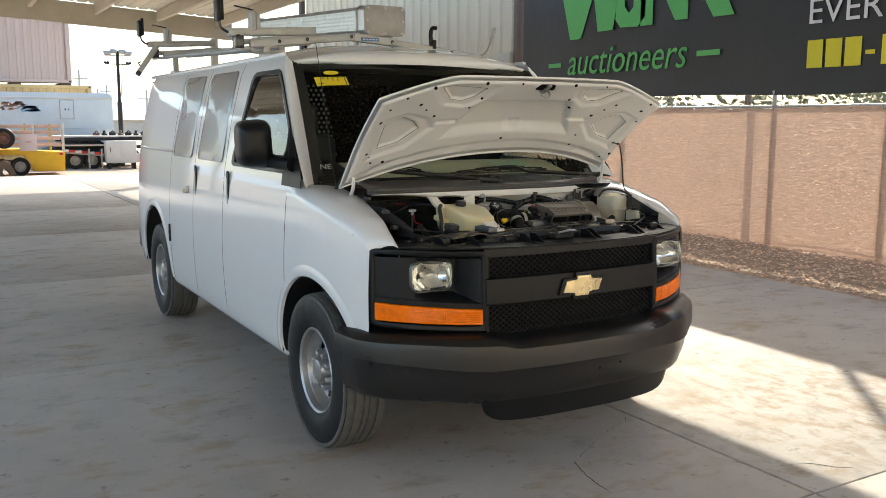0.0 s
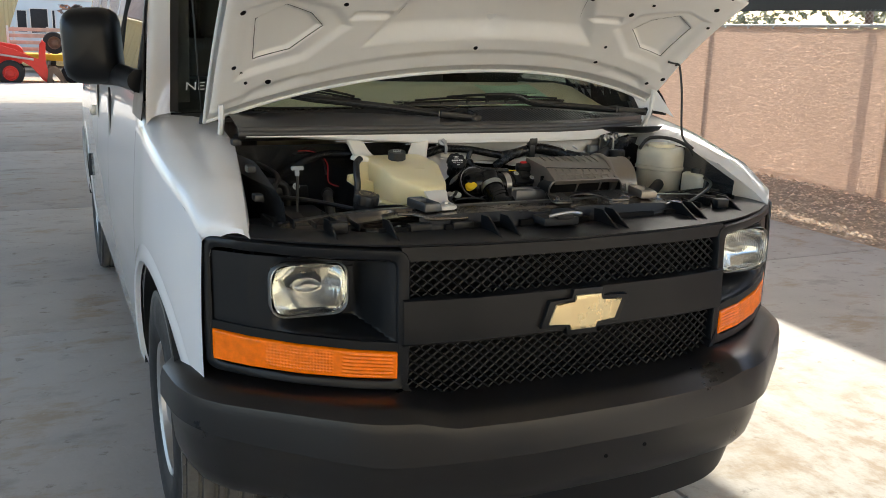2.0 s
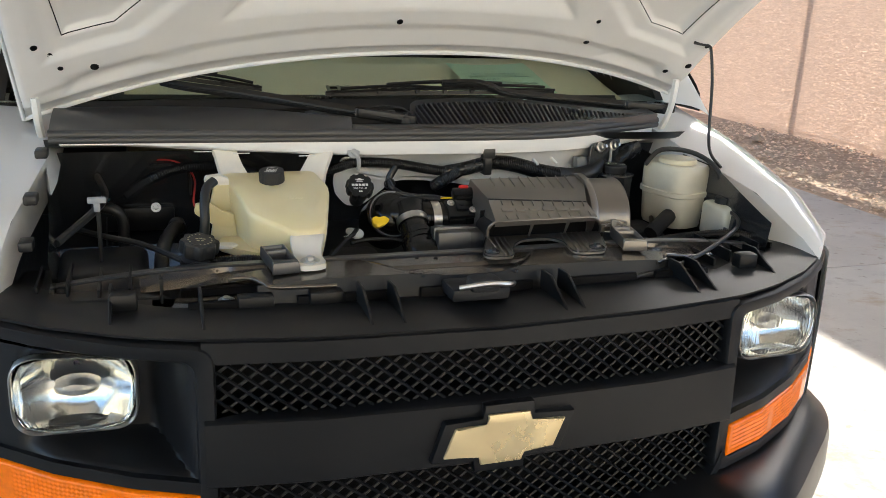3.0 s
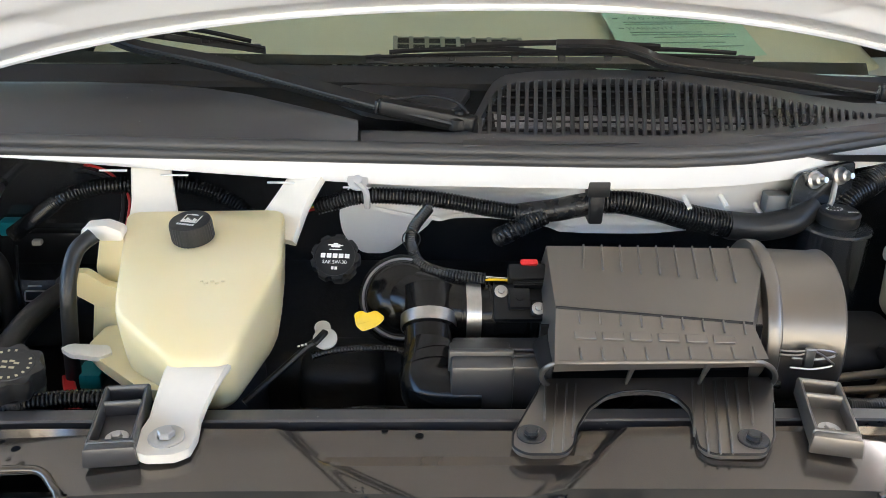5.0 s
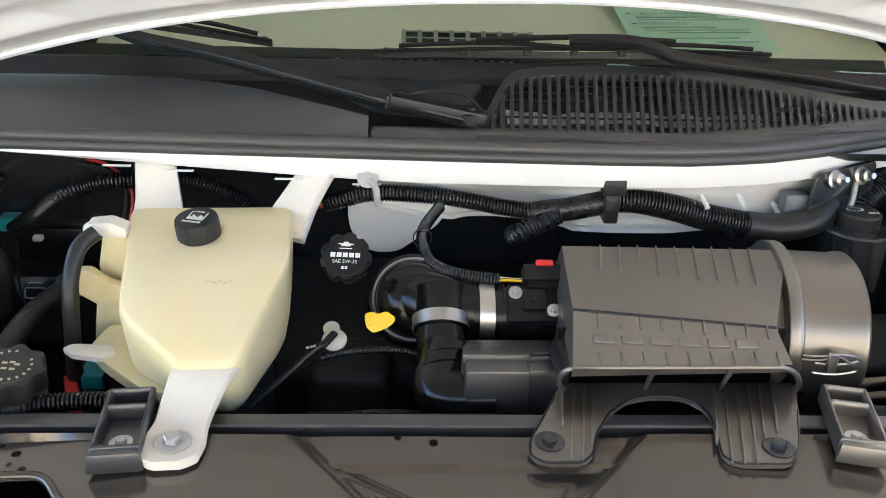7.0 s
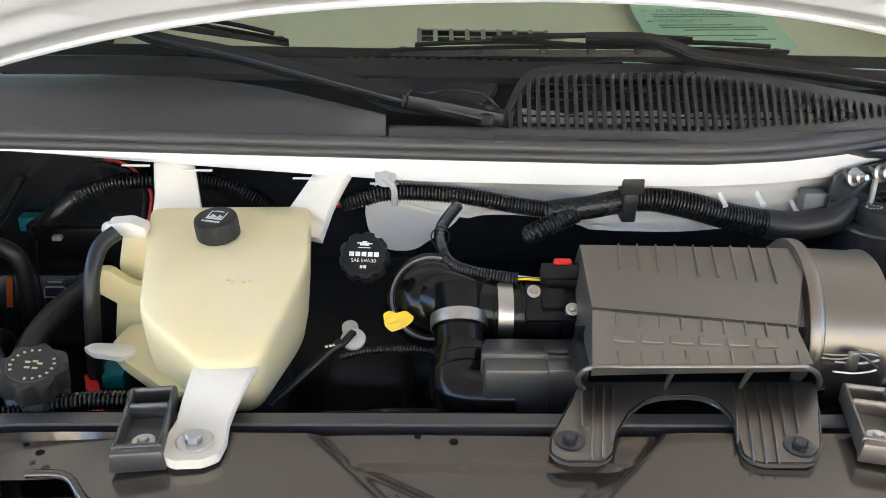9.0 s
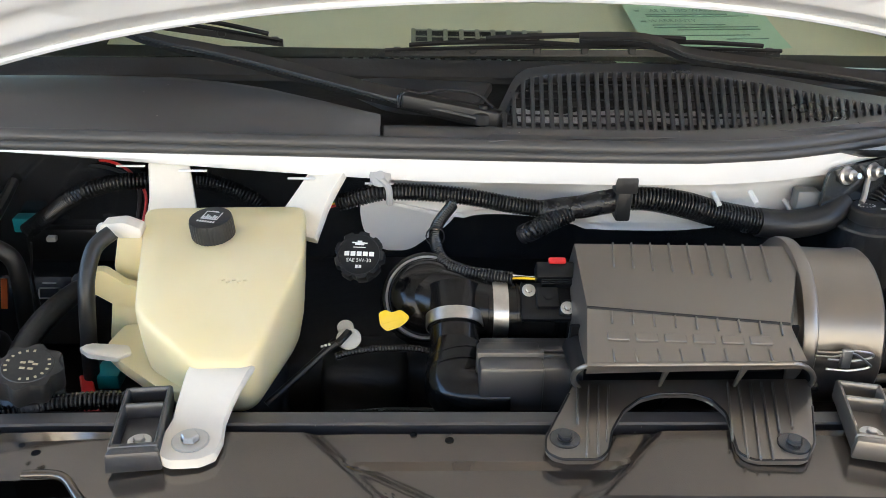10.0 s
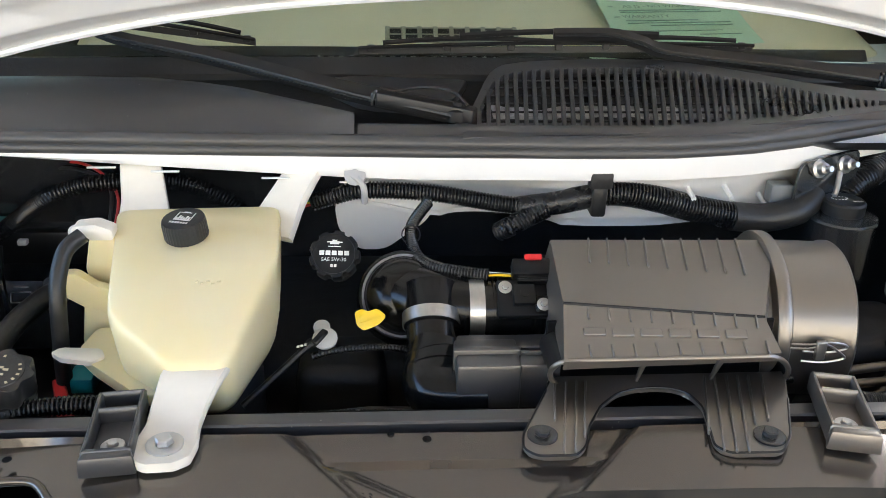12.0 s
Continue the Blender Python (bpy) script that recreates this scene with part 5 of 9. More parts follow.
# ---- mirror ----
for s in (-1, 1):
    mir = vpart("wing_mirror", B(), BLACK, "large black towing-style wing mirror")
    bm = B()
    o = rounded([(-0.094, -0.125), (0.088, -0.118), (0.096, 0.118), (-0.080, 0.128)], 0.060, 6)
    M = Matrix.Translation((s * 1.075, 1.415, 1.475)) @ pose(0, 0, 0, 90, 0, s * 10) @ Matrix.Diagonal((s, 1, 1, 1))
    rings = []
    for k, h in ((0.97, -0.08), (1.0, -0.06), (1.0, 0.0), (0.97, 0.04), (0.90, 0.075), (0.78, 0.098), (0.5, 0.110), (0.05, 0.114)):
        rings.append([bm.verts.new(M @ Vector((x * k, y * k, h))) for x, y in o])
    for p, q in zip(rings, rings[1:]):
        for i in range(len(p)):
            bm.faces.new((p[i], p[(i + 1) % len(p)], q[(i + 1) % len(p)], q[i]))
    bm.faces.new(rings[-1])
    part("shell", bm, BLACK, mir, smooth=80)
    bm = B()
    prism(bm, [(x * 0.95, y * 0.95) for x, y in o], -0.085, -0.079, 0, 1, M)
    part("mirror_glass", bm, CHROME, mir)
    bm = B()
    tube(bm, [(s * 1.10, 1.400, 1.392), (s * 1.02, 1.350, 1.390), (s * 0.985, 1.27, 1.384), (s * 0.962, 1.165, 1.378)], 0.036, 16, 4)
    part("arm", bm, BLACK, mir)

# ---- engine bay ----
TANK = bpy.data.materials.new("translucent_white_plastic")
TANK.use_nodes = True
tn = TANK.node_tree
tb = tn.nodes["Principled BSDF"]
t_tc = tn.nodes.new("ShaderNodeTexCoord")
t_no = tn.nodes.new("ShaderNodeTexNoise")
t_no.inputs["Scale"].default_value = 7
t_no.inputs["Detail"].default_value = 5
tn.links.new(t_tc.outputs["Object"], t_no.inputs["Vector"])
t_mx = tn.nodes.new("ShaderNodeMix")
t_mx.data_type = "RGBA"
t_mx.inputs["A"].default_value = (0.75, 0.615, 0.275, 1)
t_mx.inputs["B"].default_value = (0.79, 0.725, 0.52, 1)
tn.links.new(t_no.outputs["Fac"], t_mx.inputs["Factor"])
tn.links.new(t_mx.outputs["Result"], tb.inputs["Base Color"])
tb.inputs["Roughness"].default_value = 0.34
tb.inputs["Subsurface Weight"].default_value = 0.35
tb.inputs["Subsurface Radius"].default_value = (0.03, 0.026, 0.014)
tb.inputs["Subsurface Scale"].default_value = 0.6
TANK_PALE = mat("pale_plastic", (0.79, 0.745, 0.66), 0.38, var=0.06, scale=12)
RESV = mat("cloudy_white_plastic", (0.58, 0.55, 0.45), 0.4, var=0.08, scale=15, stain=0.3, stain_col=(0.55, 0.45, 0.2))
BOXP = mat("dark_grey_moulded_plastic", (0.062, 0.055, 0.048), 0.33, var=0.08, scale=5, rvar=0.04, spec=1.0, ior=2.0, sheen_tint=(1.0, 0.92, 0.83), bump=0.00003, bscale=600)
PANEL = mat("gloss_brown_black_paint", (0.042, 0.036, 0.030), 0.18, var=0.12, scale=5, rvar=0.04, spec=1.0, ior=1.62, sheen_tint=(1.0, 0.91, 0.82), bump=0.0003, bscale=14)
COWLP = mat("black_cowl_plastic", (0.038, 0.037, 0.038), 0.30, var=0.08, scale=4, rvar=0.04, spec=1.0, ior=1.55, bump=0.00003, bscale=600)
YEL = mat("yellow_plastic", (0.80, 0.55, 0.01), 0.35, var=0.05, scale=30)
GLOSS_RUBBER = mat("gloss_black_rubber", (0.006, 0.006, 0.006), 0.20, var=0.2, scale=20, rvar=0.04, spec=0.36)
WIPER = mat("black_wiper_paint", (0.008, 0.008, 0.008), 0.38, var=0.1, scale=20, spec=0.5)
for dusty, amount in ((COWLP, 0.7), (WIPER, 0.5)):
    add_layer(dusty, (0.62, 0.58, 0.52), 170.0, 0.745, 0.80, amount, detail=2, seed=4.4)
RED = mat("red_plastic", (0.55, 0.02, 0.02), 0.4, var=0.1, scale=30)
TEAL = mat("teal_plastic", (0.02, 0.28, 0.32), 0.4, var=0.1, scale=30)
ORANGE = mat("orange_label", (0.75, 0.16, 0.03), 0.5, var=0.05, scale=30)
INK = mat("white_ink", (0.7, 0.7, 0.68), 0.6, var=0.05, scale=50)
PAPER = mat("pale_green_paper", (0.52, 0.68, 0.50), 0.8, var=0.03, scale=10)
PAPER_INK = mat("grey_green_ink", (0.25, 0.36, 0.27), 0.8, var=0.1, scale=40)


def bolt_on(at, parent, r=0.012, material=None, tilt=None):
    bm = B()
    m = Matrix.Translation(at) @ (tilt or Matrix())
    k = r / 0.014
    lathe(bm, [(r * 1.25, 0), (r * 1.25, 0.0022 * k), (r * 1.18, 0.003 * k), (r * 0.62, 0.003 * k)], n=20, m=m)
    lathe(bm, [(r * 0.62, 0.003 * k), (r * 0.60, 0.0080 * k), (r * 0.5, 0.0092 * k), (0, 0.009 * k)], n=6, m=m)
    return vpart("bolt", bm, material or ALU, "", parent)


# radiator support across the front
def support_z(x, y):
    """Height of the pressed panel: a shallow middle field with slanting ends, and a lower one before it."""
    z = 1.094
    a = min((x + 0.179 - (0.375 - y) * 0.75) / 0.012, (0.172 - (0.378 - y) * 0.80 - x) / 0.012, 1.0)
    z -= 0.0035 * max(0.0, a)
    b = min((0.337 - y) / 0.008, (x + 0.150 - (0.336 - y) * 1.5) / 0.030, (0.140 - (0.336 - y) * 1.0 - x) / 0.030, 1.0)
    b = max(0.0, b)
    z -= 0.005 * b * b * (3 - 2 * b)
    return z + 0.0014 * noise.noise((x * 9, y * 9, 2))


support = vpart("radiator_support", B(), BLACK_GLOSS, "black painted steel radiator support panel")
bm = B()
PROF = [(0.272, 1.010), (0.274, 1.066), (0.278, 1.074)] + [(y, None) for y in span(0.284, 0.378, 25)] + [(0.381, 1.060), (0.396, 1.050), (0.3918, 1.0915), (0.3935, 1.0935), (0.411, 1.0935), (0.413, 1.090), (0.414, 1.03)]
LAST_FLAT = 27


def support_pt(x, k):
    y, z = PROF[k]
    if z is None:
        z = support_z(x, y)
    e = max(0, (abs(x) - 0.40) / 0.3)
    return Vector((x, y + 0.10 * e * e * (k <= LAST_FLAT), z - 0.02 * e * e - 0.16 * max(0.0, abs(x) - 0.2) ** 2 * (k <= LAST_FLAT)))




def panel_kept(u, v):
    """The pressing is open in both of its front corners."""
    y = PROF[int(v)][0]
    return not (y < 0.315 and u < -0.385 + max(0.0, 0.308 - y) * 1.1 or y < 0.322 and u > 0.435 - max(0.0, 0.322 - y) * 0.6)


sheet(bm, lambda u, v: support_pt(u, v), span(-0.72, 0.72, 360), list(range(3, 30)), panel_kept)
part("panel", bm, PANEL, support, smooth=30)
# front of the same pressing, black so that it stays shaded
bm = B()
sheet(bm, lambda u, v: support_pt(u, v), span(-0.385, 0.42, 60), list(range(4)))
part("front_face", bm, BLACK, support, smooth=30)
# ledge of the same steel, in a duller material to hold down its shine
bm = B()
sheet(bm, lambda u, v: support_pt(u, v), span(-0.72, 0.72, 40), list(range(29, len(PROF))))
part("rear_ledge", bm, COWLP, support, smooth=30)
bm = B()
box(bm, -0.56, -0.36, 0.27, 0.325, 1.040, 1.062, 0.004)
part("corner_gusset", bm, BLACK_GLOSS, support)
bolt_on((-0.436, 0.296, 1.062), support, 0.011)
# the slot is a raised dark plate, colour in place of a hole's shade
for x0 in (-0.015,):
    bm = B()
    prism(bm, rounded([(x0, 0.286), (x0 + 0.056, 0.286), (x0 + 0.052, 0.314), (x0 + 0.004, 0.314)], 0.008, 3), 1.070, 1.0790, 0.0006, 1)
    part("slot", bm, DARK, support)
# holes laid on as thin discs, coloured like the shade in them
for x, y, r in ((-0.040, 0.368, 0.0045), (-0.075, 0.376, 0.0035), (-0.428, 0.346, 0.0045), (-0.445, 0.357, 0.003), (0.46, 0.36, 0.004), (0.462, 0.374, 0.004)):
    bm = B()
    lathe(bm, [(r, support_z(x, y) + 0.0006), (r * 0.9, support_z(x, y) + 0.0012), (0, support_z(x, y) + 0.0008)], (x, y, 0), n=14)
    part("panel_hole", bm, VOID, support)
# rounded edge bead where the panel turns down at the sides
for pts in ([(-0.43, 0.318, 1.096), (-0.395, 0.316, 1.096), (-0.372, 0.292, 1.093), (-0.355, 0.282, 1.088), (-0.25, 0.278, 1.086)], [(0.56, 0.345, 1.075), (0.50, 0.330, 1.0795), (0.445, 0.324, 1.0870), (0.428, 0.312, 1.0885), (0.416, 0.292, 1.0890), (0.39, 0.281, 1.0880)]):
    bm = B()
    tube(bm, [(x, y, z - 0.0036) for x, y, z in pts], 0.0042, 10, 6)
    part("pressed_bead", bm, PANEL, support)
# wrinkled seam sealer along the pressing
for x, y, a in ((-0.112, 0.299, 40), (0.102, 0.298, -40)):
    bm = B()
    t = bmesh.new()
    sheet(t, lambda u, v: Vector((u * 0.030, v * 0.007 * (1 - 0.6 * u * u) + 0.004 * math.sin(u * 3), 0.003 * (1 - v * v) + 0.005 * noise.noise((u * 4, v * 3, 5)))), span(-1, 1, 24), span(-1, 1, 8))
    join(bm, t, Matrix.Translation((x, y, 1.0855)) @ pose(0, 0, 0, 12, 0, -a))
    part("seam_sealer", bm, CONDUIT, support, "shiny wrinkled seam sealer", smooth=80)


def stop_bracket(x, y, turn, material):
    m = Matrix.Translation((x, y, 1.094)) @ pose(0, 0, 0, 0, 0, turn) @ Matrix.Diagonal((0.88, 0.86, 1.15, 1))
    b = vpart("hood_bump_bracket", B(), BLACK, "small black plastic bracket with two pockets")
    bm = B()
    for x0, x1, y0, y1 in ((-0.026, -0.020, -0.056, 0.056), (0.020, 0.026, -0.056, 0.056), (-0.026, 0.026, -0.058, -0.050), (-0.026, 0.026, 0.050, 0.056), (-0.022, 0.022, 0.018, 0.024)):
        box(bm, x0, x1, y0, y1, 0, 0.020, 0.002, 1, m)
    part("rim", bm, material, b)
    bm = B()
    box(bm, -0.022, 0.022, -0.052, 0.052, 0, 0.006, 0.001, 1, m)
    prism(bm, [(-0.030, -0.068), (0.030, -0.068), (0.026, -0.050), (-0.026, -0.050)], 0.0, 0.019, 0.003, 2, m, top=0.9)
    part("floor", bm, material, b)
    bolt_on(m @ Vector((0.0, -0.026, 0.006)), b, 0.009)


# one bracket twice: darker plastic left, paler right, after the light from the right
stop_bracket(-0.336, 0.376, 6, COWLP)
stop_bracket(0.381, 0.385, -13, BOXP)

# coolant tank
tank = vpart("coolant_tank", B(), TANK, "translucent yellowed plastic coolant tank")
tz = lambda y: lerp_table(y, [(0.40, 1.118), (0.46, 1.148), (0.56, 1.178), (0.64, 1.190), (0.75, 1.193)])
bm = B()
O = rounded([(-0.414, 0.712), (-0.212, 0.722), (-0.201, 0.590), (-0.233, 0.452), (-0.246, 0.436), (-0.298, 0.436), (-0.312, 0.446), (-0.374, 0.500), (-0.386, 0.575)], 0.022, 4)
cx, cy = -0.30, 0.58
layers = [(0.78, 1.058, 0.0), (0.85, 1.061, 0.0), (0.90, 1.072, 0.0), (0.955, 1.100, 0.0)]
rings = []
for k, z, _ in layers:
    rings.append([bm.verts.new((cx + (x - cx) * k, cy + (y - cy) * k, z)) for x, y in O])
for k, dz in ((0.998, -0.022), (1.0, -0.010), (0.985, -0.002), (0.95, 0.0), (0.7, 0.001), (0.4, 0.001), (0.05, 0.001)):
    rings.append([bm.verts.new((cx + (x - cx) * k, cy + (y - cy) * k, tz(cy + (y - cy) * k) + dz)) for x, y in O])
for p, q in zip(rings, rings[1:]):
    for i in range(len(p)):
        bm.faces.new((p[i], p[(i + 1) % len(p)], q[(i + 1) % len(p)], q[i]))
bm.faces.new(rings[-1])
bm.faces.new(rings[0][::-1])
vpart("tank_body", bm, TANK, "", tank, smooth=70)
# lower side bulge
bm = B()
prism(bm, rounded([(-0.232, 0.65), (-0.224, 0.60), (-0.246, 0.492), (-0.268, 0.480), (-0.29, 0.65)], 0.02, 4), 1.054, 1.100, 0.012, 3)
vpart("lower_chamber", bm, TANK, "", tank, smooth=60)
bm = B()
prism(bm, rounded([(-0.428, 0.548), (-0.402, 0.517), (-0.345, 0.464), (-0.318, 0.456), (-0.300, 0.47), (-0.30, 0.60), (-0.42, 0.60)], 0.010, 3), 1.072, 1.086, 0.005, 2)
vpart("side_wing", bm, TANK, "", tank)
bm = B()
prism(bm, rounded([(-0.455, 0.540), (-0.440, 0.527), (-0.404, 0.519), (-0.392, 0.530), (-0.40, 0.546), (-0.446, 0.550)], 0.004, 3), 1.0835, 1.0895, 0.002, 2)
vpart("hose_rest", bm, TANK_PALE, "", tank)


def upright(name, pts, y, depth, material, bev=0.005):
    """An upright moulded web across the bay: outline in x and z, from y towards the front by depth."""
    bm = B()
    prism(bm, rounded(pts, 0.0035, 3), 0.0, depth, bev * 0.6, 2, Matrix(((1, 0, 0, 0), (0, 0, -1, y), (0, 1, 0, 0), (0, 0, 0, 1))))
    return vpart(name, bm, material, "", tank, smooth=60)


upright("hose_nozzle", [(-0.447, 1.190), (-0.443, 1.201), (-0.417, 1.204), (-0.398, 1.196), (-0.398, 1.184), (-0.424, 1.184), (-0.428, 1.188)], 0.655, 0.022, TANK_PALE, 0.004)
upright("upper_lug", [(-0.426, 1.186), (-0.398, 1.186), (-0.390, 1.120), (-0.433, 1.128), (-0.435, 1.147)], 0.653, 0.018, TANK, 0.003)
upright("lower_lug", [(-0.469, 1.134), (-0.466, 1.153), (-0.438, 1.154), (-0.417, 1.137), (-0.392, 1.130), (-0.392, 1.100), (-0.432, 1.109), (-0.444, 1.117)], 0.620, 0.014, TANK, 0.003)
upright("side_web", [(-0.434, 1.112), (-0.392, 1.125), (-0.380, 1.060), (-0.443, 1.060)], 0.616, 0.008, TANK, 0.002)


def strap(pts, widths, thick, name, material):
    """A flat band along points, with its width at each."""
    path = smooth_path(pts, 5)
    n = len(path)
    bm = B()
    lo, hi = [], []
    for i, p in enumerate(path):
        k = i / (n - 1) * (len(widths) - 1)
        a = min(int(k), len(widths) - 2)
        w = widths[a] + (widths[a + 1] - widths[a]) * (k - a)
        d = (path[min(i + 1, n - 1)] - path[max(i - 1, 0)]).normalized()
        s = d.cross(Vector((0, 0, 1))).normalized()
        u = s.cross(d)
        ring = [p + s * w / 2 * a2 + u * thick / 2 * b2 for a2, b2 in ((-1, -0.4), (-0.96, -1), (0.96, -1), (1, -0.4), (1, 0.4), (0.94, 1), (-0.94, 1), (-1, 0.4))]
        lo.append([bm.verts.new(q) for q in ring])
    for p, q in zip(lo, lo[1:]):
        for i in range(8):
            bm.faces.new((p[i], p[(i + 1) % 8], q[(i + 1) % 8], q[i]))
    bm.faces.new(lo[0])
    bm.faces.new(lo[-1][::-1])
    return vpart(name, bm, material, "", tank, smooth=50)


strap([(-0.395, 0.775, 1.226), (-0.393, 0.765, 1.222), (-0.385, 0.735, 1.195), (-0.378, 0.70, 1.180)], [0.052, 0.052, 0.056, 0.064], 0.012, "mounting_leg", TANK_PALE)
strap([(-0.186, 0.762, 1.226), (-0.188, 0.752, 1.220), (-0.210, 0.722, 1.188), (-0.226, 0.69, 1.162)], [0.048, 0.051, 0.058, 0.068], 0.012, "mounting_leg", TANK_PALE)
strap([(-0.267, 0.474, 1.118), (-0.270, 0.452, 1.124), (-0.275, 0.430, 1.123), (-0.281, 0.402, 1.111), (-0.283, 0.378, 1.104), (-0.2845, 0.352, 1.102), (-0.2845, 0.330, 1.102), (-0.284, 0.320, 1.102)], [0.058, 0.064, 0.064, 0.056, 0.052, 0.060, 0.054, 0.024], 0.010, "front_mounting_arm", TANK_PALE)
bolt_on((-0.284, 0.347, 1.1065), tank, 0.014)
capm = Matrix.Translation((-0.312, 0.632, 1.190)) @ pose(0, 0, 0, 8, -4, 0)
bm = B()
prof = [(0.0, 0.0), (0.0250, 0.0), (0.0250, 0.019), (0.0240, 0.0235), (0.0, 0.024)]
rings = []
for r, h in prof[1:]:
    if r < 0.001:
        continue
    rings.append([bm.verts.new(capm @ Vector(((r + 0.0007 * (k % 2)) * math.cos(math.pi * k / 40), (r + 0.0007 * (k % 2)) * math.sin(math.pi * k / 40), h))) for k in range(80)])
for p, q in zip(rings, rings[1:]):
    for k in range(80):
        bm.faces.new((p[k], p[(k + 1) % 80], q[(k + 1) % 80], q[k]))
bm.faces.new(rings[-1])
bm.faces.new(rings[0])
cap = vpart("tank_cap", bm, BLACK_MATT, "ribbed black tank cap with white symbol", tank)
bm = B()
mk = capm @ Matrix.Translation((0, 0, 0.0242)) @ pose(0, 0, 0, 0, 0, -18)
for x0, x1, y0, y1 in ((-0.010, -0.0088, -0.004, 0.012), (0.010, 0.0112, -0.004, 0.012), (-0.010, 0.0112, -0.005, -0.0036), (-0.010, 0.006, 0.0112, 0.0122), (-0.004, 0.004, 0.0125, 0.0135)):
    box(bm, x0, x1, y0, y1, 0, 0.0004, m=mk)
for k in range(6):
    box(bm, -0.0085 + 0.003 * k, -0.0062 + 0.003 * k, -0.0036, 0.001 + 0.0018 * ((k * 5) % 3), 0, 0.0004, m=mk)
for k in range(7):
    box(bm, -0.012 + 0.0034 * k, -0.0096 + 0.0034 * k, -0.0115, -0.0085, 0, 0.0004, m=mk)
vpart("cap_print", bm, INK, "", tank)
bm = B()
for k in range(5):
    lathe(bm, [(0.0022, 0), (0.002, 0.0012), (0, 0.0016)], (-0.262 - 0.006 * k, 0.545 - 0.004 * (k % 2), tz(0.545) + 0.0005), n=8)
vpart("embossed_dots", bm, TANK, "", tank)
for name, pts, r, mm, lab in (
    ("overflow_hose", [(-0.428, 0.622, 1.196), (-0.444, 0.606, 1.184), (-0.450, 0.586, 1.158), (-0.451, 0.575, 1.130), (-0.454, 0.572, 1.090), (-0.457, 0.571, 1.050), (-0.460, 0.57, 0.98)], 0.0095, BLACK_MATT, "black rubber overflow hose"),
    ("radiator_hose", [(-0.500, 0.695, 1.085), (-0.512, 0.66, 1.085), (-0.525, 0.61, 1.08), (-0.535, 0.56, 1.06), (-0.54, 0.52, 1.0)], 0.014, BLACK_MATT, "black rubber hose"),
    ("heater_hose", [(-0.665, 0.76, 1.118), (-0.626, 0.75, 1.112), (-0.609, 0.75, 1.092), (-0.607, 0.75, 1.046), (-0.609, 0.75, 1.0), (-0.61, 0.75, 0.9)], 0.012, BLACK_MATT, "black rubber hose"),
):
    bm = B()
    tube(bm, pts, r, 12, 8)
    vpart(name, bm, mm, lab)
bm = B()
lathe(bm, [(0.017, -0.010), (0.017, 0.010), (0.014, 0.012), (0.0, 0.012)], n=14, m=Matrix.Translation((-0.500, 0.697, 1.085)) @ pose(0, 0, 0, -70, 0, 12))
vpart("hose_end", bm, BLACK_MATT)
# power steering reservoir
ps = vpart("steering_fluid_reservoir", B(), BLACK, "black steering fluid reservoir with knobbed cap")
M = Matrix.Translation((-0.474, 0.455, 1.072)) @ pose(0, 0, 0, 10, 6, 0) @ Matrix.Diagonal((0.88, 0.88, 0.95, 1))
bm = B()
lathe(bm, [(0.030, -0.10), (0.036, -0.02), (0.036, 0.020), (0.030, 0.026), (0.030, 0.034), (0.024, 0.036)], n=28, m=M)
part("body", bm, BLACK, ps)
bm = B()
rings = []
for h, k in ((0.032, 1.0), (0.036, 1.04), (0.054, 1.04), (0.058, 1.0), (0.059, 0.80), (0.060, 0.78), (0.060, 0.02)):
    rings.append([bm.verts.new(M @ Vector(((0.036 + (0.0032 * math.cos(8 * a) if k > 0.9 else 0)) * k * math.cos(a), (0.036 + (0.0032 * math.cos(8 * a) if k > 0.9 else 0)) * k * math.sin(a), h))) for a in (2 * math.pi * i / 64 for i in range(64))])
for p, q in zip(rings, rings[1:]):
    for i in range(64):
        bm.faces.new((p[i], p[(i + 1) % 64], q[(i + 1) % 64], q[i]))
part("cap", bm, BLACK_MATT, ps)
bm = B()
for k in range(18):
    if k % 9 < 7:
        box(bm, -0.0014, 0.0014, 0.022, 0.0255, 0.0603, 0.0607, m=M @ pose(0, 0, 0, 0, 0, 20 * k))
for x, y in ((-0.006, 0.003), (0.002, 0.005), (0.008, 0.002), (-0.004, -0.006), (0.005, -0.006)):
    box(bm, x - 0.003, x + 0.003, y - 0.0016, y + 0.0016, 0.0603, 0.0607, m=M)
part("cap_print", bm, mat("pale_gold_ink", (0.5, 0.45, 0.3), 0.6), ps)
bm = B()
prism(bm, [(-0.475, 0.575), (-0.462, 0.58), (-0.425, 0.50), (-0.44, 0.49)], 1.02, 1.03, 0.002, 1)
vpart("red_strap", bm, RED, "red plastic strap")
bm = B()
box(bm, -0.455, -0.425, 0.565, 0.60, 1.015, 1.035, 0.003)
vpart("wire_connector", bm, TEAL, "teal wire connector")
bm = B()
tube(bm, [(-0.56, 0.40, 1.075), (-0.50, 0.42, 1.080), (-0.44, 0.44, 1.084), (-0.375, 0.448, 1.082), (-0.33, 0.45, 1.07)], 0.0105, 10, 8, rib=0.0022, pitch=0.0046)
vpart("wire_conduit", bm, CONDUIT, "black corrugated wire conduit")
bm = B()
tube(bm, [(-0.27, 0.455, 1.055), (-0.18, 0.435, 1.070), (-0.12, 0.432, 1.074), (-0.05, 0.436, 1.068), (0.02, 0.44, 1.05)], 0.007, 10, 8, rib=0.0016, pitch=0.0038)
vpart("wire_conduit", bm, CONDUIT, "black corrugated wire conduit")

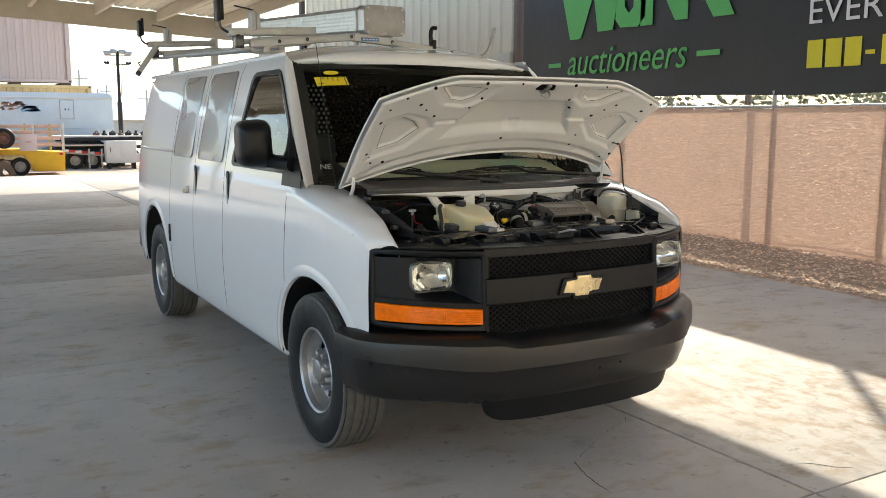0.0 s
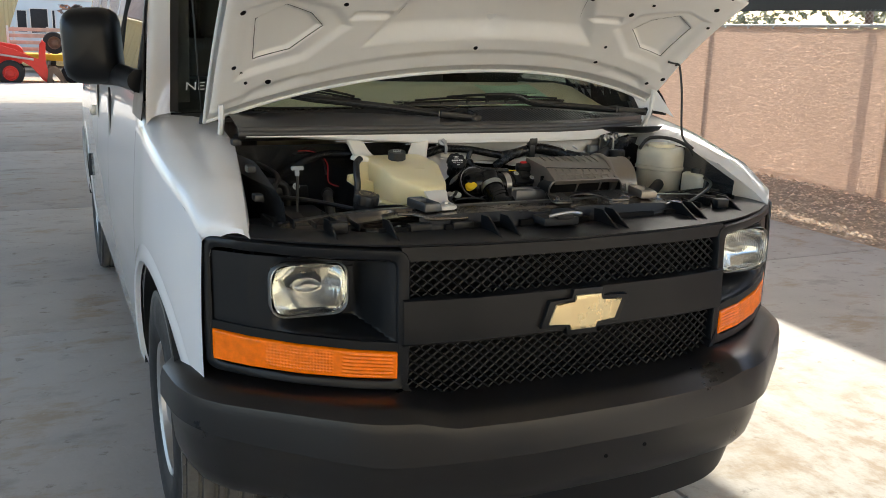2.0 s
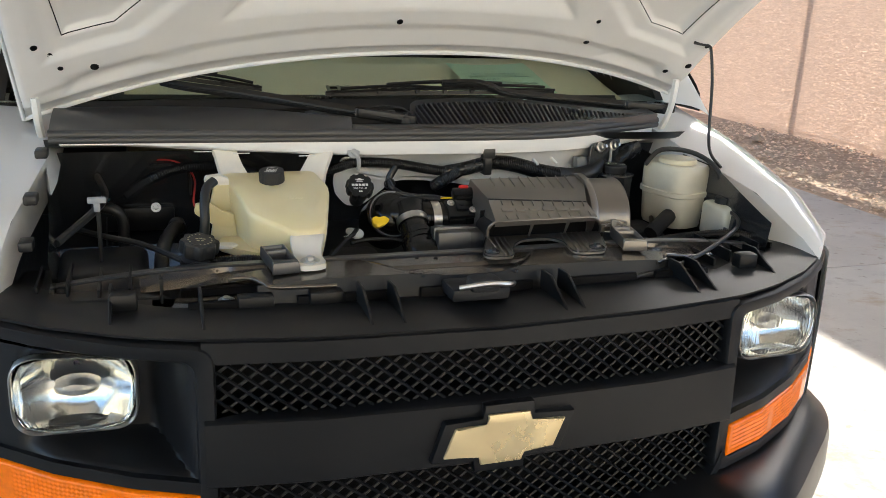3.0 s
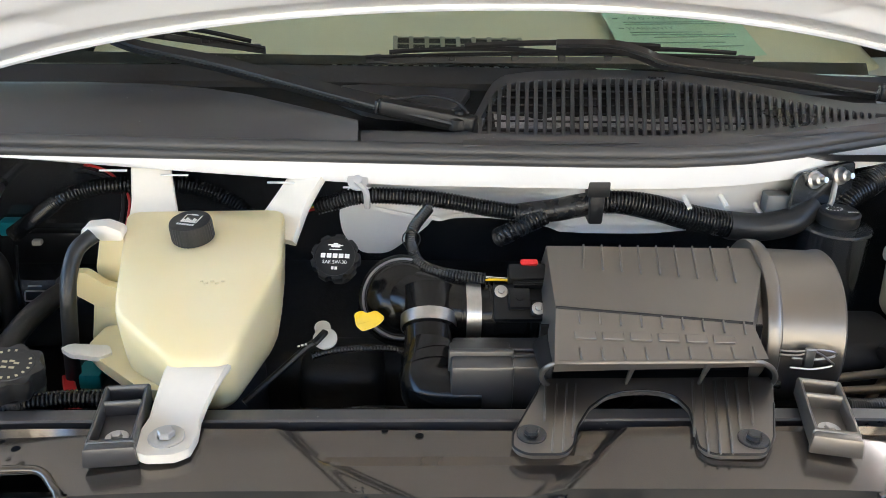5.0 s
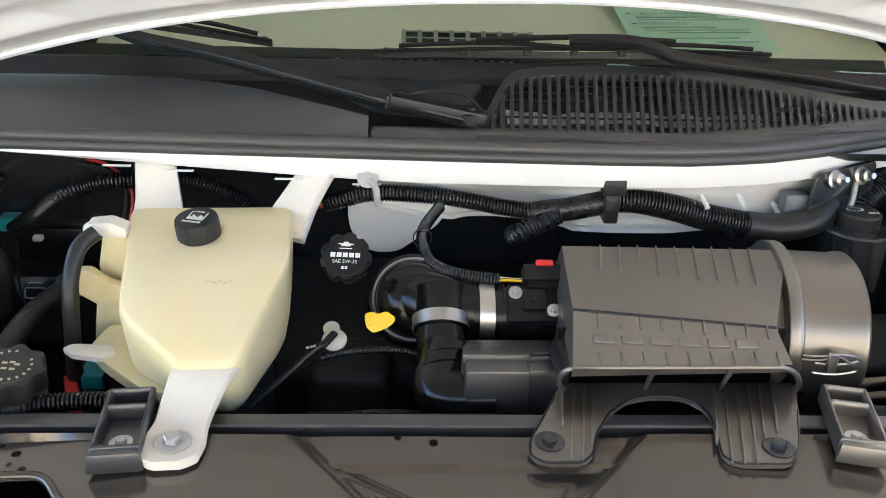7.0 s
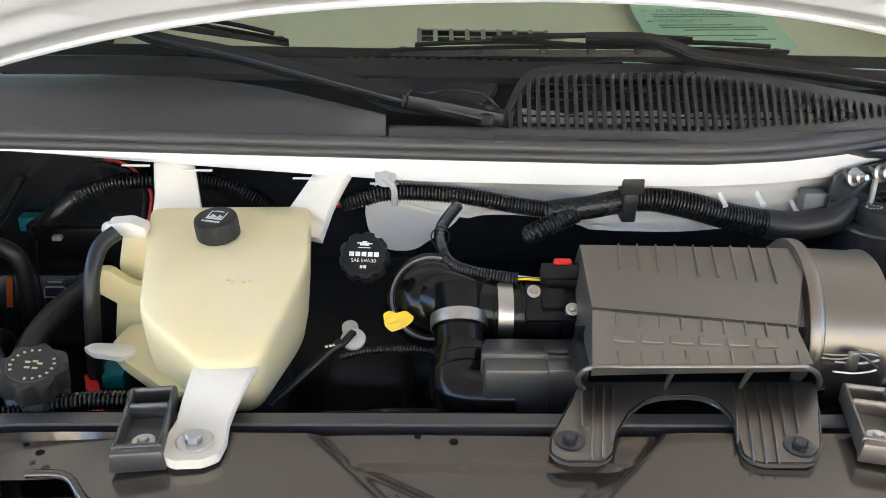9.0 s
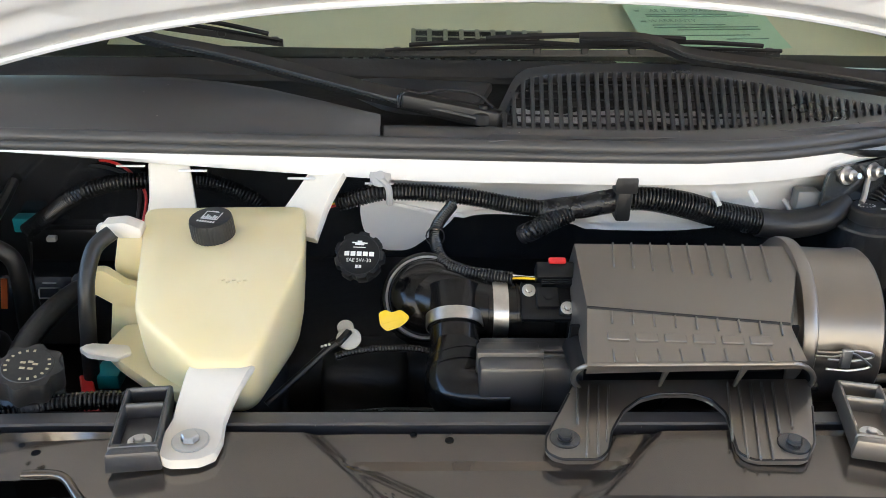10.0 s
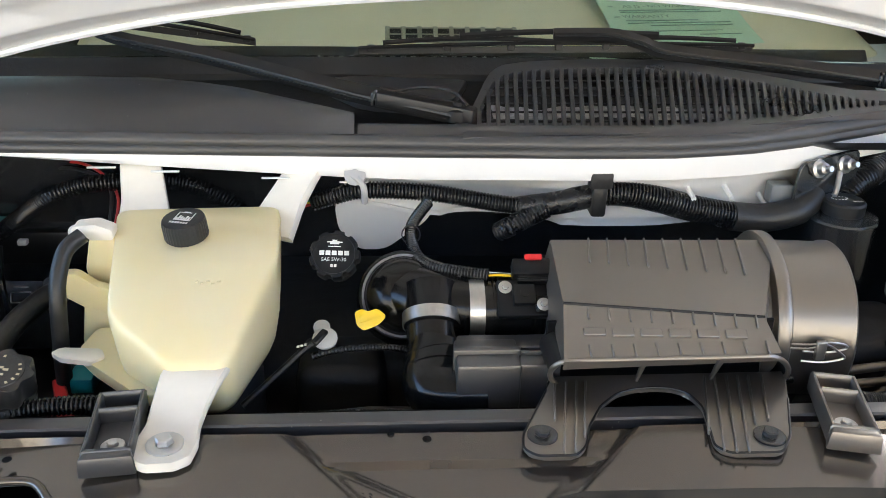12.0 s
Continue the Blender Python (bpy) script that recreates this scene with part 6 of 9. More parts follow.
# black inner fenders, engine block depth
for s in (-1, 1):
    bm = B()
    sheet(bm, lambda u, v: Vector((s * (0.735 - 0.05 * v - 0.02 * math.sin(u * 5)), u, 1.20 - 0.10 * (u < 0.6) * (0.6 - u) * 3 - 0.55 * v)), span(0.36, 1.05, 14), span(0, 1, 8))
    vpart("inner_fender", bm, BLACK_GLOSS, "black painted inner fender")
bm = B()
sheet(bm, lambda u, v: Vector((u, v, 0.80 + 0.03 * noise.noise((u * 6, v * 6, 0)))), span(-0.72, 0.72, 20), span(0.42, 1.2, 16))
vpart("engine_bay_floor", bm, DARK)
bm = B()
box(bm, -0.28, 0.20, 0.62, 1.10, 0.82, 1.02, 0.03, 3)
box(bm, -0.19, -0.08, 0.58, 0.68, 0.82, 1.03, 0.02, 3)
lathe(bm, [(0.05, 0.82), (0.05, 1.02), (0.03, 1.05), (0, 1.05)], (-0.28, 0.60, 0), n=20)
tube(bm, [(-0.25, 0.52, 0.95), (-0.1, 0.50, 1.0), (0.1, 0.50, 0.98)], 0.03, 12, 6)
tube(bm, [(0.22, 0.62, 0.98), (0.35, 0.75, 0.95), (0.5, 0.7, 0.9)], 0.035, 12, 6)
vpart("engine", bm, DARK, "dark engine block below the intake")
bm = B()
sheet(bm, lambda u, v: Vector((u, 0.425 + 0.01 * v, 1.085 - 0.30 * v)), span(-0.5, 0.5, 20), span(0, 1, 6))
vpart("fan_shroud", bm, BLACK, "black fan shroud")
# left rear corner: junction box on the black cowl side, label, red wires
jb = vpart("junction_box", B(), BLACK, "black electrical junction box")
bm = B()
box(bm, -0.735, -0.56, 0.955, 1.02, 1.07, 1.16, 0.008)
for k in range(4):
    box(bm, -0.73 + 0.042 * k, -0.70 + 0.042 * k, 0.945, 0.957, 1.085, 1.15, 0.003, 1)
part("case", bm, BLACK, jb)
bm = B()
box(bm, -0.66, -0.50, 0.90, 0.93, 1.02, 1.075, 0.005)
part("bracket", bm, BLACK, jb)
for p in ((-0.601, 0.940, 1.155), (-0.702, 0.935, 1.072), (-0.584, 0.935, 1.085), (-0.54, 0.90, 1.075)):
    bolt_on(p, jb, 0.009, tilt=pose(0, 0, 0, 70, 0, 0))
bm = B()
box(bm, -0.667, -0.635, 0.885, 0.91, 1.075, 1.098, 0.003)
part("connector", bm, TEAL, jb, "teal wire connector")
bm = B()
box(bm, -0.622, -0.608, 0.884, 0.896, 1.060, 1.068, 0.002)
part("connector", bm, INK, jb, "white wire connector")
bm = B()
sheet(bm, lambda u, v: Vector((u, 0.97 - 0.08 * (1 - v), 0.88 + 0.20 * v)), span(-0.74, -0.42, 6), span(0, 1, 4))
vpart("black_side_plate", bm, BLACK_GLOSS, "black sheet-metal plate with service label")
lab = Matrix.Translation((-0.652, 0.9175, 0.955)) @ pose(0, 0, 0, 68, 0, 0)
bm = B()
for x0, x1, y0, y1 in ((-0.03, -0.028, -0.01, 0.02), (-0.01, 0.02, 0.008, 0.010), (-0.012, -0.010, -0.006, 0.008), (0.02, 0.022, -0.006, 0.008), (-0.012, 0.022, -0.008, -0.006), (-0.006, 0.016, 0.016, 0.018), (0.034, 0.05, 0.004, 0.006), (0.034, 0.05, -0.004, -0.002), (0.034, 0.036, -0.004, 0.006), (-0.028, -0.02, -0.02, -0.018), (0.05, 0.06, -0.02, -0.018)):
    box(bm, x0, x1, y0, y1, 0, 0.0006, m=lab)
vpart("service_label", bm, INK, "white printed service label")
bm = B()
box(bm, -0.070, -0.060, -0.024, 0.024, 0, 0.0006, m=lab)
vpart("warning_label", bm, ORANGE, "orange warning label")
for pts, r, mm in (([(-0.60, 0.945, 1.10), (-0.575, 0.93, 1.165), (-0.525, 0.90, 1.185), (-0.48, 0.87, 1.180), (-0.455, 0.85, 1.15), (-0.46, 0.82, 1.10), (-0.44, 0.78, 1.09)], 0.0022, RED),
                   ([(-0.605, 0.94, 1.09), (-0.58, 0.925, 1.155), (-0.53, 0.895, 1.178), (-0.47, 0.865, 1.165), (-0.465, 0.83, 1.12)], 0.0028, BLACK_MATT),
                   ([(-0.645, 0.885, 1.06), (-0.648, 0.875, 1.0), (-0.64, 0.87, 0.93)], 0.002, BLACK_MATT)):
    bm = B()
    tube(bm, pts, r, 6, 8)
    vpart("wire", bm, mm, "thin insulated wire")
bm = B()
tube(bm, [(-0.64, 0.87, 1.085), (-0.60, 0.865, 1.115), (-0.542, 0.82, 1.162), (-0.50, 0.82, 1.178), (-0.464, 0.82, 1.184), (-0.41, 0.83, 1.182), (-0.36, 0.84, 1.176), (-0.30, 0.84, 1.15), (-0.27, 0.83, 1.12)], 0.0125, 12, 8, rib=0.0025, pitch=0.0048)
vpart("wire_conduit", bm, CONDUIT, "black corrugated wire conduit")
bm = B()
tube(bm, [(-0.642, 0.508, 1.180), (-0.641, 0.509, 1.15), (-0.642, 0.51, 1.07)], 0.004, 6, 4)
vpart("clip_stem", bm, BLACK_MATT)
bm = B()
box(bm, -0.658, -0.626, 0.499, 0.513, 1.188, 1.198, 0.002)
box(bm, -0.648, -0.637, 0.502, 0.511, 1.172, 1.189, 0.002)
vpart("cable_clip", bm, mat("grey_clip", (0.32, 0.34, 0.36), 0.5), "pale grey cable clip")

# air filter housing
ab = vpart("air_filter_box", B(), BOXP, "dark grey moulded air filter housing")
LB, RB, LF, RF = Vector((0.119, 0.628, 1.183)), Vector((0.392, 0.623, 1.183)), Vector((0.111, 0.493, 1.170)), Vector((0.326, 0.4715, 1.162))
LL, RL = Vector((0.101, 0.422, 1.142)), Vector((0.332, 0.432, 1.142))


def lid(u, v):
    """u from left to right, v from the back (0) over the front ridge (1) down to the lower edge (2)."""
    if v <= 1:
        return LB.lerp(LF, v).lerp(RB.lerp(RF, v), u)
    return LF.lerp(LL, v - 1).lerp(RF.lerp(RL, v - 1), u)


bm = B()
us, vs = span(0, 1, 12), [-0.06, -0.02, 0, 0.03] + span(0.1, 0.96, 6) + [1.0, 1.04] + span(1.2, 1.9, 4) + [2.0, 2.03]


def lid_pt(u, v):
    p = lid(u, max(0, min(2, v)))
    if v < 0:
        p = p + Vector((0, 0.012 * (-v / 0.06), -0.10 * (-v / 0.06) ** 1.5))
    if v > 2:
        p = p + Vector((0, 0.004, -0.012))
    return p


sheet(bm, lid_pt, us, vs)


def skirt(end, u, v):
    p = lid(end, u)
    return p + Vector(((2 * end - 1) * 0.006 * min(1, v * 4), max(0.0, 0.470 - p.y) * min(1, v * 2.2), -0.12 * v))


sheet(bm, lambda u, v: skirt(0, u, v), span(0, 2, 10), span(0, 1, 8))
sheet(bm, lambda u, v: skirt(1, u, v), span(0, 2, 10), span(0, 1, 8))
part("lid", bm, BOXP, ab, smooth=35)


def lid_frame(u, v, lift=0.0):
    p = lid(u, v)
    a = (lid(min(1, u + 0.02), v) - lid(max(0, u - 0.02), v)).normalized()
    b = (lid(u, v - 0.02) - lid(u, v + 0.02)).normalized()
    n = a.cross(b).normalized()
    b = n.cross(a)
    p = p + n * lift
    return Matrix(((a.x, b.x, n.x, p.x), (a.y, b.y, n.y, p.y), (a.z, b.z, n.z, p.z), (0, 0, 0, 1)))


for k in range(9):
    # ribs that begin at the rounded rear edge and run forward
    a, b = lid(0.169 + 0.0825 * k, 0.0), lid(0.161 + 0.0909 * k, 0.38 + 0.015 * k)
    d = (b - a).normalized()
    n = lid_frame(0.165 + 0.087 * k, 0.2).col[2].to_3d()
    e = n.cross(d)
    c = (a + b) / 2
    m = Matrix(((d.x, e.x, n.x, c.x), (d.y, e.y, n.y, c.y), (d.z, e.z, n.z, c.z), (0, 0, 0, 1)))
    half_len = (b - a).length / 2
    bm = B()
    box(bm, -half_len, half_len, -0.0011, 0.0011, -0.002, 0.0036, 0.0007, 1, m)
    part("lid_rib", bm, BOXP, ab)
    u = 0.12 + 0.103 * k
    for v, hi in ((1.16, 0.0035), (1.84, 0.0025)):
        bm = B()
        box(bm, -0.0009, 0.0009, -0.008, 0.008, -0.001, hi, 0.0006, 1, lid_frame(u, v))
        part("lid_rib", bm, BOXP, ab)
# crease along the ridge drawn as a black line, its shade in the colour
bm = B()
tube(bm, [lid(u, 1.0) + Vector((0, 0.001, 0.0)) for u in span(0, 1, 12)], 0.0020, 8, 1, soft=False)
part("front_ridge", bm, BLACK, ab)
for k in range(6):
    bm = B()
    box(bm, -0.0115, 0.0115, -0.0050, 0.0050, -0.001, 0.0028, 0.0007, 1, lid_frame(0.145 + 0.135 * k, 1.50))
    part("embossed_bar", bm, BOXP, ab, "embossed lettering as raised bar")
# air inlet below the lid: a flat opening with round ends, a bead along its edge and a dark duct behind
def mouth(x, k):
    return Vector((x - (0.082 + x) * 0.0275 * (k + 1), 0.440 - 0.013 * k + 0.012 * (x - 0.23), 1.1158 + 0.0253 * k))


MOUTH = [mouth(0.338 + 0.022 * math.sin(a), math.cos(a)) for a in span(0, math.pi, 12)] + [mouth(0.120 - 0.024 * math.sin(a), -math.cos(a)) for a in span(0, math.pi, 12)]
MOUTH.append(MOUTH[0].copy())
bm = B()
tube(bm, MOUTH, 0.0030, 8, 1, caps=False, soft=False)
part("mouth_bead", bm, BOXP, ab, smooth=60)
bm = B()
sheet(bm, lambda u, v: MOUTH[u] + Vector((0, 0.07 * v, -0.006 * v)), list(range(len(MOUTH))), span(0, 1, 3))
part("inlet_duct", bm, BLACK, ab)
# back plate, black for the shade deep in the duct
bm = B()
box(bm, 0.096, 0.350, 0.496, 0.500, 1.060, 1.146, 0.001, 1)
part("duct_back", bm, VOID, ab)
for u in (0.36, 0.72):
    bm = B()
    prism(bm, [(-0.0035, 0.0), (0.0035, 0.0), (0.0012, 0.046), (-0.0012, 0.046)], -0.0022, 0.0022, 0.0006, 1, Matrix.Translation((0.106 + 0.224 * u, 0.428, 1.140)) @ pose(0, 0, 0, -63, 0, 0))
    part("inlet_fin", bm, BOXP, ab)
bm = B()
tube(bm, [(0.097, 0.4525, 1.0935), (0.16, 0.452, 1.093), (0.30, 0.454, 1.093), (0.362, 0.456, 1.0935)], 0.0048, 10, 6)
part("lower_lip", bm, GLOSS_RUBBER, ab)
bm = B()
FOOT = rounded([(0.098, 0.458), (0.356, 0.462), (0.335, 0.405), (0.314, 0.350), (0.296, 0.325), (0.245, 0.325), (0.234, 0.336), (0.238, 0.362), (0.243, 0.400), (0.235, 0.424), (0.220, 0.433), (0.203, 0.435), (0.180, 0.433), (0.160, 0.425), (0.138, 0.404), (0.120, 0.372), (0.110, 0.340), (0.099, 0.327), (0.062, 0.327), (0.050, 0.338), (0.053, 0.360), (0.085, 0.428)], 0.006, 3)
prism(bm, FOOT, 1.0945, 1.1005, 0.0012, 1)
part("front_foot", bm, BOXP, ab)


def straight_rib(x0, y0, x1, y1):
    a, b = Vector((x0, y0, 1.100)), Vector((x1, y1, 1.100))
    turn = math.atan2(b.y - a.y, b.x - a.x)
    m = Matrix.Translation((a + b) / 2) @ Matrix.Rotation(turn, 4, "Z")
    L = (b - a).length / 2
    bm = B()
    box(bm, -L, L, -0.0011, 0.0011, -0.001, 0.0050, 0.0007, 1, m)
    part("foot_rib", bm, BOXP, ab)


for x0, y0, x1, y1 in ((0.097, 0.44, 0.087, 0.379), (0.11, 0.442, 0.087, 0.329), (0.121, 0.444, 0.098, 0.33), (0.131, 0.444, 0.111, 0.352), (0.261, 0.45, 0.234, 0.354), (0.272, 0.45, 0.24, 0.327), (0.285, 0.45, 0.251, 0.324), (0.297, 0.45, 0.263, 0.324), (0.309, 0.45, 0.285, 0.366), (0.324, 0.45, 0.3, 0.371)):
    straight_rib(x0, y0, x1, y1)
bm = B()
tube(bm, [(x, y, 1.1003) for x, y in FOOT if y < 0.45], 0.0013, 6, 1, soft=False)
part("foot_rim", bm, BLACK, ab)
bolt_on((0.071, 0.357, 1.1005), ab, 0.012, BLACK_GLOSS)
bolt_on((0.292, 0.348, 1.1005), ab, 0.0125, BLACK_GLOSS)
# round filter can and collar
CAX = Matrix.Translation((0.392, 0.614, 1.082)) @ pose(0, 0, 0, 0, 90, -4)
bm = B()
lathe(bm, [(0.040, -0.019), (0.104, -0.019), (0.1070, -0.018), (0.1080, -0.016), (0.1080, -0.006), (0.1070, -0.0035), (0.104, -0.003), (0.095, -0.003)], n=64, m=CAX)
part("collar", bm, BOXP, ab)

bm = B()
lathe(bm, [(0.0985, -0.010), (0.0985, 0.001), (0.0965, 0.003), (0.0955, 0.068), (0.0975, 0.071), (0.0975, 0.076), (0.095, 0.079), (0.084, 0.082), (0.02, 0.084), (0, 0.084)], n=64, m=CAX)
part("filter_can", bm, BOXP, ab)
bm = B()
for z in (0.0, -0.013):
    tube(bm, [(0.382, 0.509, 1.105 + z * 0.4), (0.402, 0.505, 1.106 + z * 0.4), (0.421, 0.504, 1.109 + z * 0.2), (0.443, 0.506, 1.105 + z), (0.447, 0.508, 1.098 + z), (0.423, 0.507, 1.094 + z), (0.397, 0.508, 1.096 + z)], 0.0015, 6, 6)
box(bm, 0.409, 0.421, 0.501, 0.507, 1.087, 1.111, 0.001, 1)
part("wire_clasp", bm, STEEL, ab, "bent steel wire clasp")
# drum between the lid and the collar
bm = B()
lathe(bm, [(0.060, -0.085), (0.086, -0.084), (0.0900, -0.080), (0.0900, -0.016)], n=56, m=CAX)
part("filter_drum", bm, BOXP, ab)

# intake: sensor tube, elbow, resonator
ik = vpart("air_intake", B(), BLACK_GLOSS, "glossy black air intake duct with clamps")
AX = pose(0, 0, 0, 0, 90, 0)
bm = B()
lathe(bm, [(0.040, -0.012), (0.038, 0.0), (0.033, 0.002), (0.0335, 0.010), (0.031, 0.012), (0.0335, 0.020), (0.031, 0.022), (0.0335, 0.030), (0.032, 0.034), (0.034, 0.06), (0.036, 0.078), (0.036, 0.10), (0.032, 0.10)], n=36, m=Matrix.Translation((0.118, 0.598, 1.105)) @ pose(0, 0, 0, 0, -90, 0))
part("sensor_tube", bm, GLOSS_RUBBER, ik)
bm = B()
lathe(bm, [(0.0375, -0.009), (0.0385, -0.009), (0.0385, 0.009), (0.0375, 0.009)], n=36, m=Matrix.Translation((0.028, 0.600, 1.105)) @ AX)
part("hose_clamp", bm, STEEL, ik, "bright steel hose clamp")
bm = B()
tube(bm, [(0.04, 0.60, 1.105), (0.0, 0.604, 1.107), (-0.03, 0.612, 1.110), (-0.058, 0.630, 1.108)], (0.036, 0.044), 28, 6)
part("elbow", bm, GLOSS_RUBBER, ik, "", smooth=60)
TH = Matrix.Translation((-0.0575, 0.622, 1.112)) @ pose(0, 0, 0, 58, 0, 0)
bm = B()
lathe(bm, [(0.060, -0.07), (0.0560, -0.012), (0.0555, 0.0), (0.053, 0.004), (0.0510, 0.004), (0.0475, 0.001), (0.0465, 0.008), (0.043, 0.017), (0.035, 0.026), (0.020, 0.032), (0.0, 0.034)], n=56, m=TH)
part("throttle_housing", bm, GLOSS_RUBBER, ik, "", smooth=60)
bm = B()
lathe(bm, [(0.0480, 0.0012), (0.0484, 0.0036), (0.0506, 0.0046), (0.0512, 0.0040)], n=56, m=TH)
part("flange_ring", bm, mat("grey_gasket", (0.30, 0.30, 0.33), 0.4, metal=0.3), ik, "pale grey flange ring")
NECK = Matrix.Translation((-0.026, 0.583, 1.112)) @ pose(0, 0, 0, 128, 0, 0) @ Matrix.Diagonal((1.12, 1.12, 1, 1))
bm = B()
lathe(bm, [(0.030, -0.03), (0.0275, 0.0), (0.0290, 0.006), (0.0290, 0.020), (0.0265, 0.022), (0.0265, 0.06)], n=32, m=NECK)
lathe(bm, [(0.0285, 0.055), (0.0300, 0.058), (0.0300, 0.064), (0.0285, 0.067)], n=32, m=NECK)
part("branch_neck", bm, GLOSS_RUBBER, ik)
bm = B()
lathe(bm, [(0.0292, 0.004), (0.0306, 0.004), (0.0306, 0.019), (0.0292, 0.019)], n=32, m=NECK)
box(bm, -0.004, 0.004, -0.036, -0.029, 0.006, 0.016, 0.001, 1, NECK)
part("hose_clamp", bm, STEEL, ik, "bright steel hose clamp")
bm = B()
tube(bm, [(-0.020, 0.545, 1.086), (-0.026, 0.520, 1.072), (-0.030, 0.503, 1.064), (-0.020, 0.493, 1.060), (0.01, 0.490, 1.060), (0.03, 0.490, 1.060)], 0.0325, 24, 6)
part("lower_elbow", bm, GLOSS_RUBBER, ik, "", smooth=60)
for q, rr in (((-0.026, 0.520, 1.072), 0.0345), ((-0.0225, 0.533, 1.079), 0.0338)):
    bm = B()
    lathe(bm, [(rr - 0.003, -0.0025), (rr, -0.0015), (rr, 0.0015), (rr - 0.003, 0.0025)], n=36, m=Matrix.Translation(q) @ pose(0, 0, 0, 118, 0, 8))
    part("elbow_bead", bm, GLOSS_RUBBER, ik)
bm = B()
box(bm, -0.004, 0.066, 0.462, 0.520, 1.02, 1.112, 0.004, 2)
box(bm, -0.006, 0.068, 0.486, 0.496, 1.02, 1.117, 0.002, 2)
part("resonator_cover", bm, COWLP, ik)
bm = B()
box(bm, 0.0, 0.110, 0.470, 0.536, 1.00, 1.108, 0.004, 2)
box(bm, 0.066, 0.112, 0.490, 0.494, 1.02, 1.112, 0.001, 1)
box(bm, 0.066, 0.112, 0.500, 0.504, 1.02, 1.112, 0.001, 1)
part("resonator", bm, COWLP, ik)
SENS = Matrix.Translation((0.082, 0.598, 1.105)) @ pose(0, 0, 0, 36, 0, 0)
bm = B()
box(bm, -0.031, 0.029, -0.026, 0.022, 0.026, 0.0375, 0.003, 2, SENS)
box(bm, -0.013, 0.013, -0.014, 0.012, 0.036, 0.046, 0.002, 2, SENS)
box(bm, 0.013, 0.031, -0.022, -0.002, 0.034, 0.0425, 0.002, 1, SENS)
lathe(bm, [(0.0055, 0.045), (0.0055, 0.0475), (0.0, 0.048)], n=12, m=SENS)
part("airflow_sensor", bm, BLACK, ik, "black airflow sensor with connector")
bm = B()
box(bm, -0.012, 0.034, 0.022, 0.044, 0.030, 0.050, 0.003, 2, SENS)
for k in range(4):
    box(bm, -0.006, 0.030, 0.0145 + 0.0026 * k, 0.016 + 0.0026 * k, 0.034, 0.0475, 0.0004, 1, SENS)
part("plug_housing", bm, BLACK, ik)
bm = B()
box(bm, 0.003, 0.024, 0.040, 0.048, 0.040, 0.053, 0.002, 2, SENS)
part("connector_lock", bm, RED, ik, "red connector lock")
for q in ((-0.021, 0.011, 0.0375), (0.022, -0.014, 0.0425)):
    bolt_on(SENS @ Vector(q), ik, 0.0065, STEEL, pose(0, 0, 0, 36, 0, 0))
for x in (0.014, 0.020, 0.048, 0.054, 0.112, 0.118):
    bm = B()
    lathe(bm, [(0.0355, -0.0014), (0.0378, -0.0008), (0.0378, 0.0008), (0.0355, 0.0014)], n=36, m=Matrix.Translation((x, 0.600, 1.105)) @ AX)
    part("tube_rib", bm, GLOSS_RUBBER, ik)
bm = B()
tube(bm, [(-0.024, 0.735, 1.188), (-0.045, 0.705, 1.170), (-0.046, 0.675, 1.157), (-0.036, 0.640, 1.151), (-0.010, 0.620, 1.149), (0.020, 0.611, 1.148), (0.044, 0.606, 1.147)], 0.0080, 10, 8, rib=0.0012, pitch=0.0038)
vpart("sensor_conduit", bm, CONDUIT, "black corrugated sensor conduit")
for k, mm in enumerate((YEL, BLACK_MATT, INK)):
    bm = B()
    tube(bm, [(0.040, 0.606, 1.147 + 0.002 * k), (0.056, 0.6045 + 0.002 * k, 1.148), (0.072, 0.602 + 0.002 * k, 1.148)], 0.0016, 6, 4)
    vpart("wire", bm, mm, "thin coloured wire")
bm = B()
lathe(bm, [(0.011, -0.006), (0.0125, -0.004), (0.0125, 0.004), (0.011, 0.006)], n=14, m=Matrix.Translation((-0.047, 0.690, 1.163)) @ pose(0, 0, 0, 70, 0, 0))
vpart("conduit_clip", bm, BLACK_MATT)
# oil cap
oc = vpart("oil_cap", B(), BLACK, "scalloped black oil filler cap with white print")
M = Matrix.Translation((-0.137, 0.600, 1.174)) @ pose(0, 0, 0, 46, 0, -4) @ Matrix.Diagonal((0.89, 0.89, 0.89, 1))
bm = B()
rings = []
for h, k in ((-0.05, 0.55), (-0.004, 0.6), (0.0, 0.97), (0.004, 1.0), (0.016, 1.0), (0.020, 0.96), (0.0205, 0.86), (0.0195, 0.84), (0.0195, 0.02)):
    rings.append([bm.verts.new(M @ Vector(((0.0315 + (0.0016 * (1 if math.cos(9 * a) > -0.3 else -1.2) if k > 0.9 else 0)) * k * math.cos(a), (0.0315 + (0.0016 * (1 if math.cos(9 * a) > -0.3 else -1.2) if k > 0.9 else 0)) * k * math.sin(a), h))) for a in (2 * math.pi * i / 72 for i in range(72))])
for p, q in zip(rings, rings[1:]):
    for i in range(72):
        bm.faces.new((p[i], p[(i + 1) % 72], q[(i + 1) % 72], q[i]))
part("cap_body", bm, BLACK, oc)
bm = B()
for k in range(5):
    box(bm, -0.019 + 0.0080 * k, -0.0128 + 0.0080 * k, -0.0018, 0.0042, 0.0196, 0.0200, m=M)
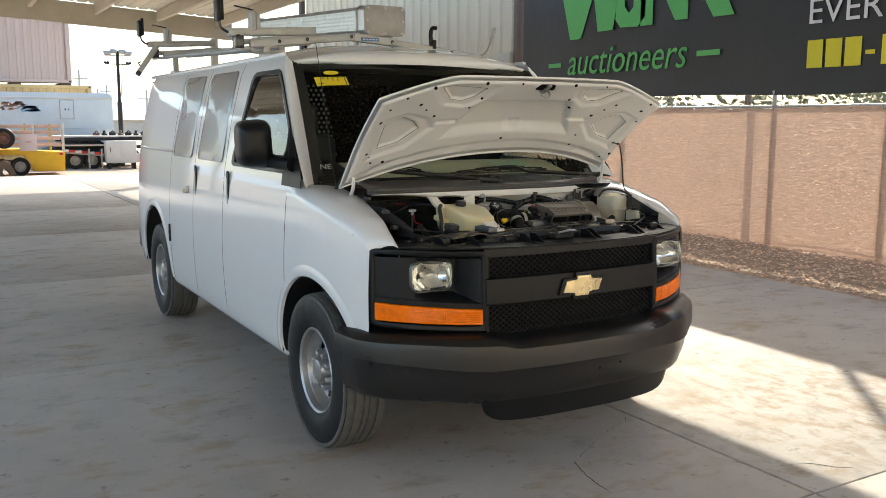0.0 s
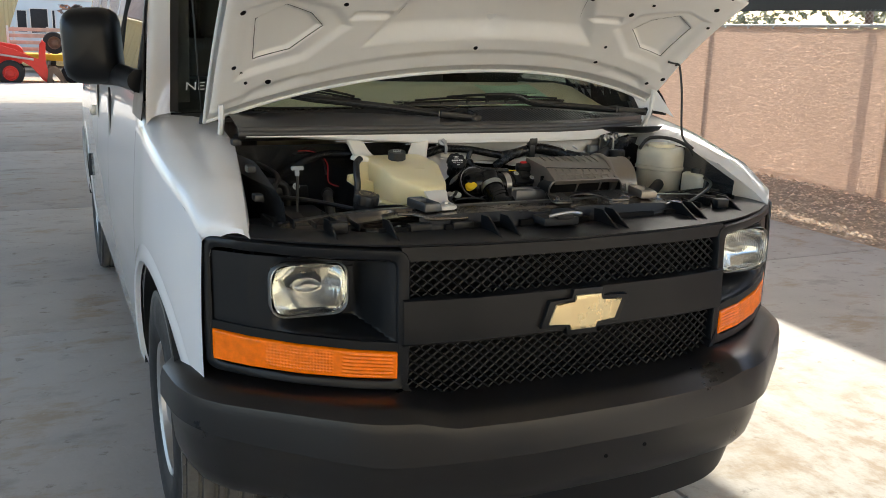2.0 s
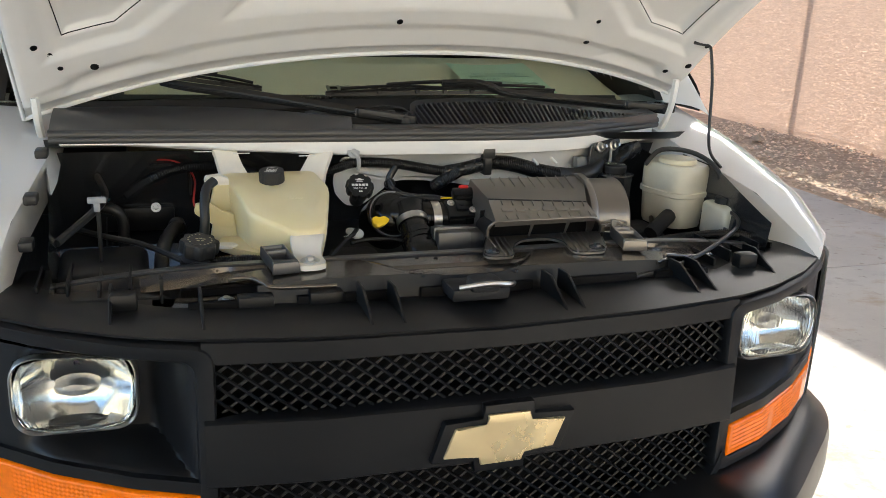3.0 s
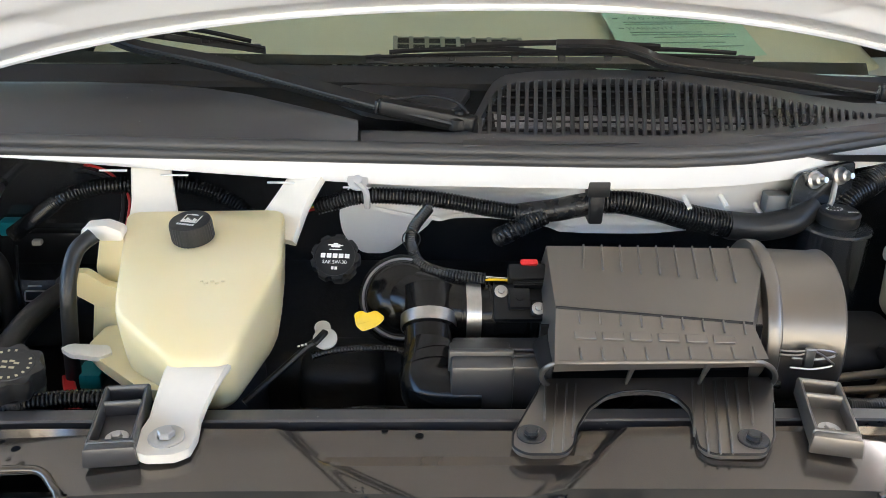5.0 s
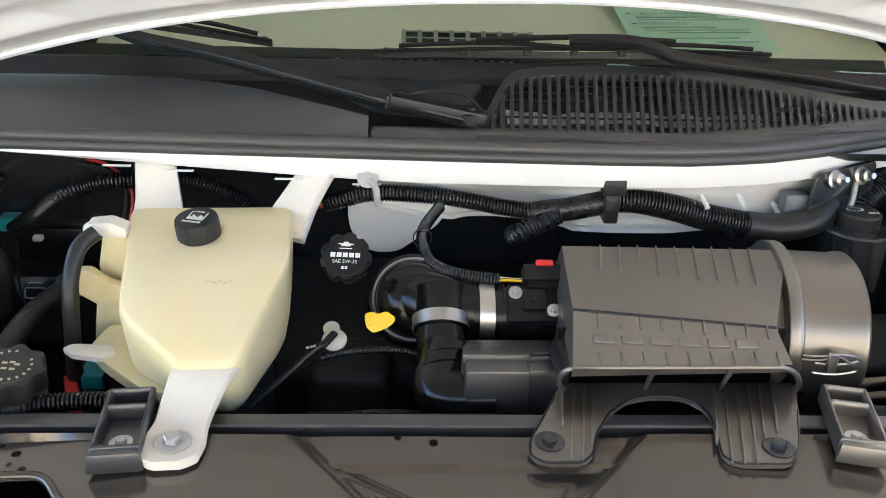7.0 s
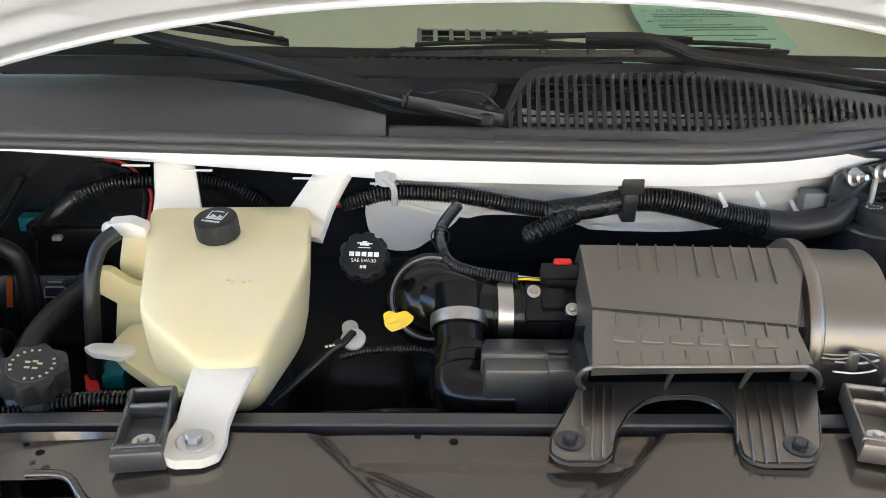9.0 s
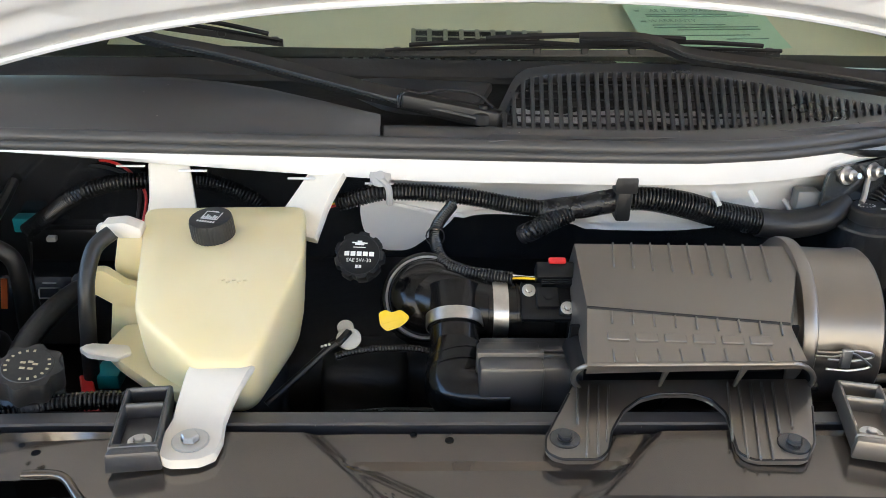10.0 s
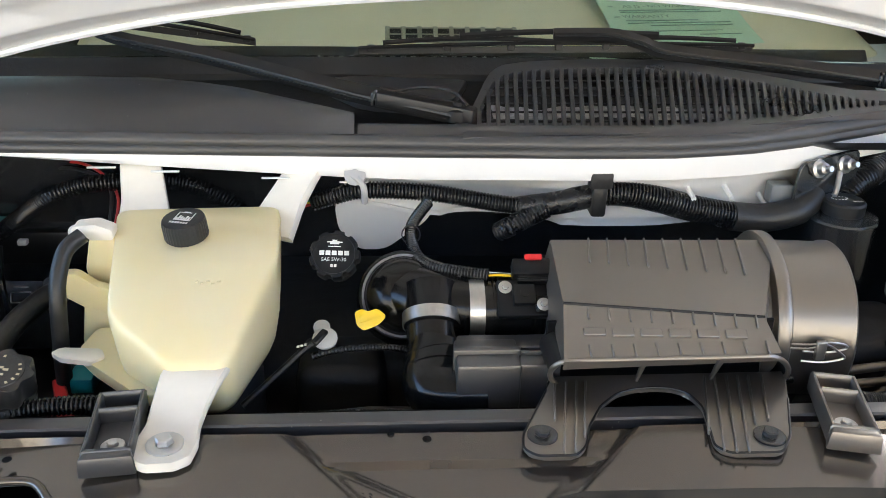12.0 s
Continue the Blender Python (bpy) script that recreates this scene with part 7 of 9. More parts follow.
for x0, x1, y0, y1 in ((-0.006, 0.006, 0.013, 0.017), (-0.010, -0.006, 0.0155, 0.017), (0.006, 0.010, 0.015, 0.0165), (-0.003, 0.003, 0.017, 0.019), (-0.008, 0.008, 0.0095, 0.0105), (-0.004, -0.0006, -0.018, -0.014), (0.0006, 0.004, -0.018, -0.014)):
    box(bm, x0, x1, y0, y1, 0.0196, 0.0200, m=M)
part("cap_print", bm, INK, oc)
writing("cap_grade", "SAE 5W-30", 0.0068, M @ Matrix.Translation((0, -0.0078, 0.0199)), INK, oc, 0.0001)
# dipstick
bm = B()
dm = Matrix.Translation((-0.098, 0.565, 1.112)) @ pose(0, 0, 0, 60, 0, 0)
heart = [(-0.0177, 0.0086), (-0.0086, 0.0127), (-0.0030, 0.0088), (0.0084, 0.0127), (0.0186, 0.0052), (0.0168, -0.0005), (0.0084, -0.0073), (-0.0075, -0.0129), (-0.0154, -0.0061)]
prism(bm, rounded(heart, 0.0035, 4), -0.010, 0.002, 0.003, 2, dm)
prism(bm, rounded([(-0.014, -0.004), (0.016, 0.0035), (0.0084, -0.0073), (-0.0075, -0.0129)], 0.003, 4), 0.002, 0.006, 0.002, 2, dm)
vpart("dipstick_handle", bm, YEL, "yellow plastic dipstick handle")
bm = B()
lathe(bm, [(0.0, 0.0), (0.0135, 0.0), (0.0145, 0.002), (0.0145, 0.005), (0.012, 0.0065), (0.0, 0.0065)], n=24, m=Matrix.Translation((-0.150, 0.560, 1.088)) @ pose(0, 0, 0, 25, 0, 0))
lathe(bm, [(0.006, -0.004), (0.010, 0.0), (0.010, 0.004), (0, 0.004)], n=16, m=Matrix.Translation((-0.156, 0.592, 1.085)) @ pose(0, 0, 0, 25, 0, 0))
vpart("grey_plug", bm, mat("pale_grey_plastic", (0.50, 0.50, 0.47), 0.5), "pale grey round plug")
bm = B()
box(bm, -0.0045, 0.0045, -0.018, 0.005, 0.006, 0.012, 0.0015, 1, Matrix.Translation((-0.150, 0.560, 1.090)) @ pose(0, 0, 0, 20, 0, -38))
tube(bm, [(-0.160, 0.548, 1.092), (-0.172, 0.545, 1.086), (-0.20, 0.53, 1.065), (-0.24, 0.50, 1.04)], 0.0042, 8, 5)
vpart("plug_lead", bm, BLACK, "black sensor lead with label")
bm = B()
for k in range(3):
    box(bm, -0.181 + 0.004 * k, -0.178 + 0.004 * k, 0.540 + 0.002 * k, 0.5435 + 0.002 * k, 1.0905, 1.0915)
vpart("lead_print", bm, INK)
bm = B()
tube(bm, [(-0.165, 0.545, 1.075), (-0.139, 0.553, 1.078), (-0.10, 0.562, 1.076), (-0.063, 0.565, 1.072), (-0.03, 0.56, 1.06)], 0.005, 8, 8, rib=0.001, pitch=0.004)
vpart("sensor_conduit", bm, CONDUIT, "black corrugated sensor conduit")
bm = B()
sheet(bm, lambda u, v: Vector((-0.225 + 0.008 * u + 0.004 * math.sin(v * 7), 0.66 + 0.02 * v, 1.0 + 0.012 * u * v)), span(-1, 1, 3), span(-1, 1, 6))
vpart("worn_metal_bracket", bm, STEEL)

# firewall, white flange, cowl
front_y = lambda x: lerp_table(x, [(-0.75, 0.770), (0.0, 0.741), (0.20, 0.736), (0.30, 0.738), (0.40, 0.754), (0.50, 0.787), (0.62, 0.838), (0.75, 0.90)])
bm = B()


def flange(u, v):
    f = front_y(u)
    zb = 1.213 + 0.028 * max(0, min(1, (-u - 0.05) / 0.55)) ** 1.2
    return [Vector((u, f + 0.010, 1.254)), Vector((u, f - 0.003, 1.251)), Vector((u, f - 0.005, (1.251 + zb) / 2)), Vector((u, f - 0.002, zb + 0.005)), Vector((u, f + 0.010, zb))][v]


sheet(bm, flange, span(-0.72, 0.72, 60), [0, 1, 2, 3, 4])
vpart("cowl_flange", bm, WHITE_IN, "white painted cowl flange")
bm = B()


def wall_pt(u, v):
    low = 1.150 - 0.02 * math.sin((u + 0.05) * 5) if u > -0.03 else 1.185 - 0.04 * max(0, u + 0.20) / 0.17
    low += 0.05 * max(0, (u - 0.45) / 0.15) ** 2
    z = 1.214 + (low - 1.214) * v
    y = front_y(u) + 0.010 + (0.040 - 0.01 * v) * min(1, v * 1.6) ** 0.8
    if 0.0 < u < 0.16:
        y += 0.03 * math.sin((u) / 0.16 * math.pi) ** 0.5 * min(1, v * 2.5)
    if v > 0.9:
        y += 0.01
    return Vector((u, y, z))


sheet(bm, wall_pt, span(-0.10, 0.62, 60), span(0, 1, 12))
vpart("firewall", bm, WHITE_IN, "white painted firewall", smooth=60)
bm = B()
prism(bm, rounded([(-0.150, 1.150), (-0.145, 1.115), (-0.118, 1.085), (-0.080, 1.085), (-0.02, 1.130), (-0.005, 1.165), (-0.06, 1.20), (-0.13, 1.20)], 0.01, 3), 0.0, 0.003, 0.001, 1, Matrix(((1, 0, 0, 0), (0, 0, -1, 0.815), (0, 1, 0, 0), (0, 0, 0, 1))))
vpart("white_gusset", bm, WHITE_IN, "white sheet-metal gusset")
bm = B()
sheet(bm, lambda u, v: Vector((u, 0.90 + 0.05 * v, 1.205 - 0.385 * v)), span(-0.75, 0.75, 12), span(0, 1, 5))
vpart("firewall_backing", bm, BLACK_GLOSS, "black painted firewall")
for x, z in ((0.385, 1.198), (0.330, 1.200), (0.452, 1.168)):
    bm = B()
    tube(bm, [(x, front_y(x) + 0.045, z), (x + 0.004, front_y(x) + 0.004, z - 0.014)], 0.0036, 8, 1, soft=False)
    vpart("weld_stud", bm, WHITE_IN)
bm = B()
for k, (dy, z, r) in enumerate(((0.004, 1.266, 0.010), (0.000, 1.255, 0.008))):
    tube(bm, [(u, front_y(u) + dy, z) for u in span(-0.74, 0.74, 40)], r, 10, 1, soft=False)
vpart("hood_seal", bm, mat("dusty_black_rubber", (0.055, 0.053, 0.052), 0.42, var=0.15, scale=14, spec=0.6), "dusty black rubber hood seal")
# cowl panel, passenger half: smooth sheet with a humped rear edge
bm = B()


def cowl_left(u, v):
    x = -0.74 + 0.622 * u
    yf = front_y(x) + 0.008
    yb = lerp_table(x, [(-0.74, 0.965), (-0.656, 0.971), (-0.537, 0.979), (-0.412, 0.971), (-0.34, 0.945), (-0.279, 0.912), (-0.184, 0.832), (-0.12, 0.775)])
    z = 1.270 + 0.028 * math.sin(min(1, v * 1.1) * math.pi * 0.5) - 0.016 * max(0, v - 0.88) / 0.12
    return Vector((x, yf + (yb - yf) * v, z))


sheet(bm, cowl_left, span(0, 1, 40), [-0.0] + span(0.03, 1, 14))
vpart("cowl_panel", bm, COWLP, "smooth black plastic cowl panel", smooth=60)
bm = B()
sheet(bm, lambda u, v: Vector((-0.114 + 0.86 * u, front_y(-0.114 + 0.86 * u) + 0.006 + 0.030 * v, 1.271 + 0.010 * math.sin(v * 1.6))), span(0, 1, 40), span(0, 1, 5))
vpart("cowl_front_strip", bm, COWLP)
bm = B()
sheet(bm, lambda u, v: Vector((-0.75 + 1.5 * u, 0.775 + 0.375 * v, 1.256 + 0.042 * v - 0.055 * math.sin(v * math.pi) ** 0.6)), span(0, 1, 16), span(0, 1, 16))
vpart("cowl_well", bm, BLACK_MATT, "black cowl well")
bm = B()
prism(bm, rounded([(-0.11, 0.88), (-0.02, 0.86), (0.02, 0.90), (0.05, 1.01), (-0.14, 1.03), (-0.19, 0.99)], 0.015, 3), 1.268, 1.280, 0.004, 2)
vpart("wiper_well_cover", bm, COWLP)
# cowl vent: frame, ribs, cross bars
vent = vpart("cowl_vent", B(), COWLP, "black slotted cowl vent")
v_lo = lambda x: lerp_table(x, [(0.02, 0.752), (0.07, 0.756), (0.145, 0.761), (0.22, 0.762), (0.30, 0.774), (0.383, 0.790), (0.472, 0.808), (0.568, 0.832), (0.615, 0.844), (0.72, 0.876)])
v_hi = lambda x: lerp_table(x, [(0.018, 0.772), (0.035, 0.785), (0.055, 0.86), (0.075, 0.935), (0.097, 0.975), (0.14, 0.993), (0.185, 1.0), (0.275, 1.008), (0.36, 1.002), (0.40, 0.990), (0.462, 0.960), (0.55, 0.908), (0.615, 0.876), (0.66, 0.874), (0.72, 0.892)])
v_z = lambda x, y: 1.276 + 0.030 * (y - 0.78) / 0.3


def vent_strip(f0, f1, x0, x1, n, lift=0.0):
    bm = B()
    sheet(bm, lambda u, v: Vector((u, f0(u) + (f1(u) - f0(u)) * v[0], v_z(u, f0(u) + (f1(u) - f0(u)) * v[0]) + v[1] + lift)), span(x0, x1, n), [(0, -0.010), (0, 0.0034), (0.5, 0.0034), (1, 0.0034), (1, -0.010)])
    return bm


part("vent_frame", vent_strip(lambda x: v_lo(x) - 0.014, lambda x: v_lo(x) + 0.005, 0.02, 0.72, 40), COWLP, vent)
part("vent_frame", vent_strip(lambda x: v_hi(x) - 0.007, lambda x: v_hi(x) + 0.034, 0.02, 0.72, 60), COWLP, vent)
RIB_P = 0.0125
for k in range(52):
    x = 0.0178 + RIB_P * k
    tilt = 0.12 + 0.62 * (x - 0.1)
    y0 = v_lo(x) + 0.004
    y1 = y0
    while y1 < v_hi(x + tilt * (y1 - y0)) - 0.006 and x + tilt * (y1 - y0) < 0.72:
        y1 += 0.001
    if y1 - y0 < 0.018:
        continue
    L, SR = y1 - y0, 0.0037
    us = [0, 0.0005, 0.0015, 0.003, 0.005] + span(0.008, L - 0.008, 6) + [L - 0.005, L - 0.003, L - 0.0015, L - 0.0005, L]

    def half(d):
        e = min(d, L - d)
        return RIB_P / 2 + 0.0002 - (SR * math.sqrt(max(0, 1 - (1 - e / 0.008) ** 2)) if e < 0.008 else SR)

    bm = B()
    sheet(bm, lambda d, v: Vector((x + tilt * d + v[0] * half(d), y0 + d, v_z(x, y0 + d) + v[1])), us, [(-1, -0.007), (-1, 0.0030), (-0.8, 0.0038), (0.8, 0.0038), (1, 0.0030), (1, -0.007)])
    part("vent_rib", bm, COWLP, vent)
for k in range(8):
    y = 0.782 + 0.0305 * k
    inside = [x for x in span(0.02, 0.70, 136) if v_lo(x) + 0.002 < y < v_hi(x) - 0.002]
    if len(inside) > 4:
        bm = B()
        tube(bm, [(x, y, v_z(x, y) - 0.0045) for x in inside[::4]], 0.0017, 6, 1, soft=False)
        part("vent_cross_bar", bm, COWLP, vent)
# metal trough, and a screen kept pale for the bright reflections in the slots
TROUGH = mat("dull_galvanised_trough", (0.30, 0.30, 0.31), 0.38, metal=0.6, var=0.3, scale=30, bump=0.001, bscale=50)
bm = B()
sheet(bm, lambda u, v: Vector((u, 0.800 + 0.10 * v, 1.232 + 0.012 * v + 0.003 * math.sin(v * 19) + 0.002 * noise.noise((u * 14, v * 3, 2)))), span(0.045, 0.27, 30), span(0, 1, 14))
part("trough", bm, TROUGH, vent, "dull grey metal trough")
bm = B()
sheet(bm, lambda u, v: Vector((u, 0.915 + 0.035 * v + 0.008 * math.sin(u * 31) + 0.006 * noise.noise((u * 25, 0, 1)), 1.246 + 0.008 * v + 0.006 * noise.noise((u * 30, v * 3, 1)))), span(0.08, 0.47, 60), span(0, 1, 6))
part("leaf_screen", bm, mat("pale_glint_screen", (0.70, 0.69, 0.68), 0.4, var=0.5, scale=60, bump=0.002, bscale=90), vent, "pale grey leaf screen")


# wipers
def wiper(pts, blade, name):
    w = vpart("wiper", B(), BLACK_GLOSS, name)
    P = [Vector(p) for p in pts]
    bm = B()
    path = smooth_path(pts, 6)
    prev, edge = [], []
    for i, p in enumerate(path):
        d = (path[min(i + 1, len(path) - 1)] - path[max(i - 1, 0)]).normalized()
        s = d.cross(Vector((0, -0.5, 1))).normalized()
        u = s.cross(d)
        k = i / (len(path) - 1)
        hw = 0.0150 - 0.0085 * k ** 0.8
        edge.append(p + s * hw + u * -0.001)
        prev.append([bm.verts.new(p + s * a * hw + u * b) for a, b in ((-1, -0.009), (-1, 0.004), (-0.86, 0.0062), (0.86, 0.0062), (1, 0.004), (1, -0.009))])
    for p, q in zip(prev, prev[1:]):
        for i in range(6):
            bm.faces.new((p[i], p[(i + 1) % 6], q[(i + 1) % 6], q[i]))
    bm.faces.new(prev[0])
    bm.faces.new(prev[-1][::-1])
    part("arm", bm, WIPER, w)
    for side in (1, -1):
        bm = B()
        tube(bm, [q if side > 0 else q + (c - q) * 2 for q, c in zip(edge, path)][4:], 0.0013, 6, 1, soft=False)
        part("arm_edge", bm, BLACK_GLOSS, w)
    bm = B()
    lathe(bm, [(0.016, -0.01), (0.016, 0.004), (0.011, 0.008), (0.006, 0.009), (0.006, 0.014), (0, 0.014)], n=20, m=Matrix.Translation(P[0]))
    part("pivot_nut", bm, WIPER, w)
    d = (P[1] - P[0]).normalized()
    side = d.cross(Vector((0, 0, 1))).normalized()
    up = side.cross(d)
    far = min(0.11, (P[1] - P[0]).length * 0.8)
    m = Matrix(((d.x, side.x, up.x, P[0].x), (d.y, side.y, up.y, P[0].y), (d.z, side.z, up.z, P[0].z), (0, 0, 0, 1)))
    bm = B()
    prism(bm, rounded([(-0.024, -0.011), (far, -0.0185), (far, 0.0185), (-0.024, 0.011)], 0.004, 2), -0.009, 0.0095, 0.0025, 2, m)
    part("arm_cover", bm, WIPER, w)
    bm = B()
    box(bm, far + 0.001, far + 0.006, -0.0175, 0.0175, -0.010, 0.0085, 0.001, 1, m)
    tube(bm, [m @ Vector(q) for q in ((far - 0.02, 0.015, -0.006), (far + 0.004, 0.017, -0.010), (far + 0.03, 0.014, -0.008))], 0.0028, 6, 4)
    part("arm_hinge", bm, BLACK_GLOSS, w)
    a, b = Vector(blade[0]), Vector(blade[1])
    bm = B()
    for k, (lo, hi, dz, r) in enumerate(((0.0, 1.0, 0.004, 0.0035), (0.06, 0.5, 0.012, 0.004), (0.5, 0.95, 0.012, 0.004), (0.25, 0.75, 0.022, 0.005))):
        tube(bm, [a.lerp(b, t) + Vector((0, -0.004, dz + 0.006 * math.sin((t - lo) / (hi - lo) * math.pi))) for t in span(lo, hi, 8)], r, 6, 1, soft=False)
    part("blade_frame", bm, WIPER, w)
    for t in (0.03, 0.22, 0.38, 0.5, 0.62, 0.78, 0.97):
        bm = B()
        c = a.lerp(b, t)
        box(bm, c.x - 0.006, c.x + 0.006, c.y - 0.006, c.y + 0.004, c.z - 0.002, c.z + 0.008 + 0.010 * (abs(t - 0.5) < 0.01), 0.0015, 1)
        part("blade_claw", bm, WIPER, w)
    bm = B()
    sheet(bm, lambda u, v: a.lerp(b, u) + Vector((0, 0.002, 0.004 - 0.010 * v)), span(0, 1, 10), [0, 1], thick=0.003)
    part("blade_rubber", bm, BLACK_MATT, w)
    return w


wiper([(0.017, 0.800, 1.290), (-0.123, 0.847, 1.306), (-0.325, 0.956, 1.326), (-0.455, 1.013, 1.336), (-0.514, 1.046, 1.344)], [(-0.70, 1.050, 1.380), (-0.278, 1.058, 1.325)], "black wiper arm and blade resting on the glass")
wiper([(0.77, 0.905, 1.296), (0.655, 0.965, 1.300), (0.555, 1.003, 1.306), (0.373, 1.035, 1.320), (0.32, 1.037, 1.335), (0.274, 1.04, 1.345), (0.185, 1.05, 1.343)], [(-0.1195, 1.060, 1.313), (0.512, 1.060, 1.321)], "black wiper arm and blade resting on the glass")
bm = B()
tube(bm, [(0.03, 0.80, 1.300), (0.01, 0.822, 1.312), (-0.03, 0.836, 1.314), (-0.07, 0.832, 1.308)], 0.0022, 6, 6)
vpart("washer_hose", bm, BLACK_MATT, "thin black washer hose")

# wiring harness along the firewall
bm = B()
tube(bm, [(-0.175, 0.752, 1.182), (-0.150, 0.750, 1.190), (-0.113, 0.748, 1.200), (-0.05, 0.75, 1.198), (0.0, 0.752, 1.192), (0.06, 0.755, 1.180), (0.11, 0.758, 1.172)], 0.0118, 12, 8, rib=0.0024, pitch=0.0046)
vpart("wire_conduit", bm, CONDUIT, "black corrugated wire conduit")
bm = B()
tube(bm, [(0.095, 0.760, 1.170), (0.12, 0.758, 1.174), (0.15, 0.756, 1.178), (0.185, 0.756, 1.186), (0.21, 0.757, 1.192)], (0.014, 0.0175), 14, 8)
tube(bm, [(0.135, 0.752, 1.172), (0.10, 0.742, 1.158), (0.085, 0.74, 1.150), (0.075, 0.75, 1.14)], 0.014, 12, 6, rib=0.0018, pitch=0.0045)
vpart("taped_wire", bm, mat("black_tape", (0.014, 0.014, 0.015), 0.28, var=0.2, scale=60, bump=0.003, bscale=70), "wire bundle wrapped in shiny black tape")
bm = B()
tube(bm, [(0.208, 0.757, 1.192), (0.24, 0.757, 1.192), (0.29, 0.757, 1.182), (0.34, 0.758, 1.168), (0.40, 0.760, 1.156)], 0.0185, 14, 8, rib=0.003, pitch=0.0048)
vpart("wire_conduit", bm, CONDUIT, "thick black corrugated wire conduit")
bm = B()
tube(bm, [(0.395, 0.760, 1.156), (0.44, 0.762, 1.152), (0.49, 0.768, 1.160), (0.52, 0.79, 1.175)], 0.020, 14, 6)
vpart("rubber_sleeve", bm, BLACK_MATT, "black rubber sleeve")
bm = B()
box(bm, 0.193, 0.213, 0.735, 0.776, 1.165, 1.216, 0.004)
box(bm, 0.188, 0.218, 0.732, 0.752, 1.206, 1.232, 0.002)
for k in range(4):
    box(bm, 0.193 + 0.006 * k, 0.196 + 0.006 * k, 0.737, 0.748, 1.230, 1.244, 0.0008, 1)
vpart("harness_clip", bm, BLACK_MATT, "black harness clip")
bm = B()
lathe(bm, [(0.0, 0.0), (0.014, 0.0), (0.014, 0.003), (0.006, 0.004), (0.006, 0.010), (0, 0.011)], n=16, m=Matrix.Translation((-0.118, 0.742, 1.224)) @ pose(0, 0, 0, 60, 0, 0))
tube(bm, [(-0.118, 0.736, 1.224), (-0.108, 0.736, 1.212), (-0.106, 0.737, 1.198), (-0.106, 0.742, 1.186)], 0.0045, 8, 6)
vpart("zip_tie_mount", bm, mat("grey_nylon", (0.42, 0.42, 0.42), 0.45), "pale plastic zip tie mount")
for x0, mm in ((-0.185, YEL), (-0.187, RED), (-0.184, mat("green_wire", (0.02, 0.25, 0.06), 0.4))):
    bm = B()
    tube(bm, [(-0.168, 0.752, 1.184 + (x0 + 0.185)), (-0.185, 0.754, 1.180 + 2 * (x0 + 0.185)), (-0.21, 0.765, 1.165)], 0.0022, 6, 5)
    vpart("wire", bm, mm, "thin coloured wire")
for x in (-0.36, -0.22, -0.44, -0.12):
    bm = B()
    zt = 1.211 + 0.028 * max(0, min(1, (-x - 0.05) / 0.55)) ** 1.2
    box(bm, x - 0.018, x + 0.018, front_y(x) - 0.0035, front_y(x) + 0.0005, zt - 0.0008, zt + 0.001, 0.0003, 1)
    vpart("flange_tab", bm, WHITE_IN)
# fluid can on a bracket, right rear
BRK = Matrix.Translation((0.53, 0.789, 0)) @ pose(0, 0, 0, 0, 0, 21)
fc = vpart("fluid_canister", B(), BLACK_GLOSS, "glossy black fluid canister with screw cap")
bm = B()
lathe(bm, [(0.0, -0.14), (0.046, -0.14), (0.047, 0.0), (0.049, 0.004), (0.047, 0.007), (0.030, 0.010), (0.026, 0.010)], (0.552, 0.762, 1.150), n=36)
part("body", bm, BLACK_GLOSS, fc)
bm = B()
lathe(bm, [(0.027, 0.008), (0.029, 0.012), (0.029, 0.026), (0.026, 0.029), (0, 0.029)], (0.552, 0.762, 1.150), n=28)
part("cap", bm, BLACK_MATT, fc)
bm = B()
for k in range(14):
    a = k * 0.45
    box(bm, 0.552 + 0.011 * math.cos(a) - 0.001 - 0.006, 0.552 + 0.011 * math.cos(a) - 0.005, 0.766 + 0.006 * math.sin(a) - 0.0008, 0.766 + 0.006 * math.sin(a) + 0.0008, 1.1792, 1.1797)
for k in range(3):
    box(bm, 0.560 + 0.005 * k, 0.564 + 0.005 * k, 0.752, 0.755, 1.1792, 1.1797)
part("cap_print", bm, INK, fc)
bm = B()
prism(bm, rounded([(0.472, 1.135), (0.60, 1.135), (0.585, 1.195), (0.585, 1.238), (0.478, 1.230)], 0.012, 3), 0.0, 0.006, 0.001, 1, BRK @ Matrix(((1, 0, 0, -0.53), (0, 0, -1, 0), (0, 1, 0, 0), (0, 0, 0, 1))))
part("bracket", bm, BLACK_GLOSS, fc)
for x in (-0.022, 0.026):
    bm = B()
    lathe(bm, [(0.013, 0), (0.013, 0.004), (0.009, 0.006), (0.008, 0.014), (0.004, 0.016), (0.004, 0.024), (0, 0.024)], n=14, m=BRK @ Matrix.Translation((x, -0.006, 1.219)) @ pose(0, 0, 0, 72, 0, 0))
    part("stud_nut", bm, STEEL, fc)
bm = B()
tube(bm, [(0.66, 0.86, 1.20), (0.62, 0.83, 1.192), (0.585, 0.812, 1.178), (0.57, 0.80, 1.160)], 0.021, 14, 8, rib=0.0034, pitch=0.0052)
vpart("wire_conduit", bm, CONDUIT, "thick black corrugated hose")
bm = B()
tube(bm, [(0.552, 0.79, 1.215), (0.545, 0.776, 1.190), (0.540, 0.77, 1.182)], 0.004, 8, 4)
vpart("cap_strap", bm, STEEL)
bm = B()
box(bm, 0.452, 0.485, 0.775, 0.80, 1.165, 1.195, 0.004)
vpart("grey_connector", bm, mat("grey_connector", (0.13, 0.14, 0.15), 0.4), "grey wire connector")

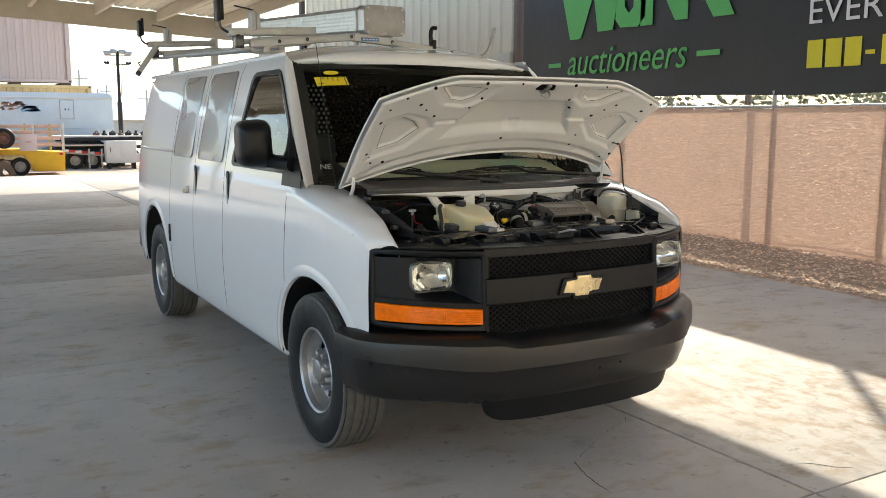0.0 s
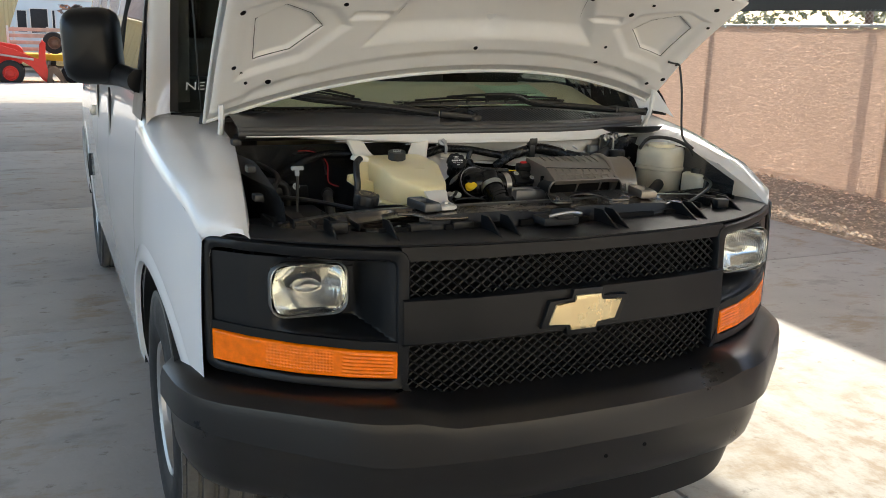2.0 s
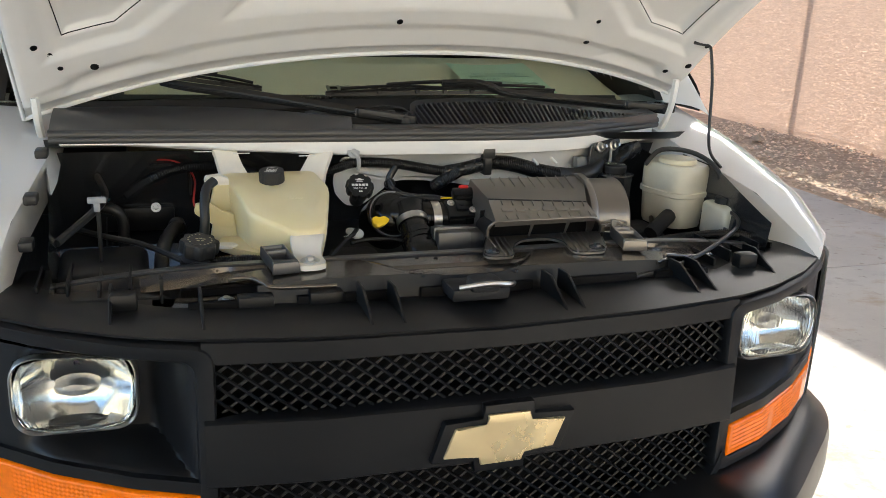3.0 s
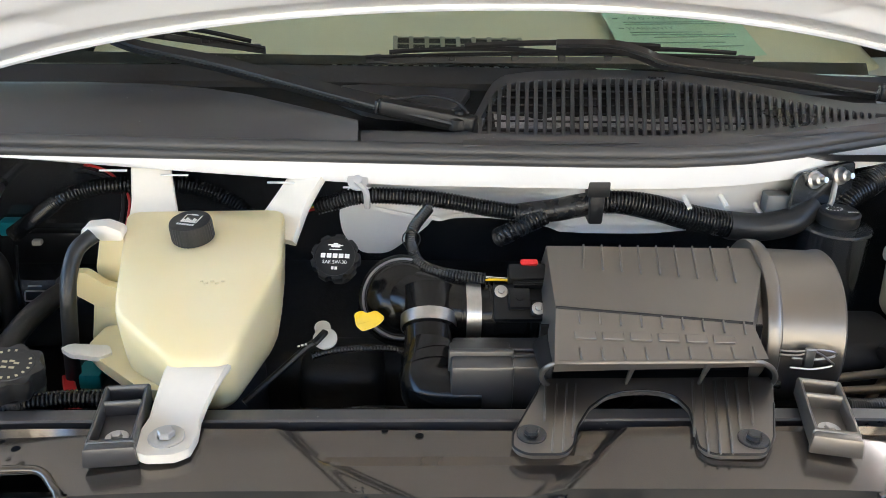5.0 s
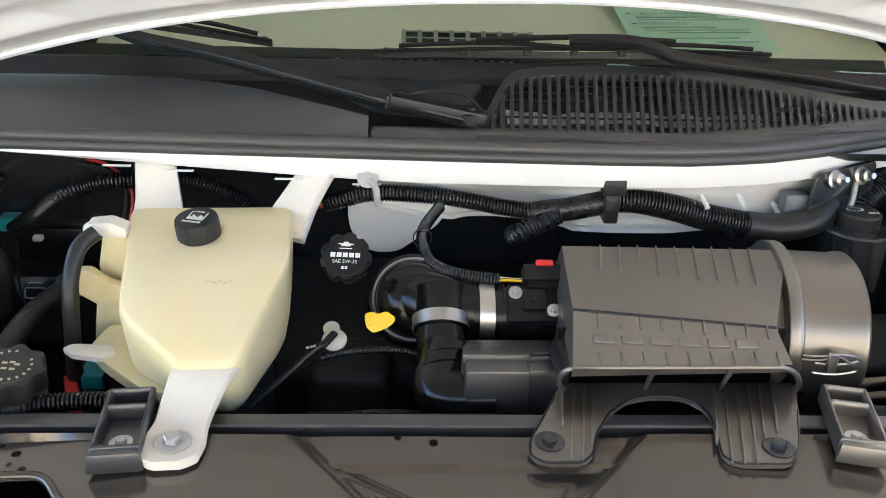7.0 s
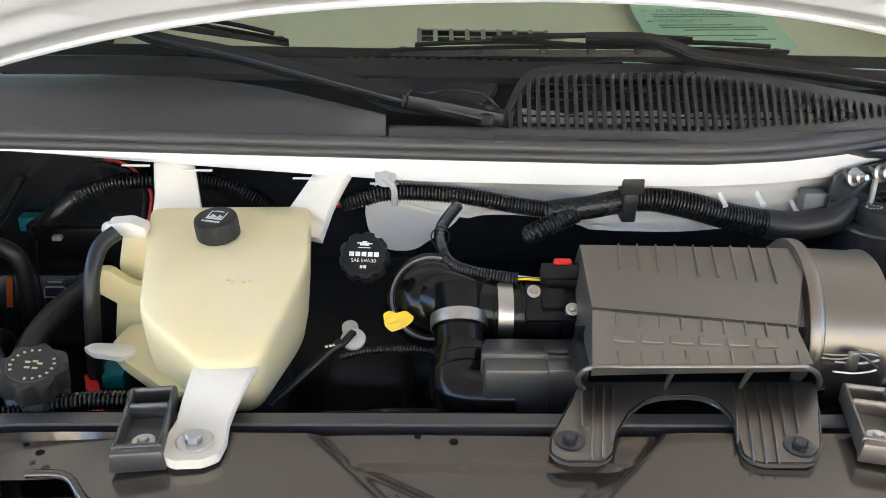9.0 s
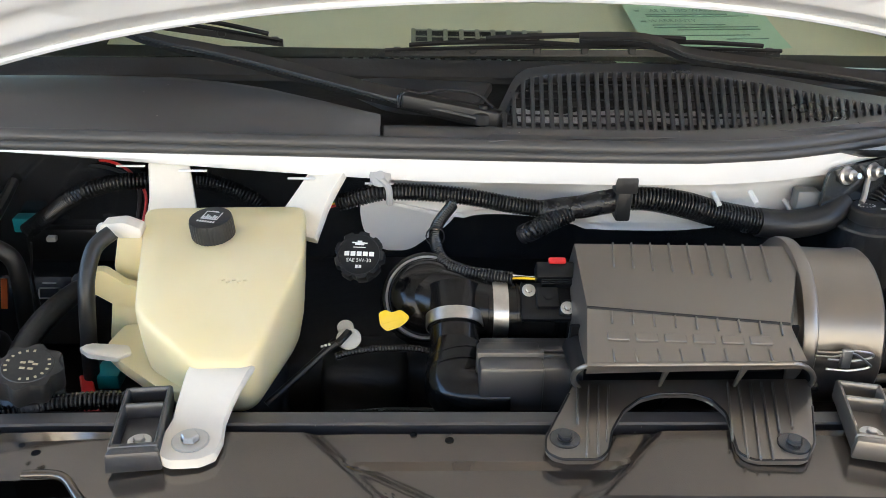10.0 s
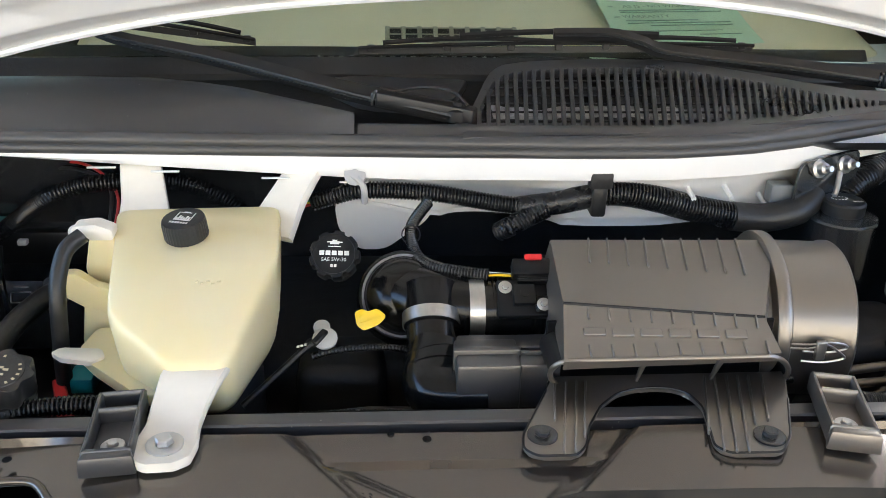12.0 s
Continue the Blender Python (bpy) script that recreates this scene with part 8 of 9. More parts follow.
# brake fluid reservoir and right corner
br = vpart("brake_fluid_reservoir", B(), RESV, "cloudy white brake fluid reservoir with cream cap")
bm = B()
M = Matrix.Translation((0.680, 0.685, 1.045)) @ pose(0, 0, 0, 0, 0, 15)
o = rounded([(-0.062, -0.075), (0.062, -0.075), (0.062, 0.075), (-0.062, 0.075)], 0.05, 6)
rings = []
for k, z in ((0.86, 0.0), (0.92, 0.008), (0.97, 0.075), (1.05, 0.078), (1.05, 0.088), (1.0, 0.090), (1.0, 0.130), (0.97, 0.146), (0.90, 0.152)):
    rings.append([bm.verts.new(M @ Vector((x * k, y * k, z))) for x, y in o])
for p, q in zip(rings, rings[1:]):
    for i in range(len(p)):
        bm.faces.new((p[i], p[(i + 1) % len(p)], q[(i + 1) % len(p)], q[i]))
bm.faces.new(rings[-1])
part("body", bm, RESV, br)
bm = B()
lathe(bm, [(0.046, 0.150), (0.047, 0.156), (0.044, 0.162), (0.0, 0.163)], n=32, m=M)
part("cap", bm, mat("cream_plastic", (0.66, 0.60, 0.42), 0.4, var=0.05, scale=20), br)
bm = B()
tube(bm, [(0.60, 0.70, 1.19), (0.64, 0.70, 1.225), (0.70, 0.66, 1.225), (0.73, 0.60, 1.20), (0.735, 0.56, 1.15)], 0.006, 8, 6)
vpart("brake_hose", bm, BLACK_MATT, "black rubber hose")
for pts in ([(0.49, 0.565, 1.03), (0.56, 0.57, 1.035), (0.62, 0.58, 1.03)], [(0.49, 0.55, 1.02), (0.56, 0.555, 1.022), (0.62, 0.57, 1.015)], [(0.50, 0.52, 1.0), (0.58, 0.6, 1.03), (0.62, 0.68, 1.06)]):
    bm = B()
    tube(bm, pts, 0.006, 10, 6)
    vpart("brake_line", bm, mat("bronze_line", (0.20, 0.17, 0.13), 0.4, metal=0.7), "bare metal brake line")
bm = B()
box(bm, 0.50, 0.62, 0.60, 0.72, 0.95, 1.05, 0.02, 3)
tube(bm, [(0.56, 0.58, 1.05), (0.60, 0.60, 1.07), (0.63, 0.62, 1.08)], 0.018, 10, 4)
vpart("master_cylinder", bm, DARK)
wb = vpart("washer_bottle", B(), RESV, "small white washer bottle")
bm = B()
box(bm, 0.70, 0.76, 0.50, 0.60, 1.04, 1.125, 0.014, 3)
part("bottle", bm, RESV, wb)
bm = B()
lathe(bm, [(0.0, 0.0), (0.022, 0.0), (0.022, 0.014), (0, 0.016)], (0.73, 0.55, 1.125), n=18)
part("cap", bm, BLACK_MATT, wb)
bm = B()
tube(bm, [(0.42, 0.42, 1.09), (0.47, 0.44, 1.075), (0.55, 0.46, 1.075), (0.66, 0.44, 1.085), (0.72, 0.42, 1.08)], 0.010, 10, 8, rib=0.0022, pitch=0.0045)
vpart("wire_conduit", bm, CONDUIT, "black corrugated wire conduit")
bm = B()
tube(bm, [(0.25, 0.262, 1.05), (0.45, 0.29, 1.075), (0.60, 0.36, 1.10), (0.70, 0.45, 1.11), (0.725, 0.56, 1.12)], 0.0045, 8, 8)
vpart("hood_cable", bm, BLACK_MATT, "thin black hood release cable")
# left front corner: battery tray cover and duct
bm = B()
box(bm, -0.72, -0.56, 0.43, 0.62, 0.95, 1.075, 0.02, 3)
box(bm, -0.70, -0.52, 0.32, 0.43, 0.95, 1.065, 0.015, 3)
vpart("battery_cover", bm, BLACK, "black plastic cover")
bm = B()
tube(bm, [(-0.70, 0.66, 1.10), (-0.63, 0.60, 1.095), (-0.57, 0.56, 1.09), (-0.50, 0.46, 1.085)], 0.006, 8, 8)
tube(bm, [(-0.72, 0.56, 1.10), (-0.66, 0.66, 1.13), (-0.64, 0.76, 1.14), (-0.66, 0.90, 1.15)], 0.008, 8, 8)
vpart("bay_cable", bm, BLACK_MATT)
for p in ((-0.755, 0.55, 1.19), (-0.752, 0.75, 1.235), (-0.758, 0.46, 1.13)):
    bm = B()
    box(bm, p[0] - 0.012, p[0] + 0.012, p[1] - 0.02, p[1] + 0.02, p[2] - 0.01, p[2] + 0.008, 0.004)
    vpart("fender_bolt_plate", bm, BLACK_MATT)
# moulded lamp bucket covers at both ends of the support panel
for sg in (-1, 1):
    pts = [(0.785, 0.40), (0.70, 0.300), (0.62, 0.272), (0.520, 0.272), (0.505, 0.40), (0.545, 0.475), (0.66, 0.50), (0.775, 0.53)]
    pts = [(sg * x, y) for x, y in (pts if sg < 0 else pts[::-1])]
    bm = B()
    prism(bm, rounded(pts, 0.02, 3), 0.98, 1.062, 0.008, 2)
    for q in range(5):
        x = sg * (0.54 + 0.05 * q)
        box(bm, x - 0.0025, x + 0.0025, 0.30 + 0.02 * q, 0.44 + 0.015 * q, 1.06, 1.078 + 0.008 * (q % 2), 0.001, 1)
    vpart("lamp_bucket_cover", bm, BLACK, "black moulded lamp bucket cover", smooth=30)
    bm = B()
    box(bm, sg * 0.60 - 0.022, sg * 0.60 + 0.022, 0.270, 0.300, 1.06, 1.092, 0.006, 2)
    vpart("cover_lug", bm, BLACK)
# dark front face of the support panel: openings are blocks, black for their shade
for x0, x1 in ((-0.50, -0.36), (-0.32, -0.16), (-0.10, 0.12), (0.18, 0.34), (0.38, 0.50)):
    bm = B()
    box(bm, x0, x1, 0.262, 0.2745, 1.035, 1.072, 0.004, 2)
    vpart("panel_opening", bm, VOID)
# stiffening fins on the grille shelf and the hood latch
for x in (-0.62, -0.48, -0.215, -0.16, 0.135, 0.17, 0.42, 0.46, 0.64):
    bm = B()
    y0 = face_y(x, 1.05) + 0.02
    prism(bm, [(y0, 1.046 + 0.01 * abs(x)), (y0 + 0.13, 1.050 + 0.01 * abs(x)), (y0 + 0.13, 1.092), (y0 + 0.09, 1.094)], -0.0025, 0.0025, 0.0008, 1, Matrix(((0, 0, 1, x), (1, 0, 0, 0), (0, 1, 0, 0), (0, 0, 0, 1))))
    part("shelf_fin", bm, BLACK, grille)
hl = vpart("hood_latch", B(), DARK, "greasy steel hood latch")
bm = B()
box(bm, -0.06, 0.05, 0.205, 0.275, 1.06, 1.085, 0.008)
box(bm, -0.03, 0.025, 0.19, 0.23, 1.08, 1.106, 0.008)
part("latch_body", bm, DARK, hl)
bm = B()
tube(bm, [(-0.05, 0.20, 1.09), (0.0, 0.185, 1.10), (0.04, 0.19, 1.095), (0.06, 0.22, 1.085)], 0.005, 8, 5)
part("latch_lever", bm, STEEL, hl)
for x0, x1 in ((-0.30, -0.24), (-0.42, -0.36)):
    bm = B()
    box(bm, x0, x1, 0.255, 0.285, 1.05, 1.078, 0.004)
    vpart("duct_cover", bm, BLACK)

# paper in the windshield, yellow sticker, chalk mark
def on_glass(u, v, off):
    p = shield(u, v)
    a = (shield(u + 0.01, v) - p).normalized()
    b = (shield(u, v + 0.01) - p).normalized()
    n = a.cross(b).normalized()
    b = n.cross(a)
    p = p + n * off
    return Matrix(((a.x, b.x, n.x, p.x), (a.y, b.y, n.y, p.y), (a.z, b.z, n.z, p.z), (0, 0, 0, 1)))


sheet_p = thing("warranty_paper", "pale green printed sales paper lying behind the windshield", "paper", (0.40, 1.25, 1.30))
PM = Matrix.Translation((0.454, 1.311, 1.322)) @ pose(0, 0, 0, 15, 0, 7)
bm = B()
t = bmesh.new()
sheet(t, lambda u, v: Vector((u * 0.134, v * 0.113, 0.006 * u * u + 0.004 * math.sin(v * 2))), span(-1, 1, 6), span(-1, 1, 6))
join(bm, t, PM)
fpart("sheet", bm, PAPER, sheet_p)
for txt, x, y, s in (("AS IS - NO WARRANTY", -0.002, 0.030, 0.0165), ("WARRANTY", -0.056, -0.012, 0.0165)):
    w = writing("print", txt, s, PM @ Matrix.Translation((x, y, 0.007)), PAPER_INK, sheet_p, 0.0001)
    w.matrix_parent_inverse = Matrix.Translation(-Vector(sheet_p.location))
bm = B()
for k, (x, y, w) in enumerate(((-0.02, 0.014, 0.16), (0.0, 0.006, 0.20), (-0.03, -0.028, 0.14), (0.0, -0.038, 0.20), (0.02, -0.048, 0.16), (-0.02, -0.07, 0.18), (0.06, -0.085, 0.08), (-0.112, 0.030, 0.010), (-0.112, -0.012, 0.010))):
    box(bm, x - w / 2, x + w / 2, y - 0.0006, y + 0.0006, 0.006, 0.0075, m=PM)
fpart("print_bars", bm, PAPER_INK, sheet_p)
stk = thing("yellow_sticker", "bright yellow sticker with black marks on the windshield", "sticker", (-0.60, 1.5, 1.8))
SM = on_glass(-0.745, 0.80, 0.004)
bm = B()
box(bm, -0.093, 0.093, -0.032, 0.032, 0.0, 0.0008, m=SM)
fpart("sticker_sheet", bm, YELLOW, stk)
bm = B()
for k in range(4):
    box(bm, -0.05 + 0.028 * k, -0.046 + 0.028 * k, 0.004, 0.026, 0.0009, 0.0012, m=SM @ pose(0, 0, 0, 0, 0, -12))
    box(bm, -0.052 + 0.028 * k, -0.034 + 0.028 * k, 0.022, 0.026, 0.0009, 0.0012, m=SM)
box(bm, 0.078, 0.083, -0.03, 0.03, 0.0009, 0.0012, m=SM)
box(bm, -0.085, -0.05, -0.02, -0.017, 0.0009, 0.0012, m=SM)
fpart("marks", bm, BLACK_MATT, stk)
oval = thing("oval_decal", "small oval decal above the yellow sticker", "decal", (-0.57, 1.55, 1.85))
bm = B()
lathe(bm, [(0.0, 0.0), (0.045, 0.0), (0.045, 0.0008), (0.036, 0.0010)], n=32, m=on_glass(-0.735, 0.885, 0.004) @ Matrix.Diagonal((1, 0.35, 1, 1)))
fpart("oval_ring", bm, YELLOW, oval)
chalk = thing("chalk_mark", "white hand-written chalk letters on the windshield", "marking", (-0.80, 1.15, 1.36))
w = writing("letters", "NE", 0.042, on_glass(-0.905, 0.105, 0.004), INK, chalk, 0.0002, shear=0.15, squeeze=1.15)
w.matrix_parent_inverse = Matrix.Translation(-Vector(chalk.location))
# pale discs that stand for light seen through the partition's holes
bm = B()
for i in range(5):
    for j in range(9):
        if (i + j) % 2 == 0:
            lathe(bm, [(0.0, 0), (0.016, 0.0), (0.016, 0.002), (0, 0.002)], n=8, m=Matrix.Translation((-0.48 + 0.042 * i, 2.72, 1.42 + 0.042 * j)) @ pose(0, 0, 0, 90, 0, 0))
vpart("bulkhead_holes", bm, mat("grey_hole_light", (0.25, 0.27, 0.26), 0.7), kind="stuff")
bm = B()
tube(bm, [(-0.80, 1.0, 1.28), (-0.80, 1.02, 1.30), (-0.795, 1.25, 1.98)], 0.0022, 6, 1, soft=False)
lathe(bm, [(0.012, 0), (0.009, 0.02), (0.004, 0.03)], (-0.80, 1.0, 1.262), n=12)
vpart("aerial", bm, BLACK_MATT, "thin black radio aerial")

# ---- roof rack and the plated conduit box ----
DIAMOND = mat("diamond_plate_aluminium", (0.60, 0.60, 0.59), 0.33, metal=0.8, var=0.10, scale=10)
RACK = mat("weathered_grey_alloy", (0.46, 0.46, 0.45), 0.42, metal=0.35, var=0.12, scale=8, stain=0.25, stain_col=(0.28, 0.26, 0.23))
rack = thing("ladder_rack", "grey alloy drop-down ladder rack on the van roof", "ladder rack", (0, 3.4, 2.0))


def bar(bm, a, b, w, h, bev=0.004):
    """A square beam from a to b, w wide and h high."""
    a, b = Vector(a), Vector(b)
    d = (b - a).normalized()
    s = d.cross(Vector((0, 0, 1))).normalized()
    u = s.cross(d)
    m = Matrix(((d.x, s.x, u.x, a.x), (d.y, s.y, u.y, a.y), (d.z, s.z, u.z, a.z), (0, 0, 0, 1)))
    return box(bm, 0, (b - a).length, -w / 2, w / 2, -h / 2, h / 2, bev, 2, m)


def beam(name, a, b, w, h, parent, material=RACK, label=""):
    bm = B()
    bar(bm, a, b, w, h)
    return fpart(name, bm, material, parent, label)


def rod(name, pts, r, parent, material=RACK, label="", sides=10, soft=True):
    bm = B()
    tube(bm, pts, r, sides, 6 if soft else 1, soft=soft)
    return fpart(name, bm, material, parent, label)


for y, k in ((2.3, 0.0), (4.6, 0.075)):
    beam("cross_bar", (-0.80, y, 2.050 + k), (-0.12, y, 2.122 + k), 0.05, 0.045, rack)
    beam("cross_bar", (-0.12, y, 2.122 + k), (0.18, y, 2.100 + k), 0.05, 0.05, rack)
    beam("cross_bar", (0.18, y, 2.096 + k), (0.82, y, 2.030 + k), 0.05, 0.040, rack)
    rod("hook", [(0.80, y, 2.03 + k), (0.86, y, 2.035 + k), (0.905, y, 2.07 + k), (0.94, y, 2.14 + k), (0.962, y, 2.235 + k)], 0.015, rack)
    for x in (-0.70, 0.70):
        bm = B()
        box(bm, x - 0.03, x + 0.03, y - 0.06, y + 0.06, 1.955, 2.0, 0.008)
        box(bm, x - 0.02, x + 0.02, y - 0.02, y + 0.02, 1.99, 2.06 + k, 0.004)
        fpart("roof_foot", bm, RACK, rack)
    # upper clamp beam with its shoe
    z = 2.122 + 1.2 * k
    beam("clamp_beam", (-0.90, y + 0.10, z), (-0.34, y + 0.10, z + 0.034), 0.06, 0.048, rack)
    beam("link_bar", (-0.86, y + 0.06, 2.062 + k), (-0.30, y + 0.07, 2.118 + k), 0.03, 0.036, rack)
    beam("link_bar", (-0.88, y + 0.02, 2.018 + k), (-0.40, y + 0.03, 2.072 + k), 0.035, 0.022, rack)
    bm = B()
    lathe(bm, [(0.0, -0.018), (0.022, -0.018), (0.022, 0.018), (0.0, 0.018)], axis="y", n=16, m=Matrix.Translation((-0.86, y + 0.03, 2.085 + k)) @ pose(0, 0, 0, 0, 0, 0))
    box(bm, -0.885, -0.83, y, y + 0.08, 2.02 + k, 2.10 + k, 0.008)
    fpart("pivot_block", bm, BLACK_GLOSS, rack, "black pivot block")
    # rubber-faced ladder stop on a bent rod
    rod("stop_rod", [(-0.90, y + 0.10, z + 0.0), (-0.945, y + 0.10, z + 0.03), (-0.955, y + 0.10, z + 0.09), (-0.960, y + 0.10, z + 0.15)], 0.008, rack, BLACK_GLOSS)
    bm = B()
    box(bm, -0.975, -0.950, y + 0.06, y + 0.14, z + 0.06, z + 0.19, 0.008)
    box(bm, -0.948, -0.928, y + 0.075, y + 0.125, z + 0.07, z + 0.21, 0.008)
    fpart("ladder_stop", bm, BLACK, rack, "black rubber ladder stop")
    rod("stop_rod", [(-0.74, y + 0.10, z + 0.14), (-0.79, y + 0.10, z + 0.15), (-0.86, y + 0.10, z + 0.16)], 0.005, rack, BLACK_GLOSS)
    bm = B()
    box(bm, -0.765, -0.735, y + 0.06, y + 0.14, z + 0.02, z + 0.135, 0.007)
    box(bm, -0.732, -0.705, y + 0.07, y + 0.13, z + 0.02, z + 0.125, 0.006)
    fpart("ladder_stop", bm, RACK, rack)
    # far side clamp
    bm = B()
    box(bm, 0.452, 0.482, y - 0.03, y + 0.03, 2.07 + k, 2.13 + k, 0.006)
    tube(bm, [(0.455, y, 2.12 + k), (0.45, y, 2.165 + k), (0.462, y, 2.205 + k), (0.495, y, 2.21 + k)], 0.014, 8, 5)
    fpart("hand_clamp", bm, BLACK, rack, "black and white hand clamp")
    bm = B()
    tube(bm, [(0.475, y - 0.014, 2.11 + k), (0.472, y - 0.016, 2.16 + k), (0.480, y - 0.014, 2.19 + k)], 0.006, 8, 5)
    fpart("clamp_insert", bm, WHITE_PRINT, rack)
beam("side_rail", (-0.60, 2.3, 2.045), (-0.60, 4.6, 2.13), 0.035, 0.045, rack)
beam("side_rail", (0.60, 2.3, 2.015), (0.60, 4.6, 2.09), 0.035, 0.045, rack)
rod("torsion_bar", [(-0.78, 2.3, 2.02), (-0.78, 4.6, 2.11)], 0.016, rack, soft=False)
beam("drop_arm", (-0.845, 4.6, 2.20), (-0.995, 4.6, 1.985), 0.045, 0.04, rack)
bm = B()
tube(bm, [(-1.015, 4.6, 1.955), (-1.00, 4.6, 1.975), (-0.985, 4.6, 2.00)], 0.022, 10, 3)
tube(bm, [(-0.985, 4.6, 2.03), (-1.005, 4.58, 2.05), (-0.99, 4.56, 2.06)], 0.006, 6, 4)
fpart("arm_grip", bm, BLACK_GLOSS, rack)
bm = B()
box(bm, -0.075, 0.055, 2.272, 2.2755, 2.100, 2.122, 0.001, 1)
fpart("rack_label", bm, mat("blue_label", (0.06, 0.20, 0.42), 0.4), rack, "blue maker's label as plain bar")
bm = B()
for k in range(5):
    box(bm, -0.06 + 0.022 * k, -0.046 + 0.022 * k, 2.2705, 2.2722, 2.107, 2.114)
fpart("label_print", bm, WHITE_PRINT, rack, kind="stuff")
for x, z in ((-0.44, 2.092), (-0.62, 2.072), (-0.14, 2.122), (0.15, 2.102), (0.60, 2.052)):
    bm = B()
    lathe(bm, [(0.012, 0), (0.011, 0.006), (0.006, 0.009), (0, 0.009)], n=8, m=Matrix.Translation((x, 2.276, z)) @ pose(0, 0, 0, 90, 0, 0))
    fpart("bolt", bm, BLACK_GLOSS, rack)

cbox = thing("conduit_box", "diamond-plate aluminium pipe box with bolted end plate", "pipe box", (0.15, 3.4, 2.15))


def box_mid(y):
    return Vector((0.105, y, 2.235 + 0.055 * (y - 2.3)))


OCT = [(-0.145, -0.065), (-0.118, -0.092), (0.118, -0.092), (0.145, -0.065), (0.145, 0.065), (0.118, 0.092), (-0.118, 0.092), (-0.145, 0.065)]
bm = B()
ys = span(2.30, 4.62, 20)
rings = [[bm.verts.new(box_mid(y) + Vector((a * 0.97, 0, b * 0.97))) for a, b in OCT] for y in ys]
for p, q in zip(rings, rings[1:]):
    for i in range(8):
        bm.faces.new((p[i], p[(i + 1) % 8], q[(i + 1) % 8], q[i]))
bm.faces.new(rings[0])
bm.faces.new(rings[-1])
fpart("box_skin", bm, DIAMOND, cbox, "", smooth=20)
verts, faces = [], []
row = 0
y = 2.33
while y < 4.58:
    for side in range(8):
        (a0, b0), (a1, b1) = OCT[side], OCT[(side + 1) % 8]
        ln = math.hypot(a1 - a0, b1 - b0)
        nrm = Vector(((b1 - b0) / ln, 0, -(a1 - a0) / ln))
        tang = Vector(((a1 - a0) / ln, 0, (b1 - b0) / ln))
        if side not in (4, 5, 6, 7, 0):
            continue
        cnt = max(1, int(ln / 0.022))
        for k in range(cnt):
            c = box_mid(y) + Vector((a0 * 0.97, 0, b0 * 0.97)) + tang * (ln * 0.97) * (k + 0.5) / cnt
            s = 1 if (k + row) % 2 else -1
            d = (Vector((0, 1, 0)) + tang * s).normalized() * 0.010
            e = d.cross(nrm).normalized() * 0.003
            base = len(verts)
            verts += [tuple(c - d), tuple(c + e), tuple(c + d), tuple(c - e), tuple(c + nrm * 0.0026)]
            faces += [(base, base + 1, base + 4), (base + 1, base + 2, base + 4), (base + 2, base + 3, base + 4), (base + 3, base, base + 4)]
    y += 0.022
    row += 1
me = bpy.data.meshes.new("tread_bar")
me.from_pydata(verts, [], faces)
me.materials.append(DIAMOND)
ob = new("raised_tread", me)
ob.parent = cbox
ob.matrix_parent_inverse = Matrix.Translation(-Vector(cbox.location))
tagged(ob, "raised diamond tread", kind="stuff")
bm = B()
prism(bm, [(a * 1.03, b * 1.05) for a, b in OCT], 0.0, 0.012, 0.003, 2, Matrix.Translation(box_mid(2.30)) @ pose(0, 0, 0, 90, 0, 0))
fpart("end_plate", bm, GREY_PAINT, cbox, "grey weathered end plate with rust marks")
for a, b in ((-0.12, 0.075), (0.0, 0.082), (0.12, 0.075), (-0.128, 0.0), (0.128, 0.0), (-0.12, -0.075), (0.0, -0.082), (0.12, -0.075)):
    bm = B()
    lathe(bm, [(0.010, 0), (0.009, 0.005), (0.005, 0.008), (0, 0.008)], n=8, m=Matrix.Translation(box_mid(2.30) + Vector((a, -0.012, b))) @ pose(0, 0, 0, 90, 0, 0))
    fpart("bolt", bm, STEEL, cbox)
for y in (2.42, 4.45):
    bm = B()
    tube(bm, [box_mid(y) + Vector((a * 1.01, 0, b * 1.02)) for a, b in OCT + OCT[:1]], 0.006, 6, 1, soft=False, caps=False)
    box(bm, 0.0, 0.2, y - 0.02, y + 0.02, 2.10 + 0.033 * (y - 2.3), 2.145 + 0.055 * (y - 2.3), 0.004)
    fpart("box_strap", bm, STEEL, cbox)

# ---- yard beyond the canopy ----
SAFETY = mat("yellow_machine_paint", (0.72, 0.42, 0.02), 0.5, var=0.08, scale=3, stain=0.2, stain_col=(0.35, 0.2, 0.06))
TRACTOR = mat("red_machine_paint", (0.62, 0.035, 0.025), 0.4, var=0.08, scale=4, stain=0.12, stain_col=(0.3, 0.08, 0.05))
PLANK = mat("pink_weathered_plank", (0.62, 0.40, 0.30), 0.7, var=0.15, scale=6, island=0.12)
PALE_PLANK = mat("pale_weathered_plank", (0.66, 0.60, 0.52), 0.75, var=0.12, scale=5, island=0.1)
CONT_PINK = mat("dusty_pink_container_paint", (0.56, 0.42, 0.36), 0.6, var=0.05, scale=0.7, stain=0.12, stain_col=(0.45, 0.34, 0.28))
CONT_TAN = mat("tan_container_paint", (0.64, 0.46, 0.22), 0.6, var=0.08, scale=1.2, stain=0.35, stain_col=(0.5, 0.30, 0.14))
VANPAINT = mat("faded_white_blue_paint", (0.58, 0.64, 0.66), 0.55, var=0.07, scale=1.3, stain=0.45, stain_col=(0.62, 0.55, 0.44))
BUCKET = mat("brown_worn_steel", (0.13, 0.085, 0.06), 0.6, metal=0.2, var=0.2, scale=5)
